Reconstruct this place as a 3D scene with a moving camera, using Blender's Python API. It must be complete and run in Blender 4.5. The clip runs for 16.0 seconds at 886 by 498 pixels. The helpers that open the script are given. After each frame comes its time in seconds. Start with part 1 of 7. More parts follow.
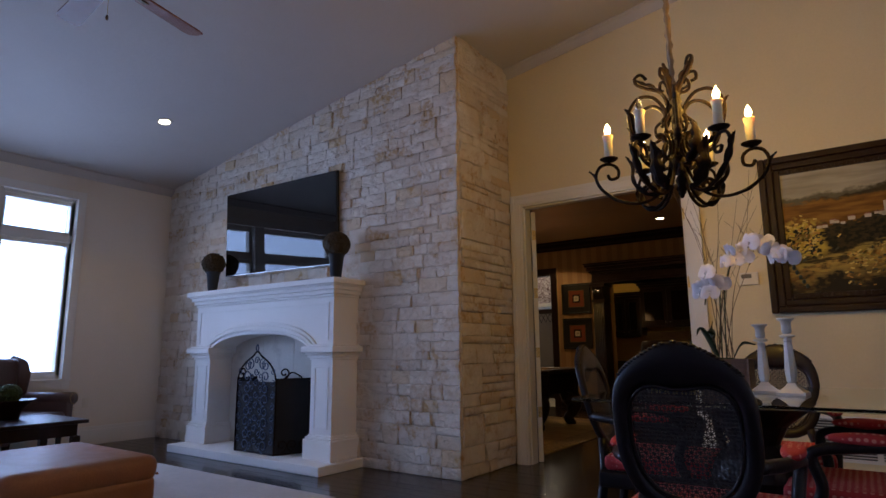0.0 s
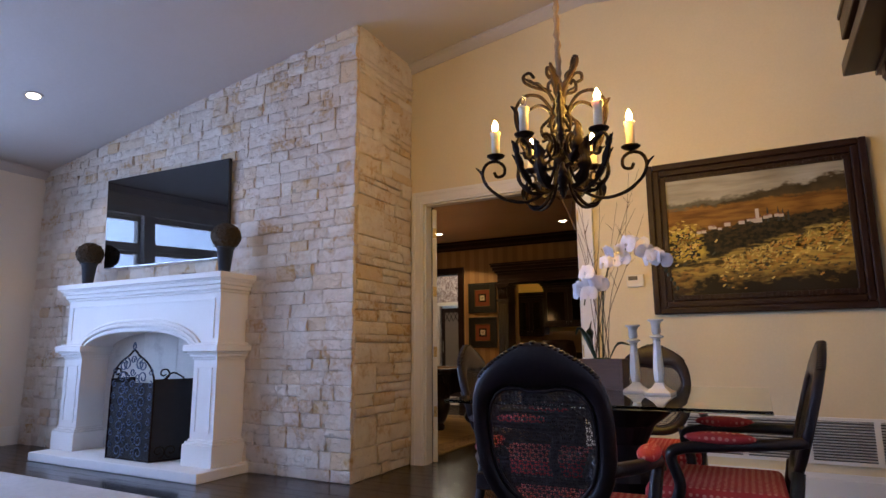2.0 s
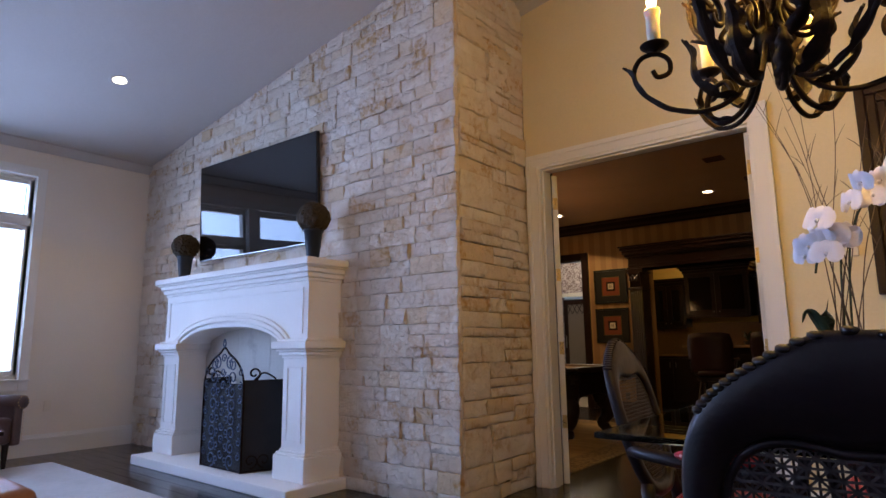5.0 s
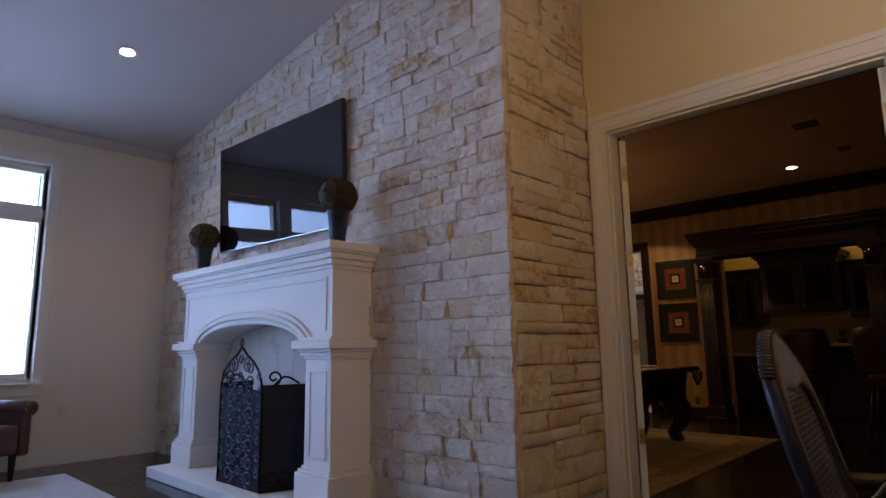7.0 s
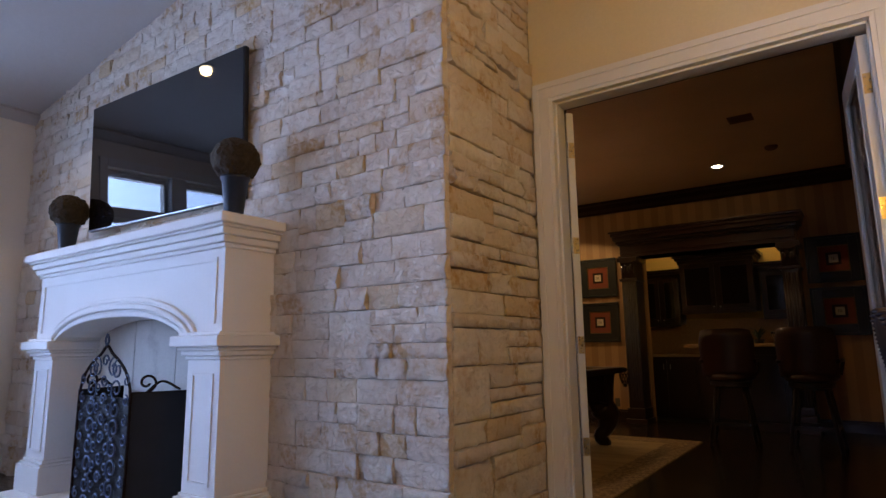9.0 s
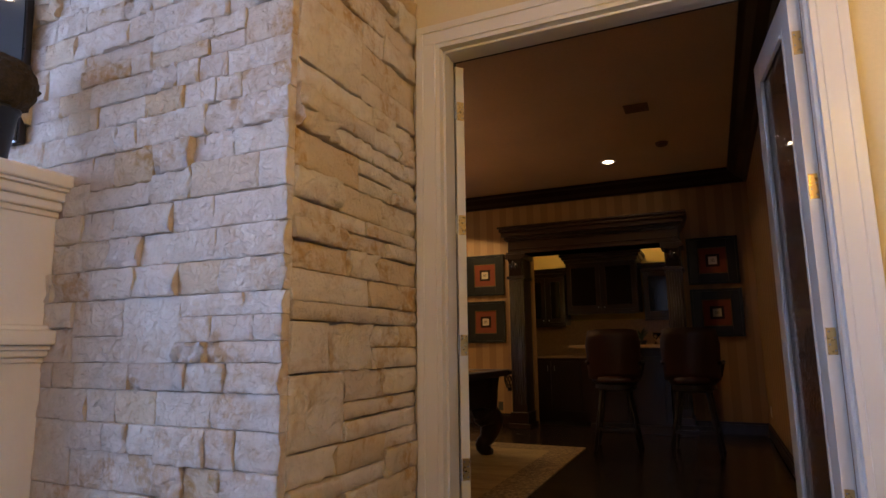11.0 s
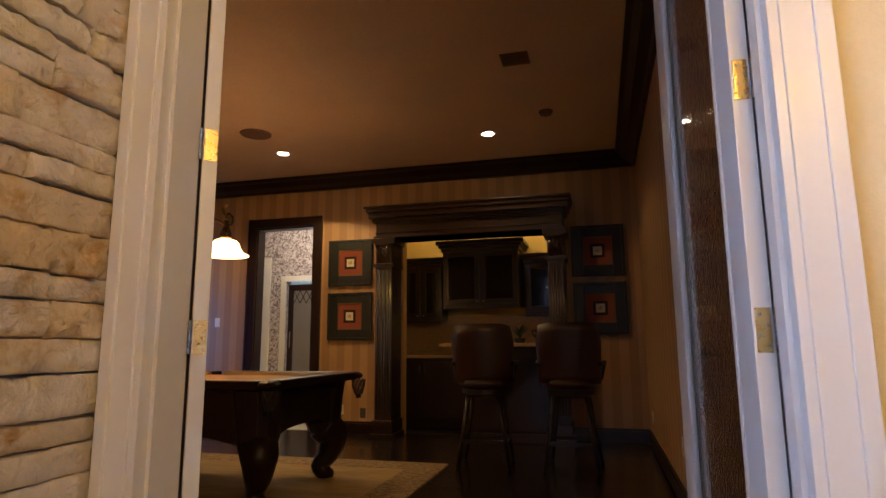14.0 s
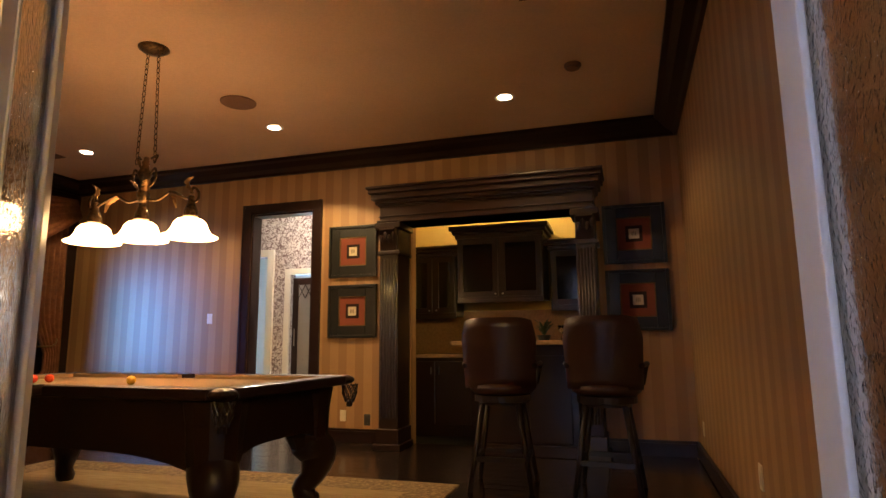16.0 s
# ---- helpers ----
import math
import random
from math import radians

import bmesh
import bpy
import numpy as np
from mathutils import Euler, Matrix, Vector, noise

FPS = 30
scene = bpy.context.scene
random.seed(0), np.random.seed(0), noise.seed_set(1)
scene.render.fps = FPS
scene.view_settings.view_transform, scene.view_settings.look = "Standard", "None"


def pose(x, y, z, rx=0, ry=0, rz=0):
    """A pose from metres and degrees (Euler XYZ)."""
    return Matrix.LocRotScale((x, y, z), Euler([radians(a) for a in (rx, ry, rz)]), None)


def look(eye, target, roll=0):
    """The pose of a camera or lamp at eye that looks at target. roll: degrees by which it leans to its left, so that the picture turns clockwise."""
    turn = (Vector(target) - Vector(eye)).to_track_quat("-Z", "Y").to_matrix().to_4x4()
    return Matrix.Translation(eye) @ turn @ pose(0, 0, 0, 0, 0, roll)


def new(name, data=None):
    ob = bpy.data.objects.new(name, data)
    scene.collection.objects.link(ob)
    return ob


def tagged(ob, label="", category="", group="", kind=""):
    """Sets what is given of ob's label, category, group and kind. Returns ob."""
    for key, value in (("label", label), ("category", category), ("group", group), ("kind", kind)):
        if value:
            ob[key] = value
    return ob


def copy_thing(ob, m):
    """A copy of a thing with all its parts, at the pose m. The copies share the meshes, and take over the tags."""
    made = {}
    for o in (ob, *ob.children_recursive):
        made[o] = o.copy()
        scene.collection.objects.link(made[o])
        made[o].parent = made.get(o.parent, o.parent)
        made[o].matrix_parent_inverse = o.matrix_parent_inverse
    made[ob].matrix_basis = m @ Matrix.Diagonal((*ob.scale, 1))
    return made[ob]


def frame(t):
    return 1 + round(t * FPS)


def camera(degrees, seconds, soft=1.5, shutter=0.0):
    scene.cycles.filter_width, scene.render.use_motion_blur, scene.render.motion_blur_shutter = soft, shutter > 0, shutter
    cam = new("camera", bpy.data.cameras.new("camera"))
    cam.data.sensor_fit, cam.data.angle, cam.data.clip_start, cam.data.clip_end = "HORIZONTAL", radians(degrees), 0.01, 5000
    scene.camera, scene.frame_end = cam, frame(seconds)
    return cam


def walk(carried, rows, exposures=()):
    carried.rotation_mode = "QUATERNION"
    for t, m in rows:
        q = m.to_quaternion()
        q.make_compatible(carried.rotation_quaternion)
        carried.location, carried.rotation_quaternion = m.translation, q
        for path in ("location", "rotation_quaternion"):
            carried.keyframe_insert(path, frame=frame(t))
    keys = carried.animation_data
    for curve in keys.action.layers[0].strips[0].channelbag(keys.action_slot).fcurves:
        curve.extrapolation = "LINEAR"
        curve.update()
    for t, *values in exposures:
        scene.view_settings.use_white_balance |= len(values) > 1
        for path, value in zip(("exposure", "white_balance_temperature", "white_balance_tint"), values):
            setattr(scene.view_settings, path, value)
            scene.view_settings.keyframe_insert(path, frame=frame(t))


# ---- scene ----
cam = camera(73.8, 16.0)
PATH = [
    (0, (0.47, -0.15, 1.077), (-0.687, 1.446, 1.417), -0.5),
    (0.5, (0.507, -0.116, 1.063), (-0.579, 1.527, 1.409), -0.2),
    (1, (0.542, -0.101, 1.053), (-0.472, 1.587, 1.402), -0.2),
    (1.5, (0.57, -0.039, 1.073), (-0.391, 1.682, 1.411), -0.3),
    (2, (0.558, 0.05, 1.083), (-0.363, 1.794, 1.415), -0.4),
    (2.5, (0.512, 0.168, 1.084), (-0.392, 1.922, 1.412), -0.6),
    (3, (0.453, 0.285, 1.077), (-0.461, 2.034, 1.404), -0.6),
    (3.5, (0.39, 0.432, 1.061), (-0.574, 2.153, 1.395), -0.5),
    (4, (0.326, 0.56, 1.075), (-0.733, 2.226, 1.395), -0.7),
    (4.5, (0.174, 0.735, 1.081), (-0.984, 2.334, 1.399), -1.1),
    (5, (0.04, 0.903, 1.087), (-1.208, 2.432, 1.408), -0.7),
    (5.2, (-0.017, 0.974, 1.084), (-1.293, 2.48, 1.407), -0.8),
    (7.5, (-0.585, 1.566, 1.07), (-1.945, 2.997, 1.395), -0.9),
    (8, (-0.707, 1.66, 1.063), (-2.015, 3.137, 1.389), -0.8),
    (8.5, (-0.796, 1.808, 1.069), (-2.047, 3.335, 1.391), -0.7),
    (9, (-0.921, 1.904, 1.052), (-2.054, 3.519, 1.379), -0.8),
    (11.5, (-1.188, 2.776, 1.046), (-1.944, 4.6, 1.369), -0.5),
    (12, (-1.167, 2.971, 1.042), (-1.863, 4.818, 1.364), -0.4),
    (12.5, (-1.172, 3.14, 1.038), (-1.81, 5.008, 1.358), -0.4),
    (13, (-1.218, 3.304, 1.028), (-1.778, 5.197, 1.352), -0.5),
    (13.5, (-1.189, 3.487, 1.026), (-1.7, 5.394, 1.345), -0.4),
    (14, (-1.134, 3.723, 1.023), (-1.635, 5.633, 1.344), -0.4),
    (14.5, (-1.149, 3.899, 1.013), (-1.651, 5.808, 1.334), -0.4),
    (15, (-1.219, 4.102, 1.02), (-1.729, 6.01, 1.338), -0.3),
    (15.5, (-1.251, 4.331, 1.021), (-1.786, 6.232, 1.339), -0.4),
    (16, (-1.222, 4.564, 1.023), (-1.806, 6.451, 1.338), -0.5),
]
EXPOSURES = [(0, -1.1), (0.5, -0.9), (1.5, -0.3), (2.5, -0.05), (3.5, -0.05), (5, -0.25), (7.5, -0.9), (9, -0.35), (11.5, 0.15), (13, 0.4), (14, 0.65), (15, 0.95), (16, 1.45)]
walk(cam, [(t, look(eye, target, roll)) for t, eye, target, roll in PATH], EXPOSURES)

# ---- world, sun and large lights ----
world = bpy.data.worlds.new("sky")
scene.world = world
world.use_nodes = True
_wn = world.node_tree
_sky = _wn.nodes.new("ShaderNodeTexSky")
_sky.sky_type, _sky.sun_disc = "NISHITA", False
_sky.sun_elevation, _sky.sun_rotation = radians(48), radians(100)
_wn.links.new(_sky.outputs[0], _wn.nodes["Background"].inputs[0])
_wn.nodes["Background"].inputs[1].default_value = 0.15

COOL, WARM, AMBER = (0.36, 0.53, 1.0), (1.0, 0.68, 0.30), (1.0, 0.585, 0.10)


def lamp(name, kind, m, power, colour, **more):
    data = bpy.data.lights.new(name, kind)
    data.energy, data.color = power, colour
    for key, value in more.items():
        if key == "size":
            if kind == "AREA":
                data.shape, data.size, data.size_y = "RECTANGLE", value[0], value[1]
            else:
                data.shadow_soft_size = value
        elif key == "spot":
            data.spot_size, data.spot_blend = radians(value), 0.18
        elif key == "angle":
            data.angle = radians(value)
    ob = new(name, data)
    ob.matrix_world = m
    return ob


lamp("sun", "SUN", look((12, 3, 12), (0, 0, 0)), 5.0, (1.0, 0.95, 0.86), angle=0.5)
lamp("window_sky", "AREA", look((-7.98, 1.3, 2.05), (-5.0, 1.3, 1.05)), 560, COOL, size=(4.7, 2.8)).data.spread = radians(175)
# daylight through assumed windows out of view, added to light from behind-left
lamp("rear_window_sky", "AREA", look((-7.98, -2.83, 2.05), (-5.0, -2.83, 1.05)), 300, COOL, size=(4.0, 2.8)).data.spread = radians(150)
# daylight thrown back up by the pale court outside
lamp("window_court", "AREA", look((-7.50, 1.13, 1.35), (-6.2, 1.13, 2.75)), 34, (0.46, 0.62, 1.0), size=(3.3, 0.9)).data.spread = radians(140)
# the same bounce for the assumed rear windows
lamp("rear_window_court", "AREA", look((-7.50, -3.0, 1.35), (-6.2, -3.0, 2.75)), 14, (0.46, 0.62, 1.0), size=(3.3, 0.9)).data.spread = radians(140)
lamp("bar_window_sky", "AREA", look((-8.0, 8.95, 1.4), (-6.85, 10.44, 1.25)), 6.5, (0.05, 0.30, 1.0), size=(0.4, 1.4)).data.spread = radians(52)
# bare lights added inside the closed hall; no opening or fixture is built
lamp("hall_sky", "AREA", look((-6.6, 13.9, 1.7), (-6.6, 12.2, 1.5)), 30, (0.45, 0.72, 1.0), size=(0.9, 1.7))
lamp("hall_lamp", "POINT", pose(-5.4, 11.5, 2.8), 22, (1.0, 0.86, 0.68), size=0.08)
CANDLE_W, CAN_W, PENDANT_W, LIVING_CAN_W, PUCK_W = 20.5, 70.0, 2.1, 30.0, 12.0

# ---- materials ----


def mat(name, colour, rough=0.6, metal=0.0, vary=0.15, scale=6.0, fine=60.0, bump=0.15, bump_scale=80.0, tint=None, per_object=0.0, coat=0.0, stretch=None, stain=None):
    """Colour varied at two scales towards tint, with fine relief."""
    m = bpy.data.materials.new(name)
    m.use_nodes = True
    nt = m.node_tree
    p = nt.nodes["Principled BSDF"]
    p.inputs["Roughness"].default_value, p.inputs["Metallic"].default_value = rough, metal
    p.inputs["Coat Weight"].default_value = coat
    p.inputs["Coat Roughness"].default_value = 0.08
    tc = nt.nodes.new("ShaderNodeNewGeometry")
    vec = tc.outputs["Position"]
    if stretch:
        mp = nt.nodes.new("ShaderNodeMapping")
        mp.inputs["Scale"].default_value = stretch
        nt.links.new(vec, mp.inputs[0])
        vec = mp.outputs[0]

    def tex(s, detail=4):
        n = nt.nodes.new("ShaderNodeTexNoise")
        n.inputs["Scale"].default_value, n.inputs["Detail"].default_value = s, detail
        nt.links.new(vec, n.inputs["Vector"])
        return n.outputs["Fac"]

    def mix(fac, a, b):
        n = nt.nodes.new("ShaderNodeMix")
        n.data_type = "RGBA"
        for s, v in ((n.inputs[0], fac), (n.inputs[6], a), (n.inputs[7], b)):
            if hasattr(v, "is_linked"):
                nt.links.new(v, s)
            elif isinstance(v, tuple):
                s.default_value = (*v, 1)
            else:
                s.default_value = v
        return n.outputs[2]

    def ramp(fac, lo, hi):
        n = nt.nodes.new("ShaderNodeMapRange")
        n.inputs["From Min"].default_value, n.inputs["From Max"].default_value = lo, hi
        nt.links.new(fac, n.inputs[0])
        return n.outputs[0]

    tint = tint or tuple(c * 0.6 for c in colour)
    col = mix(ramp(tex(scale), 0.3, 0.7), colour, tuple(c * (1 - vary) + t * vary for c, t in zip(colour, tint)))
    col = mix(ramp(tex(fine), 0.35, 0.65), col, mix(vary * 0.7, col, tint))
    if stain:
        col = mix(ramp(tex(stain[1], 6), stain[2], stain[2] + 0.12), col, mix(stain[3], col, stain[0]))
    if per_object:
        info = nt.nodes.new("ShaderNodeObjectInfo")
        col = mix(ramp(info.outputs["Random"], 0.3, 1.6 - per_object), col, tint)
    nt.links.new(col, p.inputs["Base Color"])
    if bump:
        b = nt.nodes.new("ShaderNodeBump")
        b.inputs["Strength"].default_value, b.inputs["Distance"].default_value = bump, 0.01
        nt.links.new(tex(bump_scale, 5), b.inputs["Height"])
        nt.links.new(b.outputs[0], p.inputs["Normal"])
        r = nt.nodes.new("ShaderNodeMapRange")
        r.inputs["To Min"].default_value, r.inputs["To Max"].default_value = max(0.02, rough - 0.08), min(1, rough + 0.1)
        nt.links.new(tex(scale * 2), r.inputs[0])
        nt.links.new(r.outputs[0], p.inputs["Roughness"])
    return m


def glow(name, colour, strength):
    m = bpy.data.materials.new(name)
    m.use_nodes = True
    p = m.node_tree.nodes["Principled BSDF"]
    p.inputs["Base Color"].default_value = (*colour, 1)
    p.inputs["Emission Color"].default_value = (*colour, 1)
    p.inputs["Emission Strength"].default_value = strength
    return m


def glass(name, colour, rough=0.0, bump=0.0, scale=30.0, stretch=(1, 1, 1)):
    m = bpy.data.materials.new(name)
    m.use_nodes = True
    nt = m.node_tree
    p = nt.nodes["Principled BSDF"]
    p.inputs["Base Color"].default_value = (*colour, 1)
    p.inputs["Transmission Weight"].default_value = 1.0
    p.inputs["Roughness"].default_value = rough
    p.inputs["IOR"].default_value = 1.45
    if bump:
        g = nt.nodes.new("ShaderNodeNewGeometry")
        mp = nt.nodes.new("ShaderNodeMapping")
        mp.inputs["Scale"].default_value = stretch
        n = nt.nodes.new("ShaderNodeTexNoise")
        n.inputs["Scale"].default_value, n.inputs["Detail"].default_value = scale, 2
        b = nt.nodes.new("ShaderNodeBump")
        b.inputs["Strength"].default_value, b.inputs["Distance"].default_value = bump, 0.003
        nt.links.new(g.outputs["Position"], mp.inputs[0])
        nt.links.new(mp.outputs[0], n.inputs["Vector"])
        drops = nt.nodes.new("ShaderNodeMapRange")
        drops.interpolation_type = "SMOOTHSTEP"
        drops.inputs["From Min"].default_value, drops.inputs["From Max"].default_value = 0.48, 0.72
        nt.links.new(n.outputs["Fac"], drops.inputs[0])
        nt.links.new(drops.outputs[0], b.inputs["Height"])
        nt.links.new(b.outputs[0], p.inputs["Normal"])
    return m


def striped(name, a, b, period):
    """Vertical stripes of two tones, with a soft mottled wash."""
    m = mat(name, a, 0.55, vary=0.25, scale=3.0, bump=0.05, tint=b)
    nt = m.node_tree
    g = nt.nodes.new("ShaderNodeNewGeometry")
    s = nt.nodes.new("ShaderNodeSeparateXYZ")
    nt.links.new(g.outputs["Position"], s.inputs[0])

    def op(kind, x, y=0.0):
        n = nt.nodes.new("ShaderNodeMath")
        n.operation = kind
        for i, v in enumerate((x, y)):
            if hasattr(v, "is_linked"):
                nt.links.new(v, n.inputs[i])
            else:
                n.inputs[i].default_value = v
        return n.outputs[0]

    wave = op("SINE", op("MULTIPLY", op("ADD", s.outputs[0], s.outputs[1]), 2 * math.pi / period))
    fac = op("MULTIPLY", op("ADD", op("MULTIPLY", wave, 4.0), 0.5), 1.0)
    c = nt.nodes.new("ShaderNodeClamp")
    nt.links.new(fac, c.inputs[0])
    p = nt.nodes["Principled BSDF"]
    old = p.inputs["Base Color"].links[0].from_socket
    mx = nt.nodes.new("ShaderNodeMix")
    mx.data_type = "RGBA"
    nt.links.new(c.outputs[0], mx.inputs[0])
    nt.links.new(old, mx.inputs[6])
    mx.inputs[7].default_value = (*b, 1)
    nt.links.new(mx.outputs[2], p.inputs["Base Color"])
    return m


def damask(name, a, b):
    m = mat(name, a, 0.6, vary=0.1)
    nt = m.node_tree
    g = nt.nodes.new("ShaderNodeNewGeometry")
    n = nt.nodes.new("ShaderNodeTexNoise")
    n.inputs["Scale"].default_value, n.inputs["Detail"].default_value, n.inputs["Distortion"].default_value = 11, 1, 2.5
    r = nt.nodes.new("ShaderNodeValToRGB")
    e = r.color_ramp.elements
    e[0].position, e[0].color = 0.44, (*a, 1)
    e[1].position, e[1].color = 0.48, (*b, 1)
    k = e.new(0.56)
    k.color = (*b, 1)
    k = e.new(0.60)
    k.color = (*a, 1)
    nt.links.new(g.outputs["Position"], n.inputs["Vector"])
    nt.links.new(n.outputs["Fac"], r.inputs[0])
    nt.links.new(r.outputs[0], nt.nodes["Principled BSDF"].inputs["Base Color"])
    return m


WALL = mat("cream_paint", (0.73, 0.60, 0.36), 0.75, vary=0.12, scale=2.0, bump=0.12, bump_scale=140)
# off-white chosen as a reflector: throws cool daylight back across the room
BOUNCEWALL = mat("off_white_bounce_paint", (0.82, 0.79, 0.75), 0.75, vary=0.06, scale=2.0, bump=0.1, bump_scale=140)
# the cream wall paint again, cool daylight mixed into its colour
COOLLITWALL = mat("cool_lit_cream_paint", (0.76, 0.67, 0.55), 0.75, vary=0.1, scale=2.0, bump=0.12, bump_scale=140)
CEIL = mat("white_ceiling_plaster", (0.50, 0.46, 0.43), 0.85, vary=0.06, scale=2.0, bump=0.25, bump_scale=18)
BARCEIL = mat("tan_ceiling_wash", (0.68, 0.48, 0.31), 0.7, vary=0.25, scale=1.5, bump=0.1)
TRIM = mat("white_trim_enamel", (0.74, 0.70, 0.63), 0.35, vary=0.05, scale=4.0, bump=0.03, bump_scale=40, tint=(0.6, 0.52, 0.4))


def limestone(name, per_island):
    """Split-faced limestone: cream, beige and ochre stones with rust clouding and a broken face."""
    m = bpy.data.materials.new(name)
    m.use_nodes = True
    nt = m.node_tree
    p = nt.nodes["Principled BSDF"]
    p.inputs["Roughness"].default_value = 0.92
    p.inputs["Specular IOR Level"].default_value = 0.25
    geo = nt.nodes.new("ShaderNodeNewGeometry")
    if per_island:
        rand = geo.outputs["Random Per Island"]
    else:
        rand = nt.nodes.new("ShaderNodeObjectInfo").outputs["Random"]

    def tex(scale, detail, rough=0.5, distort=0.0):
        n = nt.nodes.new("ShaderNodeTexNoise")
        n.inputs["Scale"].default_value, n.inputs["Detail"].default_value = scale, detail
        n.inputs["Roughness"].default_value, n.inputs["Distortion"].default_value = rough, distort
        nt.links.new(geo.outputs["Position"], n.inputs["Vector"])
        return n.outputs["Fac"]

    def span(v, lo, hi, a=0.0, b=1.0):
        n = nt.nodes.new("ShaderNodeMapRange")
        for k, x in zip(("From Min", "From Max", "To Min", "To Max"), (lo, hi, a, b)):
            n.inputs[k].default_value = x
        nt.links.new(v, n.inputs[0])
        return n.outputs[0]

    def mix(fac, a, b):
        n = nt.nodes.new("ShaderNodeMix")
        n.data_type = "RGBA"
        for sock, v in ((n.inputs[0], fac), (n.inputs[6], a), (n.inputs[7], b)):
            if hasattr(v, "is_linked"):
                nt.links.new(v, sock)
            elif isinstance(v, tuple):
                sock.default_value = (*v, 1)
            else:
                sock.default_value = v
        return n.outputs[2]

    def times(a, b):
        n = nt.nodes.new("ShaderNodeMath")
        n.operation = "MULTIPLY"
        nt.links.new(a, n.inputs[0])
        nt.links.new(b, n.inputs[1])
        return n.outputs[0]

    r = nt.nodes.new("ShaderNodeValToRGB")
    e = r.color_ramp.elements
    e[0].position, e[0].color = 0.0, (0.76, 0.69, 0.60, 1)
    e[1].position, e[1].color = 1.0, (0.66, 0.49, 0.30, 1)
    for at, c in ((0.35, (0.72, 0.63, 0.53)), (0.62, (0.74, 0.65, 0.56)), (0.80, (0.64, 0.54, 0.45)), (0.92, (0.70, 0.57, 0.42))):
        k = e.new(at)
        k.color = (*c, 1)
    nt.links.new(rand, r.inputs[0])
    col = r.outputs[0]
    col = mix(span(tex(9, 5), 0.38, 0.66, 0.0, 0.38), col, (0.60, 0.49, 0.37))
    rust = times(span(tex(4.5, 6, 0.6, 0.6), 0.51, 0.62), span(tex(26, 5), 0.36, 0.58))
    col = mix(times(rust, span(rand, 0.0, 1.0, 0.25, 0.85)), col, (0.46, 0.25, 0.07))
    col = mix(span(tex(55, 6, 0.65), 0.56, 0.74, 0.0, 0.20), col, (0.42, 0.33, 0.25))
    nt.links.new(col, p.inputs["Base Color"])
    b1 = nt.nodes.new("ShaderNodeBump")
    b1.inputs["Strength"].default_value, b1.inputs["Distance"].default_value = 0.95, 0.034
    nt.links.new(tex(17, 7, 0.62, 0.4), b1.inputs["Height"])
    b2 = nt.nodes.new("ShaderNodeBump")
    b2.inputs["Strength"].default_value, b2.inputs["Distance"].default_value = 0.5, 0.005
    nt.links.new(tex(110, 5, 0.6), b2.inputs["Height"])
    nt.links.new(b1.outputs[0], b2.inputs["Normal"])
    nt.links.new(b2.outputs[0], p.inputs["Normal"])
    return m


STONE = limestone("cream_split_limestone", False)
STONE_JOINED = limestone("cream_split_limestone_far", True)
MORTAR = mat("tan_mortar", (0.50, 0.40, 0.30), 0.95, vary=0.3, bump=0.5)
LIME = mat("smooth_cast_limestone", (0.82, 0.79, 0.75), 0.7, vary=0.08, scale=3.0, bump=0.12, bump_scale=60, tint=(0.6, 0.53, 0.45))
FIREBRICK = mat("pale_refractory_panel", (0.62, 0.58, 0.52), 0.85, vary=0.2, bump=0.3, stain=((0.2, 0.17, 0.15), 3.0, 0.62, 0.5))
PLANK = mat("espresso_oak_plank", (0.016, 0.008, 0.009), 0.22, vary=0.4, scale=2.0, fine=30, bump=0.05, bump_scale=14, tint=(0.012, 0.007, 0.006), per_object=0.5, stretch=(1, 9, 9), coat=0.2)
SUBFLOOR = mat("dark_subfloor", (0.012, 0.008, 0.006), 0.8)
IRON = mat("dark_wrought_iron", (0.009, 0.005, 0.004), 0.55, 0.0, vary=0.4, scale=25, bump=0.3, bump_scale=60, tint=(0.026, 0.011, 0.006))
BRONZE = mat("aged_bronze", (0.030, 0.018, 0.011), 0.4, 0.8, vary=0.5, scale=30, bump=0.3, tint=(0.22, 0.13, 0.05))
BLACKMESH = mat("black_screen_mesh", (0.012, 0.012, 0.014), 0.6, 0.3, vary=0.3, bump=0.4, bump_scale=300)
# the screen's iron with a blue window sheen put into its colour
BLUELITIRON = mat("blue_lit_iron_scrollwork", (0.10, 0.13, 0.20), 0.38, 0.6, vary=0.4, bump=0.2)
SCREEN = mat("glossy_black_screen", (0.004, 0.004, 0.005), 0.03, vary=0.0, bump=0.0, coat=0.4)
SCREEN.node_tree.nodes["Principled BSDF"].inputs["Coat Roughness"].default_value = 0.02
BEZEL = mat("dark_grey_bezel", (0.03, 0.03, 0.034), 0.3, 0.4, vary=0.1)
MOSS = mat("dried_brown_moss", (0.055, 0.036, 0.016), 0.95, vary=0.7, scale=30, fine=120, bump=1.0, bump_scale=70, tint=(0.02, 0.014, 0.006))
GREENMOSS = mat("green_moss", (0.05, 0.08, 0.02), 0.95, vary=0.7, scale=30, fine=120, bump=1.0, bump_scale=70, tint=(0.015, 0.025, 0.006))
POTBLUE = mat("dark_pewter_pot", (0.035, 0.042, 0.055), 0.4, 0.5, vary=0.3)
DARKWOOD = mat("dark_mahogany", (0.015, 0.005, 0.004), 0.34, vary=0.5, scale=4, fine=30, bump=0.1, bump_scale=20, tint=(0.010, 0.004, 0.004), stretch=(9, 9, 1), coat=0.08)
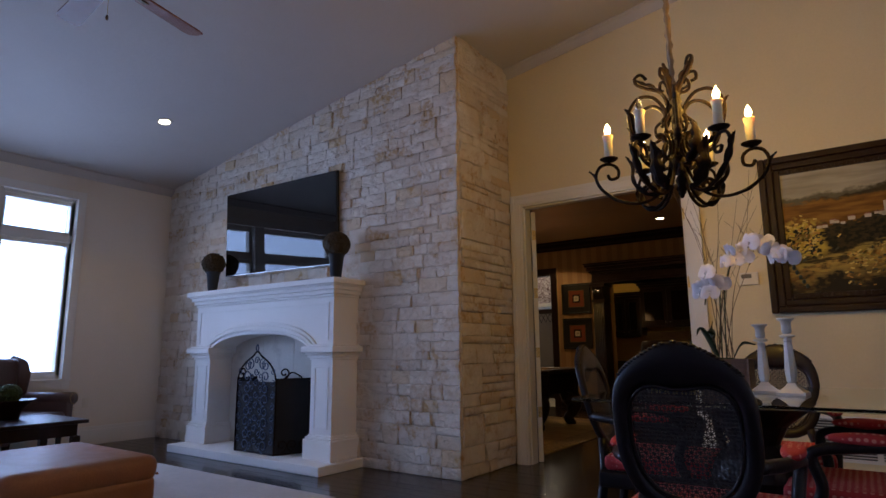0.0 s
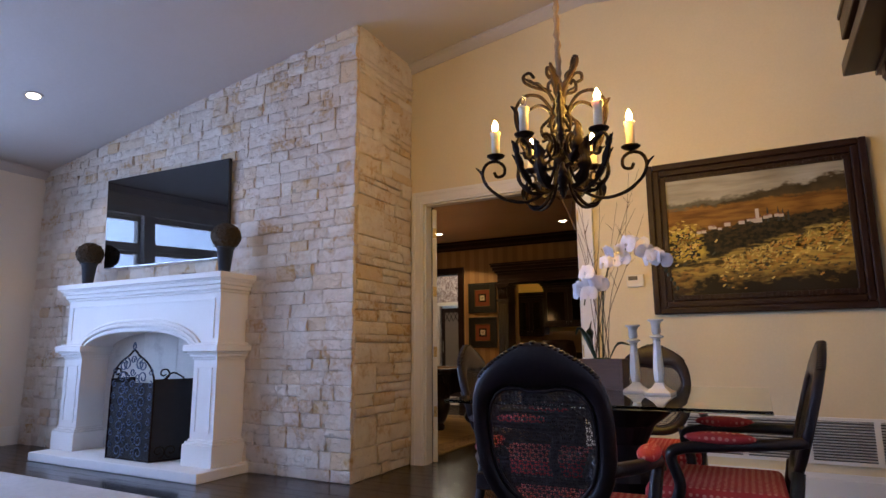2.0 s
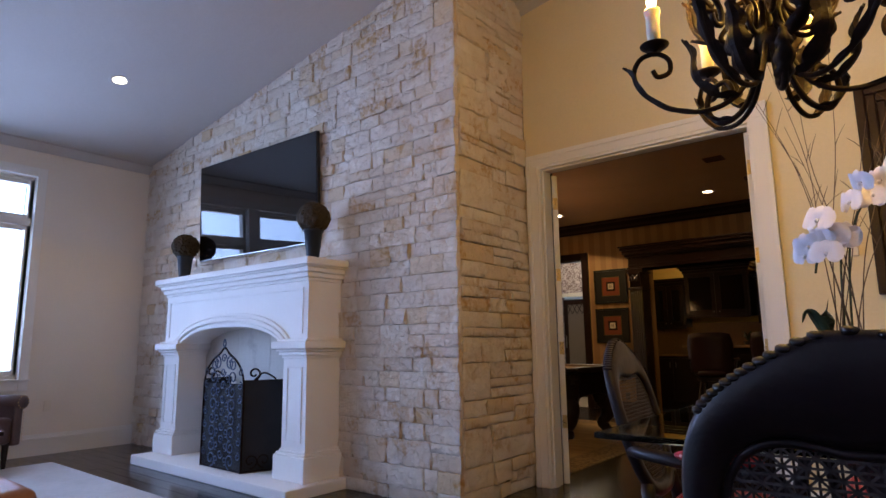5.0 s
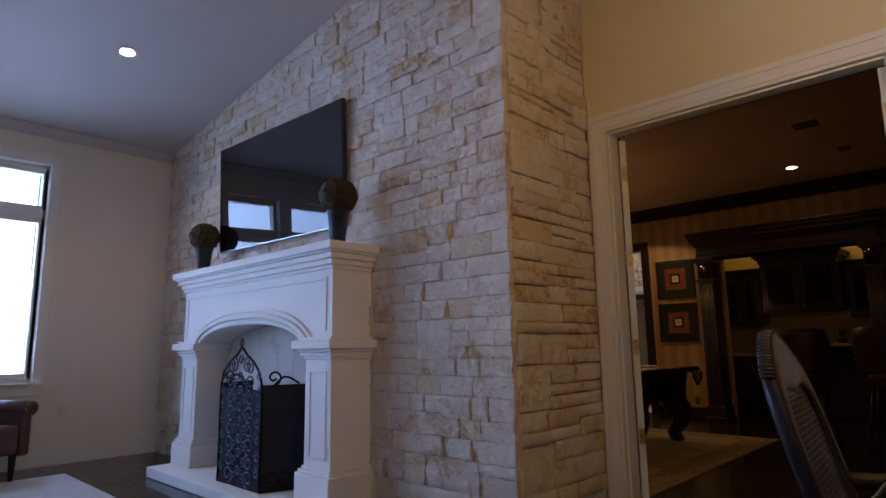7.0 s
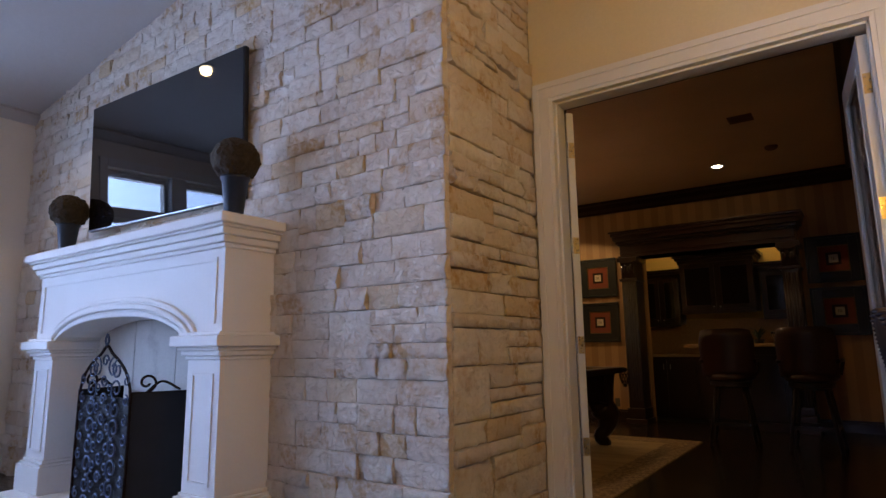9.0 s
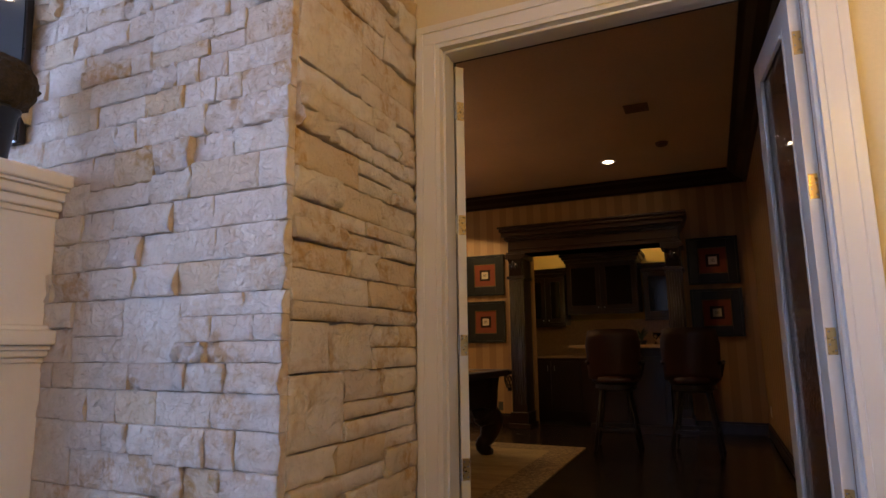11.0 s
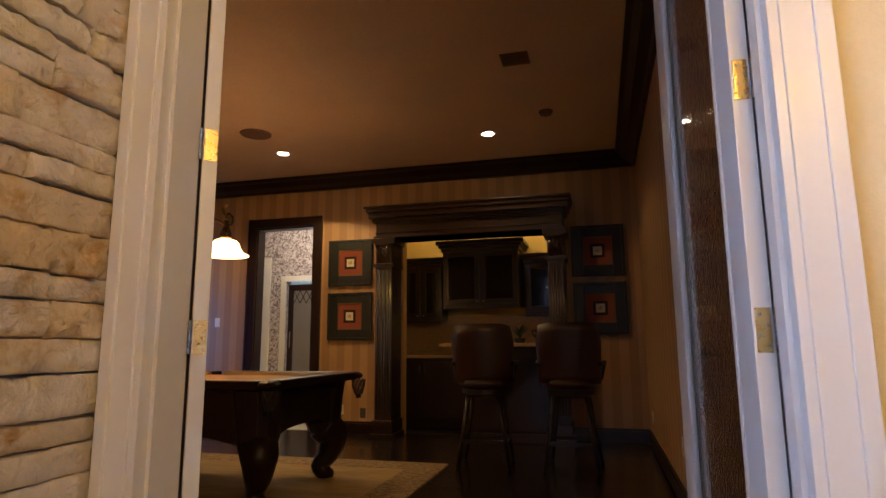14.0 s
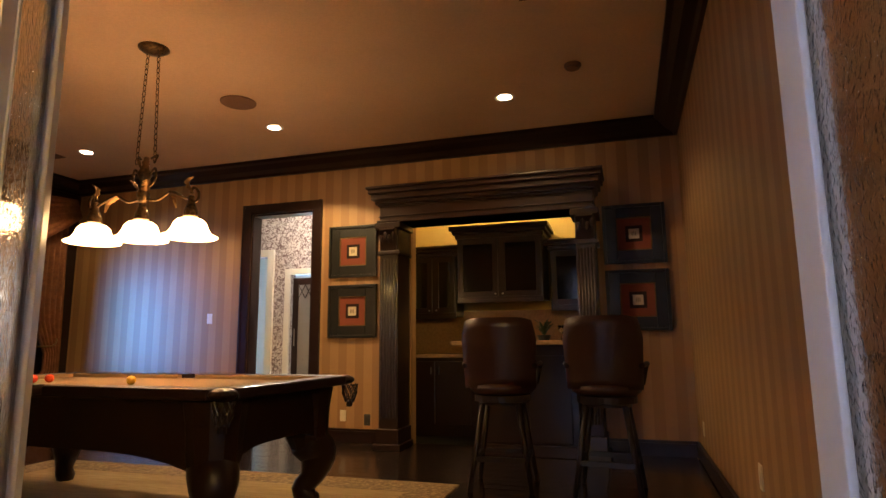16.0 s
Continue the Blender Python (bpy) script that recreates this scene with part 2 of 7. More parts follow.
CABWOOD = mat("espresso_cabinet_wood", (0.017, 0.0055, 0.004), 0.32, vary=0.3, scale=0.8, fine=5, bump=0, tint=(0.016, 0.006, 0.005), stretch=(9, 9, 1), coat=0.15)
CHAIRWOOD = mat("dark_walnut_chair", (0.014, 0.007, 0.008), 0.42, vary=0.5, scale=10, fine=60, bump=0.1, tint=(0.008, 0.004, 0.004), coat=0.22)
CANE = mat("dark_woven_cane", (0.020, 0.012, 0.011), 0.33, vary=0.4, coat=0.1)
LEATHER = mat("oxblood_leather", (0.026, 0.005, 0.004), 0.32, vary=0.5, scale=8, fine=90, bump=0.25, bump_scale=130, tint=(0.03, 0.01, 0.008))
TANLEATHER = mat("tan_leather", (0.34, 0.13, 0.05), 0.42, vary=0.4, scale=6, fine=90, bump=0.25, bump_scale=120, tint=(0.2, 0.07, 0.025))
GREYLEATHER = mat("brown_leather", (0.10, 0.055, 0.045), 0.4, vary=0.4, scale=6, bump=0.25, bump_scale=120)
WAX = mat("ivory_candle_sleeve", (0.80, 0.68, 0.45), 0.5, vary=0.1, bump=0.1)
WAX.node_tree.nodes["Principled BSDF"].inputs["Subsurface Weight"].default_value = 0.15
BULB = glow("lit_flame_bulb", (1.0, 0.72, 0.36), 60)
CANGLOW = glow("lit_lamp_face", (1.0, 0.80, 0.52), 25)
SHADEGLOW = glow("lit_alabaster_shade", (1.0, 0.56, 0.24), 6.4)
CLEAR = glass("clear_bulb_glass", (1, 1, 1))
TABLEGLASS = glass("green_tinted_glass", (0.80, 0.95, 0.90))
WINGLASS = glass("window_glass", (0.97, 0.99, 1.0))
RAIN = glass("rain_glass", (0.92, 0.82, 0.68), 0.015, 0.20, 75, (1, 1, 0.9))
CABGLASS = mat("dark_cabinet_glass", (0.006, 0.006, 0.007), 0.06, vary=0.2, bump=0.05, bump_scale=30)
ROPE = mat("brown_silk_cord_cover", (0.32, 0.20, 0.10), 0.7, vary=0.5, scale=40, bump=0.6, bump_scale=90)
PETAL = mat("white_orchid_petal", (0.82, 0.76, 0.76), 0.55, vary=0.12, scale=20, bump=0.1, tint=(0.75, 0.55, 0.62))
STEM = mat("dark_green_stem", (0.05, 0.06, 0.025), 0.6, vary=0.4)
TWIG = mat("brown_twig", (0.13, 0.08, 0.05), 0.8, vary=0.5)
LEAFG = mat("dark_green_leaf", (0.025, 0.05, 0.02), 0.4, vary=0.4, scale=10)
BOXWOOD = mat("brown_wood_planter", (0.14, 0.08, 0.055), 0.6, vary=0.5, stretch=(2, 2, 20), bump=0.2)
CERAMIC = mat("ivory_crackled_ceramic", (0.68, 0.62, 0.54), 0.3, vary=0.2, scale=20, bump=0.1)
FELT = mat("tan_table_felt", (0.20, 0.13, 0.065), 0.95, vary=0.15, scale=20, bump=0.2, bump_scale=300)
RUGMAT = mat("pale_wool_rug", (0.60, 0.56, 0.53), 0.97, vary=0.3, scale=3, fine=30, bump=0.6, bump_scale=160)
GOLD = mat("worn_gold_leaf", (0.20, 0.11, 0.04), 0.45, 0.8, vary=0.4, scale=30)
BRASS = mat("polished_brass_hinge", (0.66, 0.46, 0.18), 0.28, 0.9, vary=0.08, scale=40, bump=0.03)
STEEL = mat("steel_knuckle", (0.4, 0.4, 0.4), 0.3, 1.0, vary=0.2)
BARFIX = mat("brown_painted_metal", (0.17, 0.09, 0.05), 0.6, vary=0.15, scale=20)
FRAMEWOOD = mat("carved_mahogany_frame", (0.016, 0.006, 0.004), 0.36, vary=0.6, scale=14, fine=80, bump=0.4, bump_scale=90, tint=(0.03, 0.010, 0.005), coat=0.0)
IRON.node_tree.nodes["Principled BSDF"].inputs["Specular IOR Level"].default_value = 0.10
for _m in (FRAMEWOOD, CHAIRWOOD, DARKWOOD):
    _m.node_tree.nodes["Principled BSDF"].inputs["Specular IOR Level"].default_value = 0.25
BLACKFRAME = mat("black_green_lacquer_frame", (0.006, 0.006, 0.005), 0.42, vary=0.4, scale=12, bump=0.15, coat=0.0)
RUST = mat("rust_red_mat_board", (0.24, 0.055, 0.025), 0.85, vary=0.15)
IVORY = mat("ivory_tile", (0.66, 0.56, 0.38), 0.6, vary=0.2)
SWITCH = mat("almond_switch_plate", (0.70, 0.62, 0.48), 0.35, vary=0.05)
GREYPLATE = mat("bronze_outlet_plate", (0.10, 0.09, 0.08), 0.4, 0.4)
GRANITE = mat("tan_granite", (0.42, 0.27, 0.16), 0.2, vary=0.6, scale=30, fine=120, bump=0.02)
STRIPE = striped("tan_striped_wallpaper", (0.40, 0.23, 0.10), (0.30, 0.16, 0.068), 0.20)
DAMASK = damask("damask_wallpaper", (0.62, 0.56, 0.54), (0.17, 0.11, 0.11))
YELLOW = mat("gold_paint", (0.62, 0.45, 0.13), 0.7, vary=0.15, scale=3)
DRAPE = mat("rust_gold_drapery", (0.28, 0.11, 0.035), 0.55, vary=0.7, scale=12, fine=50, tint=(0.12, 0.035, 0.015), bump=0.3)
FANWOOD = mat("cherry_fan_blade", (0.20, 0.055, 0.025), 0.35, vary=0.3, stretch=(3, 3, 3))
OUTWALL = mat("white_stucco", (0.80, 0.76, 0.70), 0.9, vary=0.1, bump=0.3)
OUTROOF = mat("clay_roof_tile", (0.42, 0.22, 0.15), 0.85, vary=0.4, bump=0.3)
LAWN = mat("pale_paving_ground", (0.34, 0.31, 0.27), 0.95, vary=0.3, scale=0.6)
HALLFLOOR = mat("pale_stone_tile", (0.62, 0.58, 0.52), 0.4, vary=0.15)


def dotted(name, a, b, period):
    """Woven cloth with small light dots in a staggered grid."""
    m = mat(name, a, 0.75, vary=0.25, scale=20, bump=0.3, bump_scale=200)
    nt = m.node_tree
    tc = nt.nodes.new("ShaderNodeTexCoord")
    v = nt.nodes.new("ShaderNodeTexVoronoi")
    v.inputs["Scale"].default_value, v.inputs["Randomness"].default_value = 1 / period, 0.15
    nt.links.new(tc.outputs["Object"], v.inputs["Vector"])
    r = nt.nodes.new("ShaderNodeMapRange")
    r.inputs["From Min"].default_value, r.inputs["From Max"].default_value = 0.34, 0.26
    nt.links.new(v.outputs["Distance"], r.inputs[0])
    p = nt.nodes["Principled BSDF"]
    mx = nt.nodes.new("ShaderNodeMix")
    mx.data_type = "RGBA"
    nt.links.new(r.outputs[0], mx.inputs[0])
    nt.links.new(p.inputs["Base Color"].links[0].from_socket, mx.inputs[6])
    mx.inputs[7].default_value = (*b, 1)
    nt.links.new(mx.outputs[2], p.inputs["Base Color"])
    return m


REDCLOTH = dotted("red_dotted_upholstery", (0.46, 0.022, 0.022), (0.62, 0.22, 0.17), 0.024)

# ---- mesh helpers ----


def box(bm, a, b, bevel=0.0, m=None, seg=2):
    r = bmesh.ops.create_cube(bm, size=1)
    vs = r["verts"]
    c, s = [(a[i] + b[i]) / 2 for i in range(3)], [abs(b[i] - a[i]) for i in range(3)]
    for v in vs:
        v.co = Vector((c[0] + v.co.x * s[0], c[1] + v.co.y * s[1], c[2] + v.co.z * s[2]))
    if bevel:
        es = list({e for v in vs for e in v.link_edges})
        r = bmesh.ops.bevel(bm, geom=es, offset=bevel, segments=seg, affect="EDGES", profile=0.6)
        vs = list({v for f in r["faces"] for v in f.verts} | {v for v in vs if v.is_valid})
    if m is not None:
        bmesh.ops.transform(bm, matrix=m, verts=vs)
    return vs


def boxes(*items, bevel=0.0):
    bm = bmesh.new()
    for a, b in items:
        box(bm, a, b, bevel)
    return bm


def lathe(profile, centre=(0, 0, 0), seg=24, bm=None, square=False):
    """A turned body from (radius, height) pairs; square: four-sided section."""
    bm = bm or bmesh.new()
    n = 4 if square else seg
    off = math.pi / 4 if square else 0
    rings = []
    for r, z in profile:
        rr = r * (math.sqrt(2) if square else 1)
        rings.append([bm.verts.new((centre[0] + rr * math.cos(off + 2 * math.pi * i / n), centre[1] + rr * math.sin(off + 2 * math.pi * i / n), centre[2] + z)) for i in range(n)])
    for a, b in zip(rings, rings[1:]):
        for i in range(n):
            bm.faces.new((a[i], a[(i + 1) % n], b[(i + 1) % n], b[i]))
    if profile[0][0] > 1e-5:
        bm.faces.new(rings[0][::-1])
    if profile[-1][0] > 1e-5:
        bm.faces.new(rings[-1])
    return bm


def smooth_path(pts, n=6):
    """Catmull-Rom through the points."""
    p = [Vector(q) for q in pts]
    p = [p[0] * 2 - p[1]] + p + [p[-1] * 2 - p[-2]]
    out = []
    for i in range(1, len(p) - 2):
        a, b, c, d = p[i - 1:i + 3]
        for k in range(n):
            t = k / n
            out.append(0.5 * ((2 * b) + (c - a) * t + (2 * a - 5 * b + 4 * c - d) * t * t + (3 * b - a - 3 * c + d) * t ** 3))
    out.append(p[-2])
    return out


def tube(pts, radius, seg=8, bm=None, flat=1.0, closed=False):
    """A rod along the points; radius may be a list; flat squeezes the section."""
    bm = bm or bmesh.new()
    pts = [Vector(p) for p in pts]
    n = len(pts)
    rad = radius if isinstance(radius, (list, tuple)) else [radius] * n
    rings, side = [], None
    for i, p in enumerate(pts):
        d = (pts[(i + 1) % n if closed else min(i + 1, n - 1)] - pts[(i - 1) % n if closed else max(i - 1, 0)]).normalized()
        if side is None:
            side = d.cross(Vector((0, 0, 1)) if abs(d.z) < 0.9 else Vector((1, 0, 0))).normalized()
        else:
            side = (side - d * side.dot(d)).normalized()
        up = d.cross(side)
        rings.append([bm.verts.new(p + (side * math.cos(2 * math.pi * k / seg) + up * math.sin(2 * math.pi * k / seg) * flat) * rad[i]) for k in range(seg)])
    pairs = list(zip(rings, rings[1:])) + ([(rings[-1], rings[0])] if closed else [])
    for a, b in pairs:
        for k in range(seg):
            bm.faces.new((a[k], a[(k + 1) % seg], b[(k + 1) % seg], b[k]))
    if not closed:
        bm.faces.new(rings[0][::-1])
        bm.faces.new(rings[-1])
    return bm


def prism(poly, axis, a, b, bm=None):
    """A polygon drawn in the other two axes, drawn out along axis from a to b."""
    bm = bm or bmesh.new()

    def at(u, v, w):
        return {"x": (w, u, v), "y": (u, w, v), "z": (u, v, w)}[axis]
    lo = [bm.verts.new(at(u, v, a)) for u, v in poly]
    hi = [bm.verts.new(at(u, v, b)) for u, v in poly]
    n = len(poly)
    for i in range(n):
        bm.faces.new((lo[i], lo[(i + 1) % n], hi[(i + 1) % n], hi[i]))
    bm.faces.new(lo[::-1])
    bm.faces.new(hi)
    return bm


def blob(centre, size, rough=0.0, sub=3, bm=None, freq=9.0):
    bm = bm or bmesh.new()
    vs = bmesh.ops.create_icosphere(bm, subdivisions=sub, radius=1)["verts"]
    for v in vs:
        k = 1 + rough * noise.noise(v.co * freq)
        v.co = Vector((centre[0] + v.co.x * size[0] * k, centre[1] + v.co.y * size[1] * k, centre[2] + v.co.z * size[2] * k))
    return bm


def part(name, bm, material, parent, label="", soft=False):
    bmesh.ops.recalc_face_normals(bm, faces=bm.faces)
    if soft:
        for f in bm.faces:
            f.smooth = True
    me = bpy.data.meshes.new(name)
    bm.to_mesh(me)
    bm.free()
    me.materials.append(material)
    ob = new(name, me)
    ob.parent = parent
    if label:
        ob["label"] = label
    return ob


def thing(name, m=None, label="", category="", group=""):
    ob = new(name)
    ob.empty_display_size = 0.1
    if m is not None:
        ob.matrix_basis = m
    return tagged(ob, label, category, group)


def setting(name, bm, material, label="", category="", soft=False):
    ob = part(name, bm, material, None, "", soft)
    return tagged(ob, label, category, "", "structure")

# ---- the large structure ----
XW, XR, YB, YS, YD, YD2 = -7.32, 1.95, -5.0, 4.13, 5.07, 5.225  # window wall, right wall, back wall, stone face, door wall
RX, RZ = -0.6, 4.29  # ridge of the vault


def vault(x):
    return RZ - 0.143 * abs(x - RX)


setting("floor_living", boxes(((XW - 0.3, YB - 0.2, -0.2), (XR + 0.2, YD2 - 0.004, -0.016))), SUBFLOOR, "dark espresso oak plank floor", "floor")
floor_living = bpy.data.objects["floor_living"]
setting("floor_bar", boxes(((-8.4, YD2, -0.2), (-0.4, 12.0, -0.016))), SUBFLOOR, "dark espresso oak plank floor of the games room", "floor")
floor_bar = bpy.data.objects["floor_bar"]
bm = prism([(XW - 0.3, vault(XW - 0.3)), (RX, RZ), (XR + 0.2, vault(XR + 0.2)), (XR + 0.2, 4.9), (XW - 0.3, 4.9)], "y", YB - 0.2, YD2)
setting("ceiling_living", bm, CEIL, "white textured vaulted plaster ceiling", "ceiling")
setting("ceiling_bar", boxes(((-8.4, YD2 + 0.004, 3.14), (-0.4, 12.0, 3.4))), BARCEIL, "tan washed flat plaster ceiling", "ceiling")

# window wall, with its openings
WY = [(2.16, 2.935), (0.30, 1.96), (-0.68, 0.10)]
ZS, ZT = 0.79, 2.95
REAR = -4.13  # an assumed, unseen second trio of windows repeats the first this far back
y0, y1 = WY[-1][0], WY[0][1]
bm = boxes(((XW - 0.22, YB, -0.1), (XW, y0 + REAR, 4.0)), ((XW - 0.22, y1 + REAR, -0.1), (XW, y0, 4.0)), ((XW - 0.22, y1, -0.1), (XW, YD2, 4.0)), ((XW - 0.22, y0, -0.1), (XW, y1, ZS)), ((XW - 0.22, y0, ZT), (XW, y1, 4.0)), ((XW - 0.22, y0 + REAR, -0.1), (XW, y1 + REAR, ZS)), ((XW - 0.22, y0 + REAR, ZT), (XW, y1 + REAR, 4.0)))
# same paint as the door wall, made paler to imitate cool daylight
setting("wall_window", bm, COOLLITWALL, "cream painted plaster wall with tall windows, cool daylight put into its colour", "wall")
# unseen closing walls, whitened to bounce window light onto the window wall
setting("wall_back", boxes(((XW - 0.22, YB - 0.2, -0.1), (XR + 0.2, YB, 4.6))), BOUNCEWALL, "plain unseen closing wall, off-white to bounce daylight", "wall")
setting("wall_right", boxes(((XR, YB, -0.1), (XR + 0.2, YD2, 4.6))), BOUNCEWALL, "plain unseen closing wall, off-white to bounce daylight", "wall")
DX0, DX1, DZ = -2.312, -0.748, 2.512
bm = boxes(((-2.46, YD, -0.1), (DX0 - 0.02, YD2, 4.6)), ((DX1 + 0.02, YD, -0.1), (XR, YD2, 4.6)), ((DX0 - 0.02, YD, DZ + 0.02), (DX1 + 0.02, YD2, 4.6)))
setting("wall_door", bm, WALL, "cream painted wall with a double doorway", "wall")
# stone chimney breast: core round the firebox
FX0, FX1, FZ = -5.55, -4.10, 1.34
bm = boxes(((XW, YS + 0.009, -0.1), (FX0, YD2, 4.4)), ((FX1, YS + 0.009, -0.1), (-2.482, YD2, 4.4)), ((FX0, YS + 0.009, FZ), (FX1, YD2, 4.4)), ((FX0, 4.60, -0.1), (FX1, YD2, FZ)))
stone_wall = setting("wall_stone", bm, MORTAR, "cream split limestone ashlar chimney wall", "stone wall")

# games room walls
YF, XB = 10.44, -0.67
bm = boxes(((XB, YD2 + 0.004, -0.1), (XB + 0.2, 12.0, 3.14)))
setting("wall_bar_right", bm, STRIPE, "tan striped wallpaper wall", "wall")
bm = boxes(((-8.3, YD2 + 0.004, -0.1), (-8.1, 8.3, 3.14)), ((-8.3, 9.75, -0.1), (-8.1, 12.0, 3.14)), ((-8.3, 8.3, -0.1), (-8.1, 9.75, 0.5)), ((-8.3, 8.3, 2.6), (-8.1, 9.75, 3.14)))
setting("wall_bar_left", bm, STRIPE, "tan striped wallpaper wall with a window", "wall")
HX0, HX1, HZ = -5.40, -4.585, 2.54
AX0, AX1, AZ = -3.40, -1.66, 2.26
bm = boxes(((-8.1, YF, -0.1), (HX0, YF + 0.15, 3.14)), ((HX1, YF, -0.1), (AX0, YF + 0.15, 3.14)), ((AX1, YF, -0.1), (XB, YF + 0.15, 3.14)), ((HX0, YF, HZ), (HX1, YF + 0.15, 3.14)), ((AX0, YF, AZ + 0.25), (AX1, YF + 0.15, 3.14)))
setting("wall_bar_far", bm, STRIPE, "tan striped wallpaper wall with a wet bar alcove", "wall")
bm = boxes(((-8.1, YD2 + 0.002, -0.1), (-2.6, YD2 + 0.05, 3.14)), ((-2.6, YD2 + 0.002, 2.66), (XB, YD2 + 0.05, 3.14)))
setting("wall_bar_near", bm, STRIPE, "tan striped wallpaper wall", "wall")
# alcove behind the bar
bm = boxes(((AX0 - 0.5, 11.55, -0.1), (AX1 + 0.6, 11.7, 3.14)), ((AX0 - 0.5, YF + 0.15, -0.1), (AX0 - 0.35, 11.55, 3.14)), ((AX1 + 0.45, YF + 0.15, -0.1), (AX1 + 0.6, 11.55, 3.14)))
setting("wall_alcove", bm, YELLOW, "gold painted alcove wall behind the wet bar", "wall")
# hall beyond the far door
setting("hall_floor", boxes(((-8.3, YF + 0.15, -0.1), (-3.95, 14.2, 0.002))), HALLFLOOR, "pale stone tile hall floor", "floor")
setting("ceiling_hall", boxes(((-8.3, YF + 0.15, 3.0), (-3.95, 14.2, 3.2))), CEIL, "white hall ceiling", "ceiling")
bm = boxes(((-8.3, 12.3, 0), (-7.1, 12.42, 3.0)), ((-6.40, 12.3, 0), (-6.0, 12.42, 3.0)), ((-7.1, 12.3, 2.34), (-6.40, 12.42, 3.0)), ((-6.0, 12.3, 2.05), (-5.3, 12.42, 3.0)), ((-5.3, 12.3, 0), (-3.95, 12.42, 3.0)))
setting("wall_hall", bm, DAMASK, "cream and brown damask wallpaper hall wall", "wall")
setting("wall_hall_side", boxes(((-8.4, YF + 0.15, -0.1), (-8.25, 14.2, 3.1)), ((-4.0, YF + 0.15, -0.1), (-3.9, 14.2, 3.1)), ((-8.3, 14.1, -0.1), (-3.95, 14.25, 3.1))), OUTWALL, "plain white hall wall", "wall")
bm = boxes(((-7.21, 12.26, 0), (-7.1, 12.30, 2.45)), ((-6.40, 12.26, 0), (-6.29, 12.30, 2.45)), ((-7.1, 12.26, 2.34), (-6.40, 12.30, 2.45)), ((-6.09, 12.26, 0), (-6.0, 12.30, 2.14)), ((-6.0, 12.26, 2.05), (-5.3, 12.30, 2.14)), ((-5.3, 12.26, 0), (-5.21, 12.30, 2.14)), bevel=0.006)
setting("trim_hall", bm, TRIM, "white enamel hall door casings", "trim")

# ground and the house across the court
setting("ground", boxes(((-300, -300, -0.6), (300, 300, -0.3))), LAWN, "pale paved ground outside", "ground")

# ---- trim ----


def casing(name, axis_pts, depth_front, depth_back, mat_, label):
    """Stepped door casing on a wall facing -y: inner x0, x1, top z, width."""
    x0, x1, zt, w = axis_pts
    bm = bmesh.new()
    for f, t in ((1.0, 0.012), (0.82, 0.02), (0.30, 0.028)):
        ww = w * f
        yb, yf = depth_back, depth_front - t
        yb2 = yb - 0.001 * f
        box(bm, (x0 - w, yf, 0), (x0 - w + ww, yb2, zt + w - ww), 0.003)
        box(bm, (x1 + w - ww, yf, 0), (x1 + w, yb2, zt + w - ww), 0.003)
        box(bm, (x0 - w, yf, zt + w - ww), (x1 + w, yb2, zt + w), 0.003)
    return setting(name, bm, mat_, label, "trim")


casing("door_casing", (DX0, DX1, DZ, 0.122), YD, YD + 0.004, TRIM, "white enamel moulded door casing")
bm = boxes(((DX0 - 0.02, YD, 0), (DX0, YD2 + 0.01, DZ)), ((DX1, YD, 0), (DX1 + 0.02, YD2 + 0.01, DZ)), ((DX0 - 0.02, YD, DZ), (DX1 + 0.02, YD2 + 0.01, DZ + 0.02)), ((DX0, 5.10, 0), (DX0 + 0.012, 5.165, DZ)), ((DX1 - 0.012, 5.10, 0), (DX1, 5.165, DZ)), ((DX0, 5.10, DZ - 0.012), (DX1, 5.165, DZ)))
setting("door_jamb", bm, TRIM, "white enamel door jamb with stop", "trim")
bm = boxes(((DX0 - 0.13, YD2 + 0.01, 0), (DX0 - 0.004, YD2 + 0.06, DZ + 0.13)), ((DX1 + 0.004, YD2 + 0.01, 0), (DX1 + 0.09, YD2 + 0.035, DZ + 0.13)), ((DX0 - 0.004, YD2 + 0.01, DZ + 0.004), (DX1 + 0.004, YD2 + 0.035, DZ + 0.13)), bevel=0.004)
setting("door_casing_bar", bm, CABWOOD, "dark stained door casing of the games room", "trim")


def skirting(name, runs, h, material, label):
    """Baseboard with a stepped top; runs: x0, y0, x1, y1 boxes in plan with the way to the room."""
    bm = bmesh.new()
    for x0, yy0, x1, yy1, dx, dy in runs:
        for z0, z1, t in ((0, h * 0.68, 0.016), (h * 0.68, h * 0.82, 0.022), (h * 0.82, h, 0.011)):
            box(bm, (min(x0, x1 + dx * t), min(yy0, yy1 + dy * t), z0), (max(x0, x1 + dx * t), max(yy0, yy1 + dy * t), z1), 0.002)
    return setting(name, bm, material, label, "trim")


skirting("baseboard", [(XW, YB, XW, YS - 0.01, 1, 0), (DX1 + 0.125, YD, XR, YD, 0, -1), (XR, YB, XR, YD, -1, 0)], 0.215, TRIM, "white moulded baseboard")
skirting("baseboard_bar", [(XB, YD2 + 0.1, XB, YF, -1, 0), (-8.1, YF, HX0 - 0.12, YF, 0, -1), (HX1 + 0.12, YF, -3.66, YF, 0, -1), (-1.46, YF, XB, YF, 0, -1)], 0.14, CABWOOD, "dark stained baseboard")
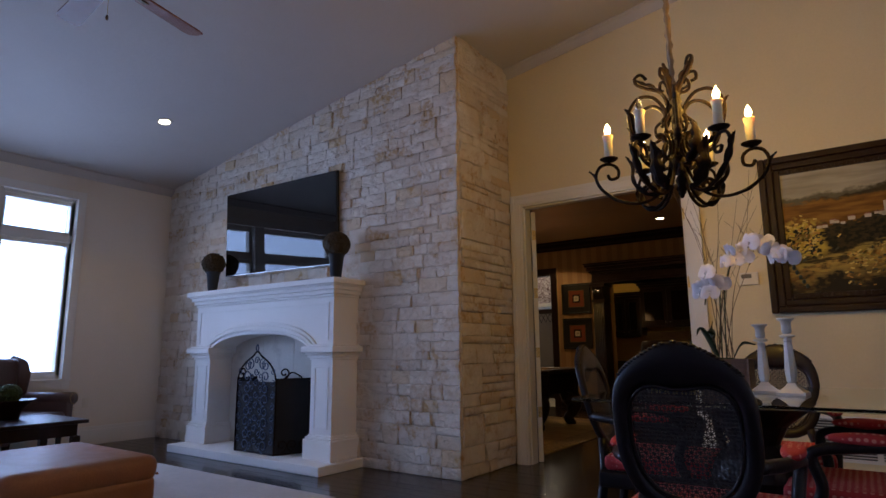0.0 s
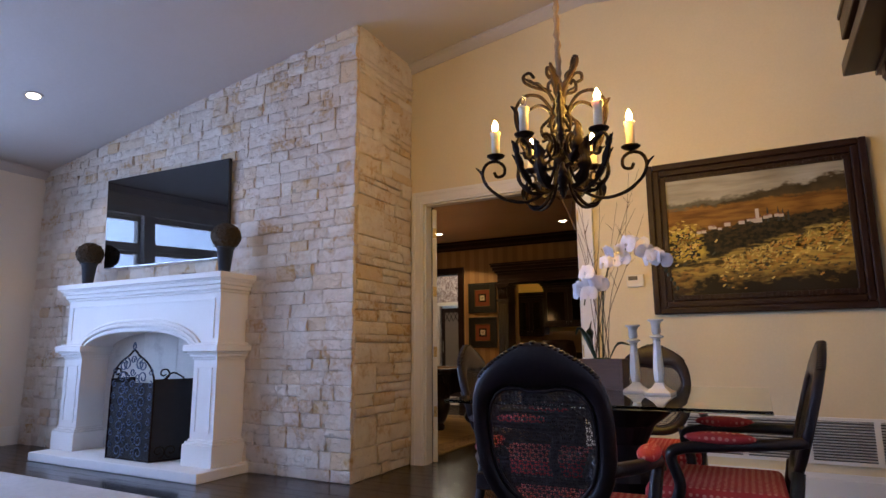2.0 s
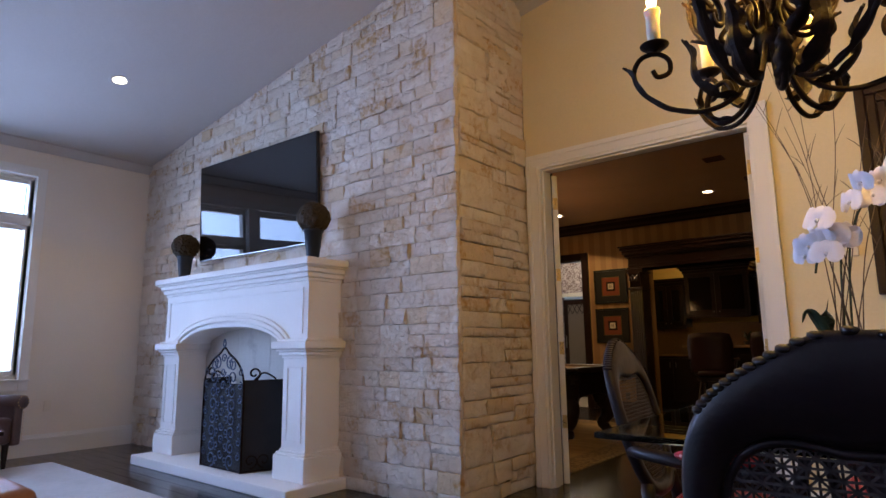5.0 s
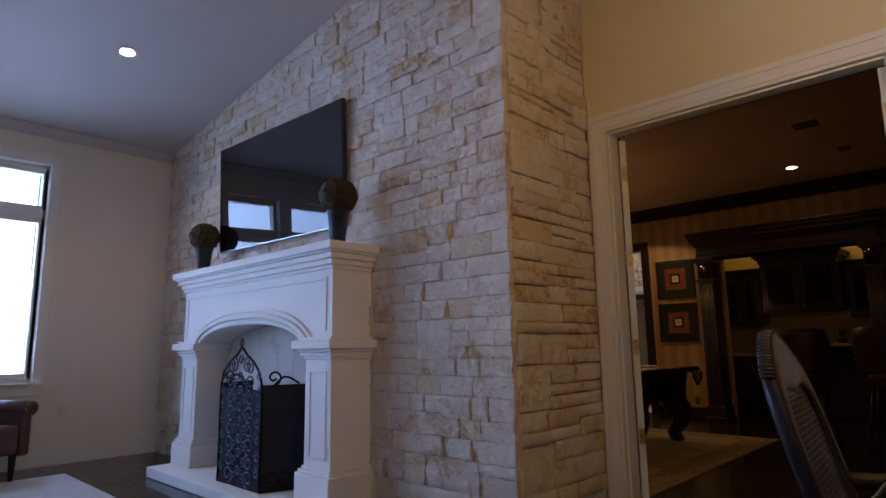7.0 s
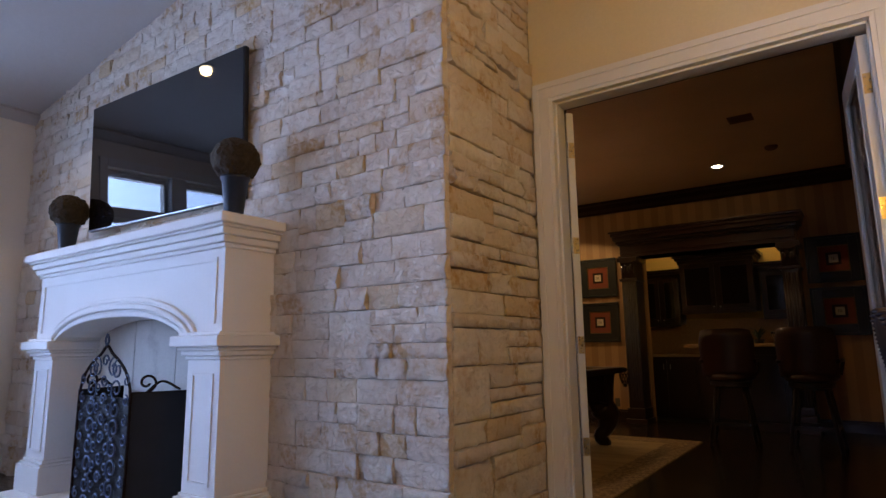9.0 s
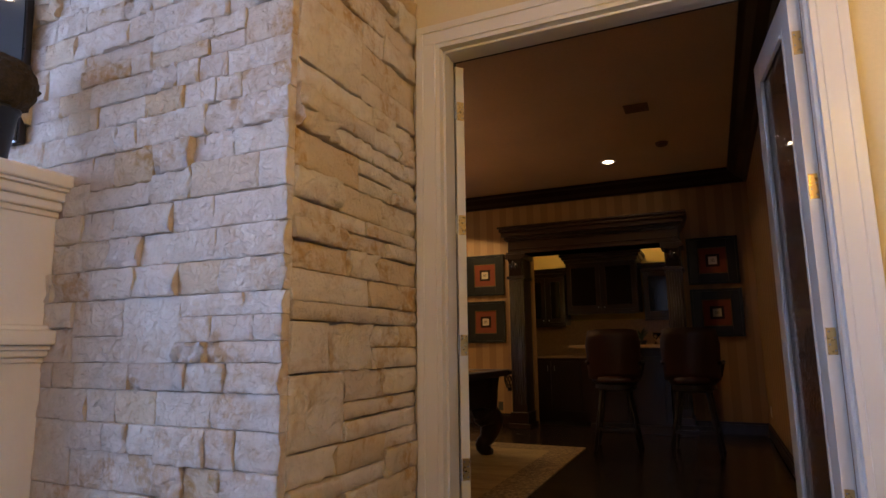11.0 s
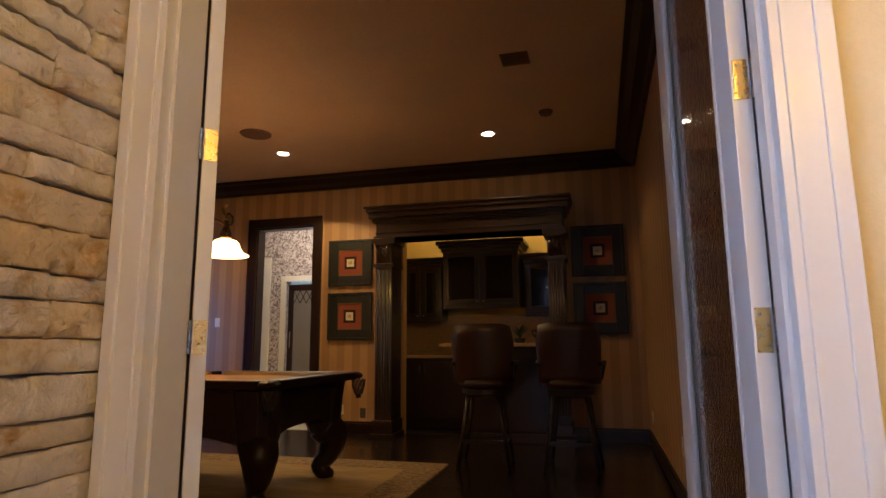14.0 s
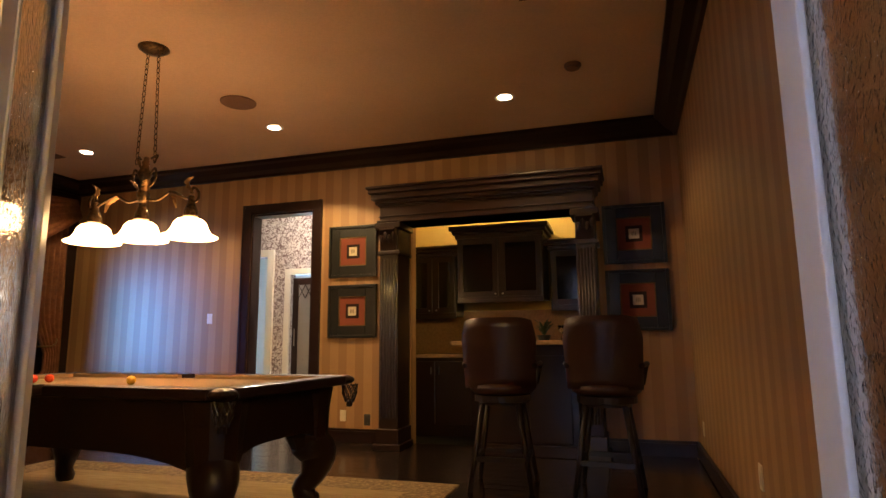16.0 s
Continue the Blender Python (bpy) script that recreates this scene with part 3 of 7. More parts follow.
# crown along the living room walls
bm = bmesh.new()
for xa, xb in ((-2.46, RX), (RX, XR)):
    prof = [(YD, 0), (YD - 0.075, 0), (YD - 0.075, -0.018), (YD - 0.05, -0.035), (YD - 0.022, -0.075), (YD - 0.012, -0.095), (YD, -0.095)]
    lo = [bm.verts.new((xa, y, vault(xa) + z)) for y, z in prof]
    hi = [bm.verts.new((xb, y, vault(xb) + z)) for y, z in prof]
    for i in range(len(prof)):
        j = (i + 1) % len(prof)
        bm.faces.new((lo[i], lo[j], hi[j], hi[i]))
zc = vault(XW)
prism([(XW, zc + 0.01), (XW + 0.075, zc + 0.01), (XW + 0.075, zc - 0.012), (XW + 0.02, zc - 0.08), (XW, zc - 0.095)], "y", YB, YS, bm)
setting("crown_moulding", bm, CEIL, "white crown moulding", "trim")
bm = bmesh.new()
cp = [(0, 3.14), (-0.21, 3.14), (-0.21, 3.105), (-0.17, 3.09), (-0.12, 3.04), (-0.05, 3.01), (-0.03, 2.985), (0, 2.985)]
prism([(YF + u, z) for u, z in cp], "x", -8.1, XB, bm)
prism([(XB + u, z) for u, z in cp], "y", YD2 + 0.05, YF, bm)
prism([(-8.1 - u, z) for u, z in cp], "y", YD2 + 0.05, YF, bm)
prism([(YD2 + 0.05 - u, z) for u, z in cp], "x", -8.1, XB, bm)
setting("crown_moulding_bar", bm, CABWOOD, "dark stained crown moulding", "trim")
# far door casing, dark, with jamb
bm = bmesh.new()
for a, b in (((HX0 - 0.115, YF - 0.025, 0), (HX0, YF, HZ + 0.115)), ((HX1, YF - 0.025, 0), (HX1 + 0.115, YF, HZ + 0.115)), ((HX0, YF - 0.025, HZ), (HX1, YF, HZ + 0.115)), ((HX0 - 0.115, YF - 0.035, 0), (HX0 - 0.085, YF - 0.025, HZ + 0.115)), ((HX1 + 0.085, YF - 0.035, 0), (HX1 + 0.115, YF - 0.025, HZ + 0.115)), ((HX0, YF, 0), (HX0 + 0.02, YF + 0.16, HZ)), ((HX1 - 0.02, YF, 0), (HX1, YF + 0.16, HZ)), ((HX0 + 0.02, YF, HZ - 0.02), (HX1 - 0.02, YF + 0.16, HZ))):
    box(bm, a, b, 0.003)
setting("door_casing_far", bm, CABWOOD, "dark stained casing of the far doorway", "trim")

# ---- windows ----


def window(name, ya, yb):
    w = thing(name, pose(XW, (ya + yb) / 2, ZS), "white framed tall window with a transom light above", "window")
    w["kind"] = "structure"
    h, hw = ZT - ZS, (yb - ya) / 2
    xo, xi = -0.16, -0.07

    def rim(z0, z1, t):
        return boxes(((xo, -hw, z0), (xi, -hw + t, z1)), ((xo, hw - t, z0), (xi, hw, z1)), ((xo, -hw + t, z0), (xi, hw - t, z0 + t)), ((xo, -hw + t, z1 - t), (xi, hw - t, z1)), bevel=0.004)
    part("window_frame", rim(0, h, 0.035), TRIM, w)
    lower = part("sash", rim(0.037, 1.62, 0.05), TRIM, w)
    upper = part("transom_sash", rim(1.70, h - 0.037, 0.045), TRIM, w)
    part("transom_bar", boxes(((xo - 0.01, -hw + 0.036, 1.622), (xi + 0.02, hw - 0.036, 1.698)), bevel=0.004), TRIM, w)
    for own, z0, z1 in ((lower, 0.08, 1.575), (upper, 1.745, h - 0.08)):
        g = part("pane", boxes(((-0.122, -hw + 0.07, z0), (-0.116, hw - 0.07, z1))), WINGLASS, own)
        g.visible_shadow = False
    return w


for i, (ya, yb) in enumerate(WY):
    window("window_%d" % (i + 1), ya, yb)
    # assumed rear window, never in view, built for its daylight
    window("window_%d" % (i + 4), ya + REAR, yb + REAR)
bm = bmesh.new()
for back in (0, REAR):
    for a, b in (((XW, y1, ZS - 0.12), (XW + 0.022, y1 + 0.09, ZT + 0.1)), ((XW, y0 - 0.09, ZS - 0.12), (XW + 0.022, y0, ZT + 0.1)), ((XW, y0, ZT), (XW + 0.022, y1, ZT + 0.1)), ((XW, y0, ZS - 0.12), (XW + 0.022, y1, ZS - 0.02)), ((XW - 0.05, y0 - 0.1, ZS - 0.02), (XW + 0.05, y1 + 0.1, ZS)), ((XW - 0.2, 1.96, ZS), (XW + 0.012, 2.16, ZT)), ((XW - 0.2, 0.10, ZS), (XW + 0.012, 0.30, ZT))):
        box(bm, (a[0], a[1] + back, a[2]), (b[0], b[1] + back, b[2]), 0.004)
setting("window_casing", bm, TRIM, "white enamel window casing with sill", "trim")

# house across the court
house = thing("neighbour_house", pose(-15, 2, -0.3), "white stucco house with clay tile eaves across the court", "house")
part("wall", boxes(((-4, -14, 0), (0, 16, 3.7))), OUTWALL, house)
roof = part("roof", prism([(-5, 4.4), (0.55, 3.62), (0.55, 3.74), (-5, 4.55)], "y", -15, 17), OUTROOF, house)
tile_bm = tube([(0, 0, 0), (-0.45, 0, 0.06)], 0.10, 8)
tile_me = part("roof_tile", tile_bm, OUTROOF, roof)
tile_me.matrix_basis = pose(0.62, -6, 3.78)
for k in range(1, 60):
    o = new("roof_tile", tile_me.data)
    o.parent = roof
    o.matrix_basis = pose(0.62, -6 + 0.24 * k, 3.78)

# ---- fireplace ----
fire = thing("fireplace", pose(-4.82, YS, 0), "cream cast limestone fireplace with arched surround and hearth", "fireplace")
part("hearth", boxes(((-1.21, -0.57, 0), (1.24, 0.0, 0.085)), bevel=0.012), LIME, fire)


def moulding(steps, x0, x1, yb):
    """Stacked bands: z0, z1, projection, run on the front and both ends."""
    bm = bmesh.new()
    for z0, z1, p in steps:
        box(bm, (x0 - p, yb - p, z0), (x1 + p, 0.0, z1), min(0.012, (z1 - z0) * 0.35), seg=3)
    return bm


FRONT = -0.33  # face of the frieze
for step in [(1.60, 1.625, 0.016), (1.625, 1.665, 0.036), (1.665, 1.705, 0.056), (1.705, 1.718, 0.074), (1.718, 1.775, 0.098)]:
    part("mantel_shelf" if step[2] > 0.09 else "mantel_moulding", moulding([step], -1.145, 1.135, FRONT), LIME, fire)
# frieze with the arch cut through it: front slab drawn in x, z
N = 18
AXL, AXR, ASP, ATOP = -0.85, 0.84, 1.07, 1.265


def arch(t, dx=0.0, dz=0.0):
    """Flattened three-centred arch from left to right."""
    u = -1 + 2 * t
    return ((AXL + AXR) / 2 + u * ((AXR - AXL) / 2 + dx), ASP + (ATOP - ASP + dz) * (1 - abs(u) ** 2.6) ** 0.62)


bm = boxes(((-1.145, FRONT, 1.06), (AXL, 0.0, 1.602)), ((AXR, FRONT, 1.06), (1.135, 0.0, 1.602)))
for i in range(N):
    (xa, za), (xb, zb) = arch(i / N), arch((i + 1) / N)
    lo = [bm.verts.new((x, y, z)) for y in (FRONT, 0.0) for x, z in ((xa, za), (xb, zb), (xb, 1.602), (xa, 1.602))]
    for q in ((0, 1, 2, 3), (7, 6, 5, 4), (0, 4, 5, 1), (3, 2, 6, 7)):
        bm.faces.new([lo[k] for k in q])
bmesh.ops.remove_doubles(bm, verts=bm.verts, dist=0.0005)
frieze = part("frieze", bm, LIME, fire)
# stepped archivolt swept along the arch, the outer fillet standing proud
for lo_, hi_, out_ in ((0.0, 0.034, 0.020), (0.034, 0.046, 0.010), (0.046, 0.082, 0.034), (0.082, 0.094, 0.014), (0.094, 0.122, 0.022)):
    bm = bmesh.new()
    rings = []
    for i in range(33):
        t = i / 32
        (ax, az), (bx, bz) = arch(t, lo_, lo_), arch(t, hi_, hi_)
        c_ = min(0.006, out_ * 0.4)
        rings.append([bm.verts.new(q) for q in ((ax, FRONT + 0.002, az), (ax, FRONT - out_ + c_, az), (ax * 0.8 + bx * 0.2, FRONT - out_, az * 0.8 + bz * 0.2), (ax * 0.2 + bx * 0.8, FRONT - out_, az * 0.2 + bz * 0.8), (bx, FRONT - out_ + c_, bz), (bx, FRONT + 0.002, bz))])
    for a, b in zip(rings, rings[1:]):
        for k in range(5):
            bm.faces.new((a[k], a[k + 1], b[k + 1], b[k]))
    for r_ in (rings[0], rings[-1]):
        bm.faces.new(r_)
    part("arch_moulding", bm, LIME, frieze)
bm = bmesh.new()
for a, b in (((-1.085, FRONT - 0.008, 1.53), (1.075, FRONT, 1.55)), ((-1.085, FRONT - 0.008, 1.19), (-1.065, FRONT, 1.53)), ((1.055, FRONT - 0.008, 1.19), (1.075, FRONT, 1.53))):
    box(bm, a, b, 0.002)
part("panel_bead", bm, LIME, frieze)
for s, xa, xb in ((-1, -1.145, AXL), (1, AXR, 1.135)):
    leg = part("leg", boxes(((xa, FRONT, 0.28), (xb, 0.0, 1.0)), bevel=0.004), LIME, fire)
    part("plinth", moulding([(0.085, 0.27, 0.045), (0.27, 0.29, 0.03), (0.29, 0.31, 0.012)], xa, xb, FRONT), LIME, leg)
    part("capital", moulding([(1.0, 1.022, 0.012), (1.022, 1.05, 0.03), (1.05, 1.07, 0.045), (1.07, 1.13, 0.075), (1.13, 1.15, 0.04)], xa, xb, FRONT), LIME, leg)
    bm = bmesh.new()
    for a, b in (((xa + 0.05, FRONT - 0.007, 0.36), (xa + 0.065, FRONT, 0.93)), ((xb - 0.065, FRONT - 0.007, 0.36), (xb - 0.05, FRONT, 0.93)), ((xa + 0.065, FRONT - 0.007, 0.915), (xb - 0.065, FRONT, 0.93)), ((xa + 0.065, FRONT - 0.007, 0.36), (xb - 0.065, FRONT, 0.375))):
        box(bm, a, b, 0.002)
    part("panel_bead", bm, LIME, leg)
bm = boxes(((-0.846, -0.05, 0.086), (0.836, -0.02, 1.30)))
for k in (-0.27, 0.25):
    box(bm, (k - 0.002, -0.053, 0.086), (k + 0.002, -0.05, 1.28))
part("firebox", bm, FIREBRICK, fire, "pale refractory firebox lining")

# folding screen on the hearth
screen = thing("fireplace_screen", pose(-4.68, 3.70, 0.086), "dark wrought iron scrollwork folding fireplace screen", "fire screen")


def scroll(cx, cz, r, turns, start, sign, n=22):
    return [(cx + r * (1 - 0.75 * i / n) * math.cos(start + sign * turns * 2 * math.pi * i / n), 0, cz + r * (1 - 0.75 * i / n) * math.sin(start + sign * turns * 2 * math.pi * i / n)) for i in range(n + 1)]


def screen_panel(name, m, w, h, peak):
    p = new(name)
    p.parent = screen
    p.matrix_basis = m
    edge = [(0, 0, 0), (0, 0, h * 0.8), (w * 0.06, 0, h), (w * 0.2, 0, h + peak * 0.45), (w * 0.38, 0, h + peak * 0.75), (w * 0.5, 0, h + peak), (w * 0.62, 0, h + peak * 0.75), (w * 0.8, 0, h + peak * 0.45), (w * 0.94, 0, h), (w, 0, h * 0.8), (w, 0, 0)] if peak else [(0, 0, 0), (0, 0, h), (w, 0, h), (w, 0, 0)]
    bm = tube(smooth_path(edge, 4) if peak else edge, 0.009, 6)
    tube([(0, 0, 0.01), (w, 0, 0.01)], 0.009, 6, bm)
    part("frame", bm, IRON, p)
    bm = bmesh.new()
    poly = [(x, z) for x, _, z in (smooth_path(edge, 3) if peak else [Vector(q) for q in edge])]
    if peak:
        poly = [(0, 0), (0, 0.70), (w, 0.70), (w, 0)]
    prism(poly, "y", 0.006, 0.009, bm)
    part("mesh_panel", bm, BLACKMESH, p, "fine black spark mesh")
    curls = []
    if peak:
        for row in range(8):
            z = 0.075 + row * 0.112
            for s in (-1, 1):
                c = w / 2 + s * w * 0.24
                curls.append((scroll(c, z, 0.058, 1.3, math.pi / 2, s), 0.006) if row % 2 else (scroll(c, z, 0.066, 1.3, -math.pi / 2, -s), 0.006))
            curls.append((scroll(w / 2, z + 0.05, 0.04, 1.2, 0, 1 if row % 2 else -1), 0.006))
            if row < 7:
                for s in (-1, 1):
                    curls.append((scroll(w / 2 + s * w * 0.42, z + 0.05, 0.034, 1.2, math.pi / 2, -s), 0.005))
                    curls.append((scroll(w / 2 + s * w * 0.11, z, 0.036, 1.1, -math.pi / 2, s), 0.005))
        for s in (-1, 1):
            curls.append((scroll(w / 2 + s * 0.10, h + peak * 0.35, 0.06, 1.2, math.pi / 2, s), 0.006))
        curls.append((smooth_path([(w / 2, 0, h + peak), (w / 2 + 0.02, 0, h + peak + 0.03), (w / 2, 0, h + peak + 0.07), (w / 2 - 0.02, 0, h + peak + 0.03), (w / 2, 0, h + peak)], 4), 0.007))
    else:
        for k in range(3):
            curls.append((scroll(w * (0.2 + 0.3 * k), 0.09, 0.06, 1.2, -math.pi / 2, (-1) ** k), 0.006))
        curls.append((scroll(0.08, h + 0.055, 0.055, 1.2, -math.pi / 2, 1), 0.008))
        curls.append((smooth_path([(0.08, 0, h), (0.16, 0, h + 0.06), (0.26, 0, h + 0.01)], 5), 0.008))
    # centre scrolls take the iron coloured as if blue-lit, side ones plain iron
    for path, r in curls:
        part("scroll", tube([(x, y - 0.004, z) for x, y, z in path], r, 6), BLUELITIRON if peak else IRON, p)


W_ = 0.62
screen_panel("centre_panel", pose(-0.31, 0, 0, 0, 0, 0), W_, 0.80, 0.20)
screen_panel("side_panel", pose(0.31, 0, 0, 0, 0, 68), 0.36, 0.73, 0)
screen_panel("side_panel", pose(-0.31, 0, 0, 0, 0, 112), 0.36, 0.73, 0)

# television, turned a little towards the dining side
tv = thing("television", pose(-4.86, 4.05, 1.97, 2.2, 0, 2.6), "large black flat television mounted on the stone", "television")
part("body", boxes(((-0.91, 0.0, 0.0), (0.91, 0.035, 1.0)), bevel=0.006), BEZEL, tv)
part("screen", boxes(((-0.902, -0.004, 0.012), (0.902, 0.0, 0.992))), SCREEN, tv, "glossy black glass screen")
part("wall_bracket", boxes(((-0.2, 0.035, 0.3), (0.2, 0.09, 0.7))), BEZEL, tv)
part("bottom_strip", boxes(((-0.9, -0.006, 0.0), (0.9, 0.001, 0.010))), STEEL, tv)

for x in (-3.77, -5.86):
    t = thing("topiary", pose(x, 3.90, 1.776), "brown dried moss ball in a dark tapered metal pot", "topiary", "topiaries on the mantel")
    part("pot", lathe([(0.0, 0), (0.046, 0), (0.05, 0.01), (0.075, 0.23), (0.083, 0.235), (0.083, 0.25), (0.07, 0.25), (0.0, 0.24)]), POTBLUE, t, soft=True)
    part("moss_ball", blob((0, 0, 0.35), (0.135, 0.135, 0.128), 0.12, 4, freq=14), MOSS, t)
rem = thing("remote_control", pose(-4.1, 3.80, 1.776, 0, 0, 12), "slim dark remote control lying on the mantel", "remote")
part("body", boxes(((-0.08, -0.02, 0), (0.08, 0.02, 0.018)), bevel=0.004), BEZEL, rem)
# ---- double glazed doors ----


def door_leaf(name, hinge, angle, sign):
    """angle: heading of the leaf from its hinge; sign: side on which its thickness lies."""
    d = thing(name, pose(hinge[0], hinge[1], 0.006, 0, 0, angle), "white enamel door leaf with textured rain glass, standing open", "door")
    d["kind"] = "structure"
    w, h, t = 0.768, 2.485, 0.045
    ya, yb = (0, t) if sign > 0 else (-t, 0)
    st, bt, tp = 0.115, 0.24, 0.115
    part("hinge_stile", boxes(((0, ya, 0), (st, yb, h)), bevel=0.003), TRIM, d)
    part("lock_stile", boxes(((w - st, ya, 0), (w, yb, h)), bevel=0.003), TRIM, d)
    part("bottom_rail", boxes(((st, ya + 0.001, 0), (w - st, yb - 0.001, bt))), TRIM, d)
    part("top_rail", boxes(((st, ya + 0.001, h - tp), (w - st, yb - 0.001, h))), TRIM, d)
    bm = bmesh.new()
    for y in (ya - 0.004, yb - 0.014):
        for a, b in (((st, y, bt), (st + 0.022, y + 0.018, h - tp)), ((w - st - 0.022, y, bt), (w - st, y + 0.018, h - tp)), ((st + 0.022, y, bt), (w - st - 0.022, y + 0.018, bt + 0.022)), ((st + 0.022, y, h - tp - 0.022), (w - st - 0.022, y + 0.018, h - tp))):
            box(bm, a, b, 0.006)
    part("glazing_bead", bm, TRIM, d)
    mid = (ya + yb) / 2
    g = part("pane", boxes(((st, mid - 0.003, bt), (w - st, mid + 0.003, h - tp))), RAIN, d, "rippled rain glass")
    g.visible_shadow = False
    for z in (0.47, 1.045, 1.64, 2.24):
        hg = part("hinge", boxes(((-0.0025, ya + 0.004 * (sign > 0) + 0.003, z - 0.05), (0.0, yb - 0.006, z + 0.05))), BRASS, d, "brass butt hinge")
        kn = bmesh.new()
        for k in range(5):
            lathe([(0.0065, z - 0.05 + 0.0202 * k), (0.0065, z - 0.0315 + 0.0202 * k)], (-0.004, 0.006 * -sign, 0), 10, kn)
        part("knuckle", kn, STEEL, hg)
        sc = bmesh.new()
        for k, zz in ((0.3, -0.035), (0.7, -0.012), (0.3, 0.012), (0.7, 0.035)):
            box(sc, (-0.0035, ya + (yb - ya) * k - 0.003, z + zz - 0.003), (-0.0024, ya + (yb - ya) * k + 0.003, z + zz + 0.003))
        part("screw", sc, STEEL, hg)
    k = part("lever_handle", tube(smooth_path([(w - 0.06, ya if sign > 0 else yb, 0.98), (w - 0.06, (ya - 0.05) if sign > 0 else (yb + 0.05), 0.98), (w - 0.16, (ya - 0.055) if sign > 0 else (yb + 0.055), 0.98)], 4), 0.009), BRONZE, d, "dark bronze lever")
    return d


door_leaf("door_1", (-2.302, 5.238), 134, -1)
door_leaf("door_2", (-0.757, 5.195), 95.5, 1)

# ---- wall things of the living room ----
pic = thing("landscape_painting", pose(0.595, YD, 1.948), "oil painting of a golden vineyard valley in a carved dark frame", "painting")
PW, PH = 0.757, 0.612
for k, (ww, hh, i) in enumerate(((2 * PW, 0, "z"),)):
    for f0, f1, d in ((0.0, 0.05, 0.055), (0.05, 0.10, 0.04), (0.10, 0.145, 0.025)):
        bm = bmesh.new()
        for a, b in (((-PW + f0, -d, -PH + f0), (-PW + f1, 0, PH - f0)), ((PW - f1, -d, -PH + f0), (PW - f0, 0, PH - f0)), ((-PW + f1, -d, PH - f1), (PW - f1, 0, PH - f0)), ((-PW + f1, -d, -PH + f0), (PW - f1, 0, -PH + f1))):
            box(bm, a, b, 0.012, seg=3)
        part("frame", bm, FRAMEWOOD, pic)
flute = part("flute", boxes(((0, -0.034, -0.018), (0.02, -0.02, 0.018)), bevel=0.004), FRAMEWOOD, pic)
flute.matrix_basis = pose(-0.6, 0, -PH + 0.125)
for i in range(26):
    for z in (-PH + 0.125, PH - 0.125):
        if i or z > 0:
            o = new("flute", flute.data)
            o.parent = pic
            o.matrix_basis = pose(-0.6 + i * 0.048, 0, z)


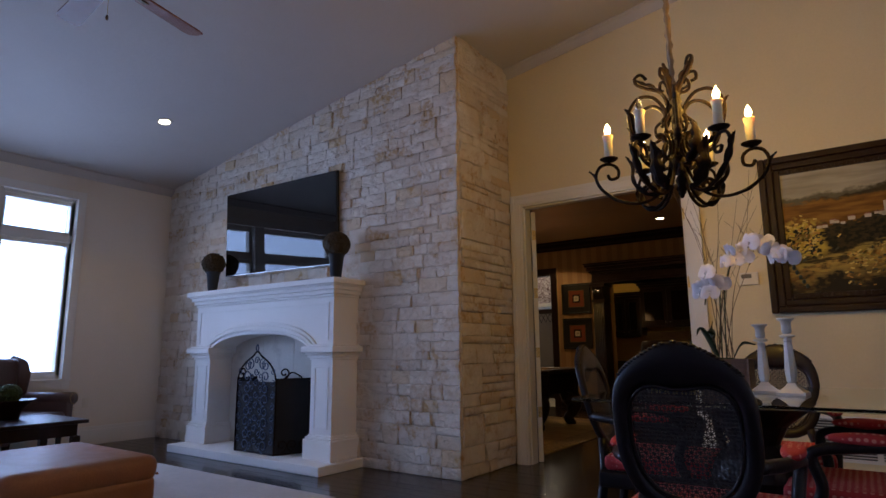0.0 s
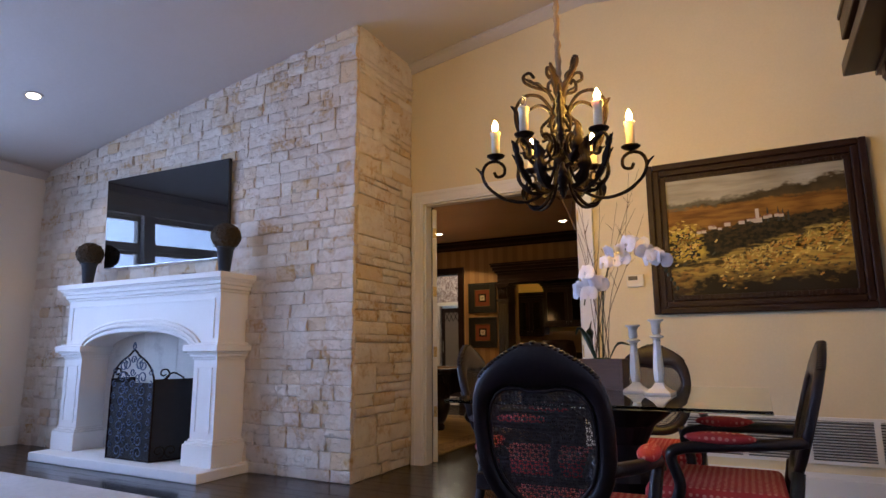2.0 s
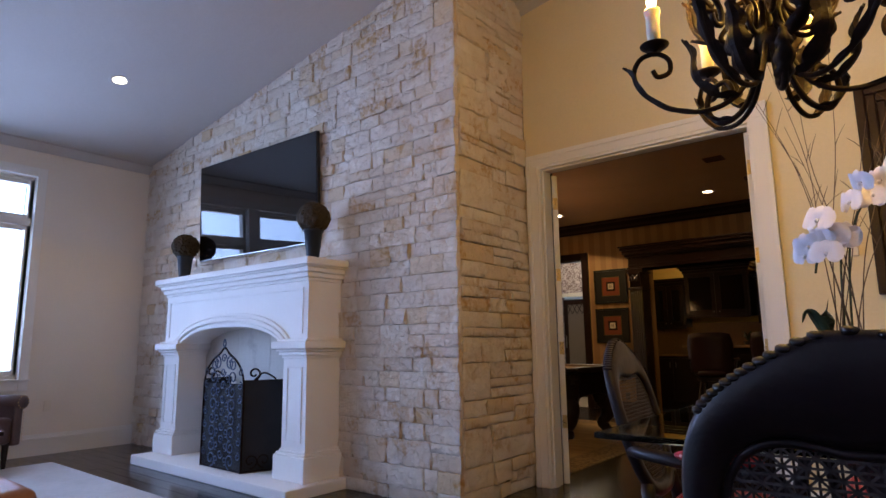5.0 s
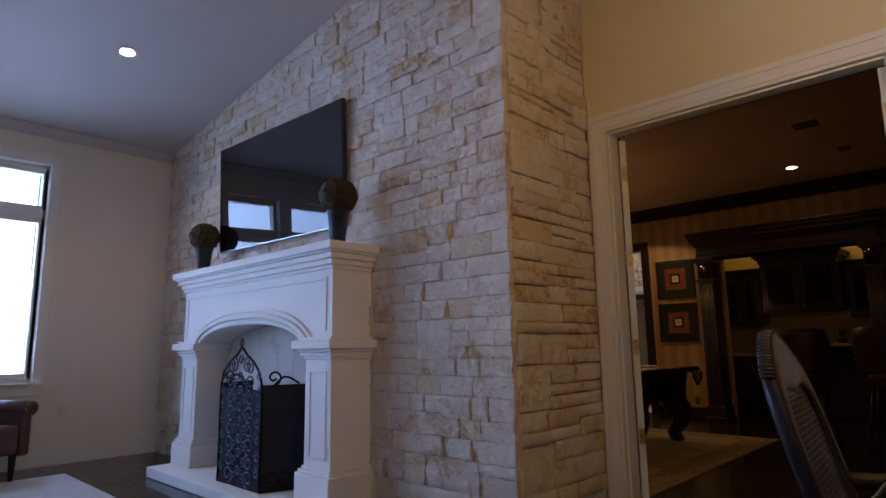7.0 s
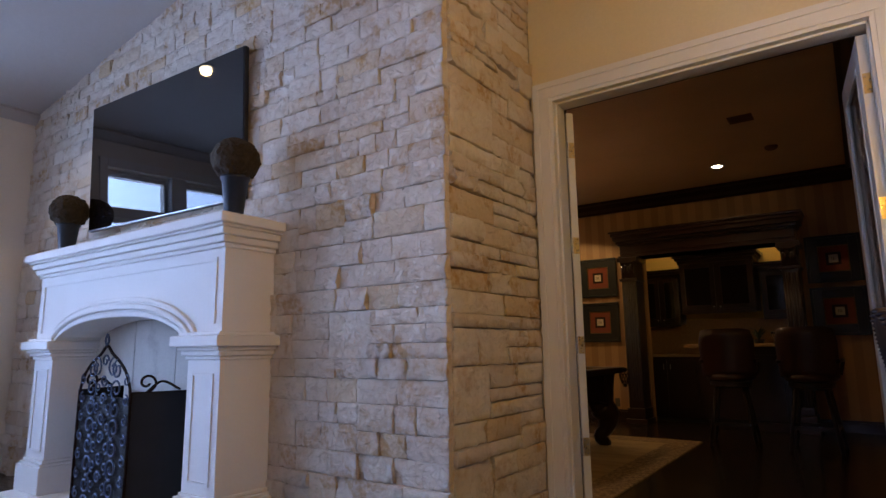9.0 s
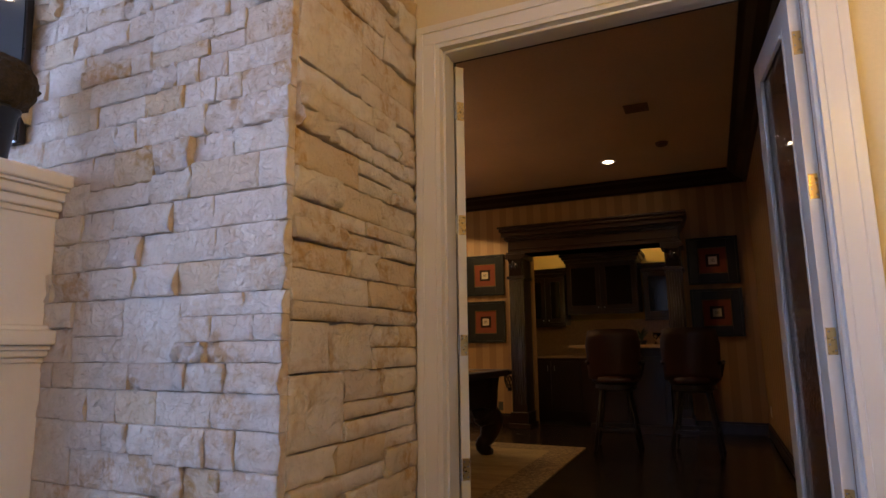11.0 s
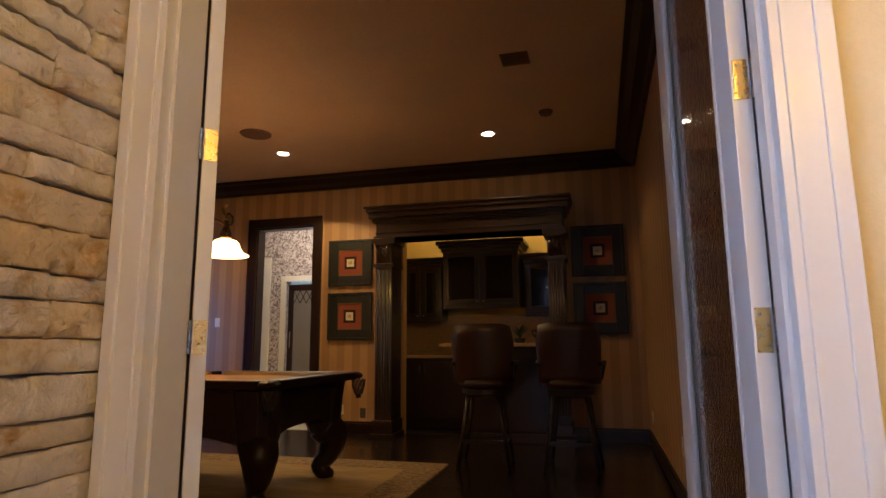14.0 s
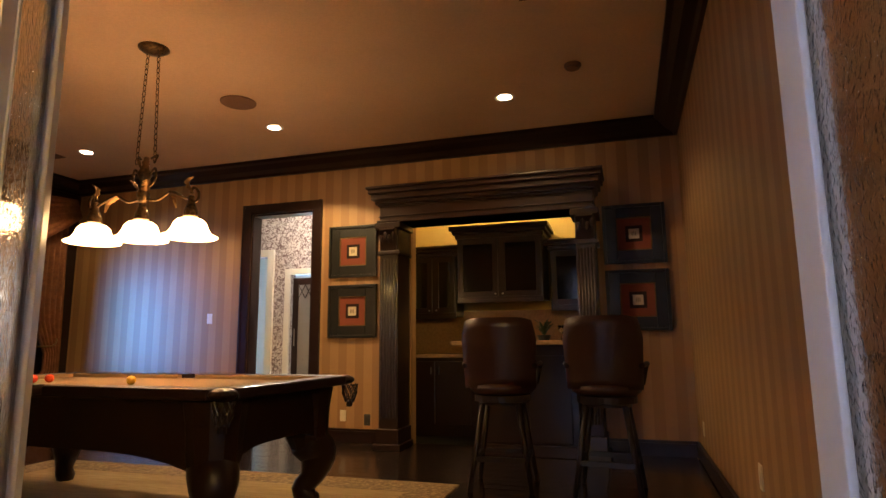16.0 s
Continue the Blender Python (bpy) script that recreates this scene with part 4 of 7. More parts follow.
def canvas_material():
    m = bpy.data.materials.new("painted_vineyard_canvas")
    m.use_nodes = True
    nt = m.node_tree
    p = nt.nodes["Principled BSDF"]
    p.inputs["Roughness"].default_value = 0.6
    p.inputs["Specular IOR Level"].default_value = 0.2
    tc = nt.nodes.new("ShaderNodeTexCoord")
    sep = nt.nodes.new("ShaderNodeSeparateXYZ")
    nt.links.new(tc.outputs["Object"], sep.inputs[0])

    def op(kind, *v):
        n = nt.nodes.new("ShaderNodeMath")
        n.operation = kind
        for i, x in enumerate(v):
            if hasattr(x, "is_linked"):
                nt.links.new(x, n.inputs[i])
            else:
                n.inputs[i].default_value = x
        return n.outputs[0]

    def nz(scale, stretch, detail=5):
        mp = nt.nodes.new("ShaderNodeMapping")
        mp.inputs["Scale"].default_value = stretch
        n = nt.nodes.new("ShaderNodeTexNoise")
        n.inputs["Scale"].default_value, n.inputs["Detail"].default_value = scale, detail
        nt.links.new(tc.outputs["Object"], mp.inputs[0])
        nt.links.new(mp.outputs[0], n.inputs["Vector"])
        return n.outputs["Fac"]

    px, pz = sep.outputs[0], sep.outputs[2]
    wob = op("SUBTRACT", nz(5, (1, 1, 2)), 0.5)
    dabs = op("SUBTRACT", nz(30, (1, 1, 1.4)), 0.5)

    def mix(fac, a, b):
        n = nt.nodes.new("ShaderNodeMix")
        n.data_type = "RGBA"
        for sock, v in ((n.inputs[0], fac), (n.inputs[6], a), (n.inputs[7], b)):
            if hasattr(v, "is_linked"):
                nt.links.new(v, sock)
            else:
                sock.default_value = (*v, 1)
        return n.outputs[2]

    def soft(v, width):
        n = nt.nodes.new("ShaderNodeMapRange")
        n.inputs["From Min"].default_value, n.inputs["From Max"].default_value = -width, width
        nt.links.new(v, n.inputs[0])
        return n.outputs[0]

    def below(z0, slope, rough=0.10, fine=0.05, width=0.012):
        """One where the canvas lies under a wavering line."""
        line = op("ADD", op("MULTIPLY", px, slope), z0)
        line = op("ADD", line, op("ADD", op("MULTIPLY", wob, rough), op("MULTIPLY", dabs, fine)))
        return soft(op("SUBTRACT", line, pz), width)

    c = mix(soft(op("SUBTRACT", nz(4, (0.5, 1, 4)), 0.5), 0.2), (0.24, 0.21, 0.14), (0.48, 0.43, 0.31))
    c = mix(below(0.30, 0.05, 0.15), c, (0.13, 0.115, 0.07))
    c = mix(below(0.29, 0.16, 0.22), c, mix(soft(wob, 0.12), (0.035, 0.026, 0.012), (0.075, 0.05, 0.02)))
    c = mix(below(0.235, 0.02, 0.10), c, mix(soft(op("SUBTRACT", nz(6, (0.6, 1, 4)), 0.52), 0.10), (0.30, 0.145, 0.022), (0.15, 0.060, 0.010)))
    c = mix(below(0.085, 0.10, 0.20, 0.10), c, mix(soft(dabs, 0.1), (0.012, 0.011, 0.006), (0.05, 0.032, 0.012)))
    rows = op("SUBTRACT", nz(26, (0.35, 1, 1.6), 3), 0.5)
    c = mix(below(-0.10, 0.26, 0.05, 0.03), c, mix(soft(op("ADD", rows, 0.02), 0.06), (0.06, 0.038, 0.010), (0.38, 0.26, 0.05)))
    c = mix(op("MULTIPLY", below(-0.17, 0.20, 0.08, 0.06), soft(op("ADD", dabs, op("MULTIPLY", wob, 0.7)), 0.20)), c, mix(soft(wob, 0.15), (0.40, 0.17, 0.02), (0.68, 0.46, 0.10)))
    c = mix(below(-0.33, 0.04, 0.40, 0.15, 0.06), c, (0.020, 0.013, 0.006))
    dx, dz = op("ADD", px, 0.50), op("ADD", pz, 0.06)
    ring = op("SUBTRACT", 0.15, op("SQRT", op("ADD", op("MULTIPLY", dx, dx), op("MULTIPLY", dz, dz))))
    bush = op("MULTIPLY", soft(op("ADD", ring, op("MULTIPLY", wob, 0.2)), 0.03), soft(dabs, 0.04))
    c = mix(bush, c, (0.56, 0.38, 0.05))
    nt.links.new(c, p.inputs["Base Color"])
    b = nt.nodes.new("ShaderNodeBump")
    b.inputs["Strength"].default_value, b.inputs["Distance"].default_value = 0.25, 0.005
    nt.links.new(nz(90, (1, 1, 1)), b.inputs["Height"])
    nt.links.new(b.outputs[0], p.inputs["Normal"])
    return m


canvas = part("canvas", boxes(((-PW + 0.14, -0.012, -PH + 0.14), (PW - 0.14, -0.002, PH - 0.14))), canvas_material(), pic, "golden valley with village and vineyard")
random.seed(4)
HOUSEPAINT, ROOFPAINT, TREEPAINT = mat("cream_paint_dabs", (0.58, 0.48, 0.38), 0.5), mat("russet_paint_dabs", (0.26, 0.10, 0.05), 0.5), mat("dark_green_dabs", (0.015, 0.018, 0.008), 0.5)
for k in range(16):
    x = -0.38 + 0.038 * k + random.uniform(-0.012, 0.012)
    if k in (6, 7):
        continue
    z, s = 0.035 + 0.004 * k + random.uniform(-0.015, 0.02), random.uniform(0.012, 0.024)
    bm = bmesh.new()
    if k == 11:
        s = 0.03
        box(bm, (x - 0.012, -0.0145, z), (x + 0.012, -0.012, z + 0.09))
    box(bm, (x - s, -0.014, z - s * 0.6), (x + s, -0.012, z + s * 0.6))
    part("painted_house", bm, HOUSEPAINT, canvas)
    part("painted_roof", prism([(x - s * 1.15, z + s * 0.6), (x + s * 1.15, z + s * 0.6), (x + s * 0.7, z + s), (x - s * 0.7, z + s)], "y", -0.0142, -0.012), ROOFPAINT, canvas)
for k, x in enumerate((0.10, 0.17, 0.20, 0.235, 0.05, -0.02)):
    hgt = 0.13 - 0.015 * k
    part("painted_cypress", prism([(x - 0.009, 0.06), (x + 0.009, 0.06), (x + 0.006, 0.06 + hgt * 0.6), (x, 0.06 + hgt), (x - 0.006, 0.06 + hgt * 0.6)], "y", -0.0135, -0.012), TREEPAINT, canvas)
# thick strokes of paint: golden bushes and vine rows
for label_, colour_, amount, seed_ in (("yellow leaf strokes", (0.80, 0.56, 0.12), 280, 31), ("amber leaf strokes", (0.58, 0.27, 0.03), 220, 32), ("dark green leaf strokes", (0.035, 0.032, 0.010), 110, 33)):
    rs = random.Random(seed_)
    bm = bmesh.new()
    for k in range(amount):
        if k % 4 == 0:
            u, v = rs.gauss(-0.50, 0.07), rs.gauss(-0.05 if seed_ != 33 else -0.13, 0.06)
        else:
            u = rs.uniform(-0.25, 0.60)
            v = -0.13 + 0.26 * u - abs(rs.gauss(0.03 if seed_ != 33 else 0.10, 0.09))
        if abs(u) > 0.60 or abs(v) > 0.45:
            continue
        sz, an = rs.uniform(0.006, 0.015), rs.uniform(-0.5, 1.2)
        c, s_ = math.cos(an) * sz, math.sin(an) * sz
        ring = [(-c + s_ * 0.5, -s_ - c * 0.5), (c + s_ * 0.4, s_ - c * 0.4), (c * 1.3, s_ * 1.3), (c - s_ * 0.5, s_ + c * 0.5), (-c - s_ * 0.4, -s_ + c * 0.4)]
        prism([(u + x, v + z) for x, z in ring], "y", -0.0132, -0.0121, bm)
    st_ = part("painted_foliage", bm, mat(label_.replace(" ", "_"), colour_, 0.5, vary=0.4, scale=30), canvas, label_)
    st_["kind"] = "stuff"


def plate(x, y, z, m, label, name="light_switch", facing=0, toggles=1, material=None):
    s = thing(name, pose(x, y, z, 0, 0, facing), label, "switch" if "switch" in name else "outlet")
    w = 0.035 + 0.023 * (toggles - 1)
    part("plate", boxes(((-w, -0.007, -0.058), (w, 0, 0.058)), bevel=0.003), material or m, s)
    for k in range(toggles):
        x0 = (k - (toggles - 1) / 2) * 0.046
        part("rocker", boxes(((x0 - 0.016, -0.011, -0.033), (x0 + 0.016, -0.006, 0.033)), bevel=0.002), m, s)


thermo = thing("thermostat", pose(-0.30, YD, 1.62), "almond plastic thermostat with a small dark display", "thermostat")
part("body", boxes(((-0.068, -0.028, -0.050), (0.068, 0, 0.050)), bevel=0.006), SWITCH, thermo)
part("display", boxes(((-0.052, -0.030, 0.004), (0.020, -0.027, 0.036))), GREYPLATE, thermo, "dark grey display")
part("buttons", boxes(((-0.045, -0.031, -0.030), (0.045, -0.027, -0.018)), bevel=0.001), SWITCH, thermo)
plate(-5.93, YF, 1.33, SWITCH, "almond light switch on striped wallpaper", toggles=1)
plate(-3.89, YF, 0.235, GREYPLATE, "dark bronze outlet plate on the wall", "wall_outlet")
plate(-4.17, YF, 0.27, SWITCH, "almond outlet plate on the wall", "wall_outlet")
plate(XB, 7.72, 0.40, SWITCH, "almond outlet plate on striped wallpaper", "wall_outlet", 90 + 180)
plate(XB, 9.97, 0.31, SWITCH, "almond outlet plate on striped wallpaper", "wall_outlet", 90 + 180)
plate(XW, 3.23, 0.50, SWITCH, "cream outlet plate on the wall", "wall_outlet", 90)

grille = thing("return_air_grille", pose(0.0, YD, 0.275), "white louvred return air grille above the baseboard", "vent")
for i in range(4):
    xa, xb = 0.405 * i, 0.405 * (i + 1)
    bm = boxes(((xa, -0.014, 0), (xa + 0.018, 0, 0.315)), ((xb - 0.018, -0.014, 0), (xb, 0, 0.315)), ((xa + 0.018, -0.014, 0), (xb - 0.018, 0, 0.022)), ((xa + 0.018, -0.014, 0.293), (xb - 0.018, 0, 0.315)))
    fr = part("frame", bm, TRIM, grille)
    part("backing", boxes(((xa + 0.018, -0.002, 0.022), (xb - 0.018, -0.0005, 0.293))), GREYPLATE, fr)
    sl = bmesh.new()
    box(sl, (-0.184, -0.0125, -0.0012), (0.184, 0.0005, 0.0012), m=pose(0, 0, 0, -38))
    me = None
    for k in range(14):
        if me is None:
            first = part("slat", sl, TRIM, fr)
            me = first.data
            o = first
        else:
            o = new("slat", me)
            o.parent = fr
        o.matrix_basis = pose((xa + xb) / 2, -0.0045, 0.034 + 0.019 * k)

# tall dark cabinet beside the picture wall
hutch = thing("tall_display_cabinet", pose(1.48, 2.9, -0.0), "dark mahogany display cabinet with a deep cornice", "cabinet")
part("body", boxes(((0.0, 0, 0.12), (0.46, 1.58, 2.80)), bevel=0.006), DARKWOOD, hutch)
part("plinth", boxes(((-0.03, -0.02, 0), (0.46, 1.60, 0.12)), bevel=0.008), DARKWOOD, hutch)
for z0, z1, p in ((2.80, 2.83, 0.03), (2.83, 2.865, 0.10), (2.865, 2.96, 0.275), (2.96, 3.02, 0.24), (3.02, 3.16, 0.29), (3.16, 3.2, 0.30)):
    bm = bmesh.new()
    box(bm, (-p, -min(p, 0.2), z0), (0.46, 1.58 + (0.13 if z0 < 3.0 else -0.1), z1), 0.012, seg=3)
    part("cornice_moulding", bm, DARKWOOD, hutch)
for yy in (0.06, 1.40):
    q = part("pilaster", boxes(((-0.025, yy, 0.12), (0.0, yy + 0.13, 2.80)), bevel=0.006), DARKWOOD, hutch)
    part("corbel", prism([(0, 2.80), (-0.10, 2.80), (-0.10, 2.74), (-0.05, 2.66), (-0.06, 2.60), (-0.025, 2.56), (0, 2.56)], "y", yy + 0.01, yy + 0.12), DARKWOOD, q)
for k in range(2):
    ya = 0.22 + 0.58 * k
    dd = part("door", boxes(((-0.018, ya, 0.9), (0.0, ya + 0.56, 2.7)), bevel=0.004), DARKWOOD, hutch)
    part("pane", boxes(((-0.021, ya + 0.08, 0.98), (-0.017, ya + 0.48, 2.62))), CABGLASS, dd)
    dd = part("door", boxes(((-0.018, ya, 0.16), (0.0, ya + 0.56, 0.86)), bevel=0.004), DARKWOOD, hutch)
    part("knob", blob((-0.03, ya + (0.52 if k == 0 else 0.04), 0.6), (0.014,) * 3, sub=2), BRASS, dd)

# ---- ceiling things ----


def downlight(x, y, z, tilt, lit, label, spot=None, group="recessed downlights"):
    d = thing("recessed_downlight", pose(x, y, z, 0, tilt, 0), label, "ceiling lamp", group)
    part("trim_ring", lathe([(0.062, -0.002), (0.085, -0.006), (0.092, -0.004), (0.092, 0.0), (0.062, 0.0)], seg=32), CEIL, d)
    if lit:
        part("lamp_face", lathe([(0.0, -0.005), (0.05, -0.004), (0.062, -0.001), (0.0, 0.0)], seg=24), CANGLOW, d)
        m = pose(x, y, z - 0.02) @ pose(0, 0, 0, 0, tilt, 0)
        lamp("downlight_lamp", "SPOT", m, spot, WARM, size=0.05, spot=130)
    return d


downlight(-5.59, 3.03, vault(-5.59), -8.1, True, "lit recessed downlight in the vaulted ceiling", LIVING_CAN_W)
for x, w in ((-4.45, CAN_W), (-2.14, CAN_W * 0.30), (-6.83, CAN_W * 0.32)):
    downlight(x, 9.39, 3.14, 0, True, "lit recessed downlight in the tan ceiling", w)
sp = thing("ceiling_speaker", pose(-4.40, 8.755, 3.14), "round flush ceiling loudspeaker painted tan", "speaker")
part("grille", lathe([(0.0, -0.010), (0.13, -0.008), (0.145, -0.004), (0.145, 0.0)], seg=40), BARFIX, sp)
part("rim", lathe([(0.13, -0.006), (0.15, -0.009), (0.155, 0.0), (0.13, 0.0)], seg=40), BARFIX, sp)
for x, y in ((-1.655, 7.868), (-7.3, 9.35)):
    v = thing("ceiling_vent", pose(x, y, 3.14), "small tan louvred ceiling vent", "vent", "ceiling vents")
    part("frame", boxes(((-0.16, -0.10, -0.008), (0.16, -0.08, 0)), ((-0.16, 0.08, -0.008), (0.16, 0.10, 0)), ((-0.16, -0.08, -0.008), (-0.14, 0.08, 0)), ((0.14, -0.08, -0.008), (0.16, 0.08, 0))), BARFIX, v)
    v.matrix_basis = pose(x, y, 3.14) @ Matrix.Diagonal((0.65, 0.95, 1, 1))
    part("backing", boxes(((-0.14, -0.08, -0.002), (0.14, 0.08, 0))), SUBFLOOR, v)
    for k in range(6):
        part("slat", boxes(((-0.14, -0.068 + 0.026 * k, -0.007), (0.14, -0.055 + 0.026 * k, -0.003))), BARFIX, v)
for x, y, z, mm, tl in ((-1.52, 8.955, 3.14, BARFIX, 0), (-1.46, 4.107, vault(-1.46), TRIM, -8.1)):
    s = thing("smoke_detector", pose(x, y, z, 0, tl, 0), "round plastic smoke detector on the ceiling", "smoke detector")
    part("body", lathe([(0.0, -0.035), (0.045, -0.035), (0.058, -0.022), (0.065, -0.012), (0.065, 0.0)], seg=32), mm, s)
    part("vent_ring", lathe([(0.05, -0.03), (0.054, -0.03), (0.054, -0.026), (0.05, -0.026)], seg=32), GREYPLATE, s)

# ceiling fan
fan = thing("ceiling_fan", pose(-2.89, 1.22, vault(-2.89)), "ceiling fan with cherry wood blades and dark motor", "ceiling fan")
part("canopy", lathe([(0.0, 0.02), (0.075, 0.02), (0.07, -0.05), (0.03, -0.08), (0.0, -0.08)]), BRONZE, fan)
part("downrod", lathe([(0.013, -0.08), (0.013, -0.62)], seg=12), BRONZE, fan)
part("motor", lathe([(0.0, -0.60), (0.06, -0.60), (0.11, -0.64), (0.125, -0.70), (0.115, -0.75), (0.06, -0.80), (0.05, -0.83), (0.0, -0.84)]), BRONZE, fan, soft=True)
for k in range(5):
    a = radians(31.5 + 72 * k)
    m = pose(0, 0, -0.755, 0, 0, math.degrees(a)) @ pose(0, 0, 0, 11)
    bm = bmesh.new()
    prism([(0.20, -0.052), (0.24, -0.062), (0.62, -0.072), (0.665, -0.06), (0.675, 0.0), (0.665, 0.06), (0.62, 0.072), (0.24, 0.062), (0.20, 0.052)], "z", -0.005, 0.005, bm)
    bmesh.ops.transform(bm, matrix=m, verts=bm.verts)
    bl = part("blade", bm, FANWOOD, fan)
    bm = boxes(((0.10, -0.02, -0.012), (0.27, 0.02, -0.005)), bevel=0.004)
    bmesh.ops.transform(bm, matrix=m, verts=bm.verts)
    part("blade_iron", bm, BRONZE, bl)
part("pull_chain", tube([(0.03, 0, -0.84), (0.035, 0, -1.0)], 0.0015, 5), BRASS, fan)
part("pull_knob", blob((0.035, 0, -1.015), (0.008, 0.008, 0.017), sub=2), BRONZE, fan)

# ---- chandelier ----
ch = thing("chandelier", pose(-0.245, 2.865, 2.055), "dark wrought iron scroll chandelier with ivory candle lamps", "chandelier")


def leaf(bm, path, width):
    """An acanthus blade laid along a path: a raised rib, lobed edges curling up and a turned tip."""
    p = smooth_path(path, 10)
    n = len(p)
    rows = []
    for i, c in enumerate(p):
        t = i / (n - 1)
        d = (p[min(i + 1, n - 1)] - p[max(i - 1, 0)]).normalized()
        out = Vector((c.x, c.y, 0))
        s = d.cross(out.normalized() if out.length > 1e-4 else Vector((1, 0, 0)))
        s = s.normalized() if s.length > 1e-5 else Vector((0, 1, 0))
        up = d.cross(s)
        w = width * (0.25 + 0.95 * math.sin(math.pi * min(1.0, t * 0.92 + 0.05)) ** 0.8) * (0.62 + 0.38 * abs(math.sin(t * math.pi * 4.5))) * (1.0 if t < 0.97 else 0.3)
        back_ = -d * (0.35 * w)
        rows.append([bm.verts.new(c - s * w + up * (0.45 * w) + back_), bm.verts.new(c - s * w * 0.5 + up * 0.001), bm.verts.new(c - up * 0.004), bm.verts.new(c + s * w * 0.5 + up * 0.001), bm.verts.new(c + s * w + up * (0.45 * w) + back_), bm.verts.new(c + up * 0.004)])
    for a, b in zip(rows, rows[1:]):
        for k in range(6):
            bm.faces.new((a[k], a[(k + 1) % 6], b[(k + 1) % 6], b[k]))


def radial(pts, ang):
    c, s = math.cos(ang), math.sin(ang)
    return [(r * c, r * s, z) for r, z in pts]


part("cord_cover", tube([(0.0025 * math.sin(k * 1.7), 0.0025 * math.cos(k * 2.3), 0.34 + k * (vault(-0.245) - 2.055 - 0.36) / 60) for k in range(61)], [0.015 + 0.004 * math.sin(k * 2.6) for k in range(61)], 9), ROPE, ch, "gathered brown silk cord cover", soft=True)
part("ceiling_canopy", lathe([(0.0, 1.98 + 0.24), (0.07, 1.98 + 0.24), (0.06, 1.98 + 0.18), (0.02, 1.98 + 0.16)]), IRON, ch)
part("stem", lathe([(0.0, -0.12), (0.018, -0.115), (0.03, -0.09), (0.03, -0.03), (0.018, 0.0), (0.010, 0.05), (0.010, 0.28), (0.022, 0.30), (0.022, 0.32), (0.008, 0.34), (0.0, 0.35)]), IRON, ch, soft=True)
for k in range(6):
    a = radians(16 + 60 * k)
    arm = part("arm", tube(smooth_path(radial([(0.03, 0.0), (0.045, -0.10), (0.10, -0.205), (0.19, -0.245), (0.29, -0.225), (0.375, -0.16), (0.405, -0.09), (0.385, -0.035), (0.335, -0.022), (0.295, -0.05), (0.295, -0.095), (0.33, -0.105), (0.345, -0.08)], a), 5), 0.0085, 7), IRON, ch, soft=True)
    cx, cy = 0.335 * math.cos(a), 0.335 * math.sin(a)
    part("drip_pan", lathe([(0.006, -0.03), (0.008, -0.012), (0.032, -0.006), (0.046, 0.004), (0.047, 0.008), (0.03, 0.004), (0.0, 0.003)], (cx, cy, 0), 20), IRON, arm, soft=True)
    part("candle_sleeve", lathe([(0.021, 0.004), (0.022, 0.11), (0.027, 0.125), (0.026, 0.135), (0.012, 0.137), (0.0, 0.136)], (cx, cy, 0), 16), WAX, arm, "ivory dripped candle sleeve", soft=True)
    lit = k != 4
    part("bulb", lathe([(0.008, 0.136), (0.014, 0.15), (0.0165, 0.163), (0.013, 0.178), (0.006, 0.192), (0.0, 0.203)], (cx, cy, 0), 12), BULB if lit else CLEAR, arm, "lit flame bulb" if lit else "unlit clear flame bulb", soft=True)
    if lit:
        lamp("candle_lamp", "POINT", pose(-0.245 + cx * 1.0, 2.865 + cy * 1.0, 2.055 + 0.235), CANDLE_W, AMBER, size=0.02)
    bm = bmesh.new()
    leaf(bm, radial([(0.22, -0.245), (0.31, -0.222), (0.385, -0.15), (0.415, -0.08), (0.44, -0.05)], a), 0.018)
    part("leaf", bm, IRON, arm)
    bm = bmesh.new()
    leaf(bm, radial([(0.10, -0.215), (0.17, -0.20), (0.225, -0.13), (0.225, -0.05), (0.25, 0.01)], a), 0.034)
    part("leaf", bm, IRON, arm)
    b = a + radians(30)
    if k % 2 == 0:
        bm = tube(smooth_path(radial([(0.03, -0.06), (0.05, -0.15), (0.10, -0.24), (0.17, -0.265), (0.215, -0.21), (0.20, -0.145), (0.15, -0.13), (0.13, -0.17), (0.155, -0.195)], b), 6), 0.0095, 8)
        sc_ = part("lower_scroll", bm, IRON, ch, soft=True)
        bm = bmesh.new()
        leaf(bm, radial([(0.13, -0.262), (0.20, -0.245), (0.245, -0.18), (0.235, -0.12)], b), 0.024)
        part("leaf", bm, IRON, sc_, soft=True)
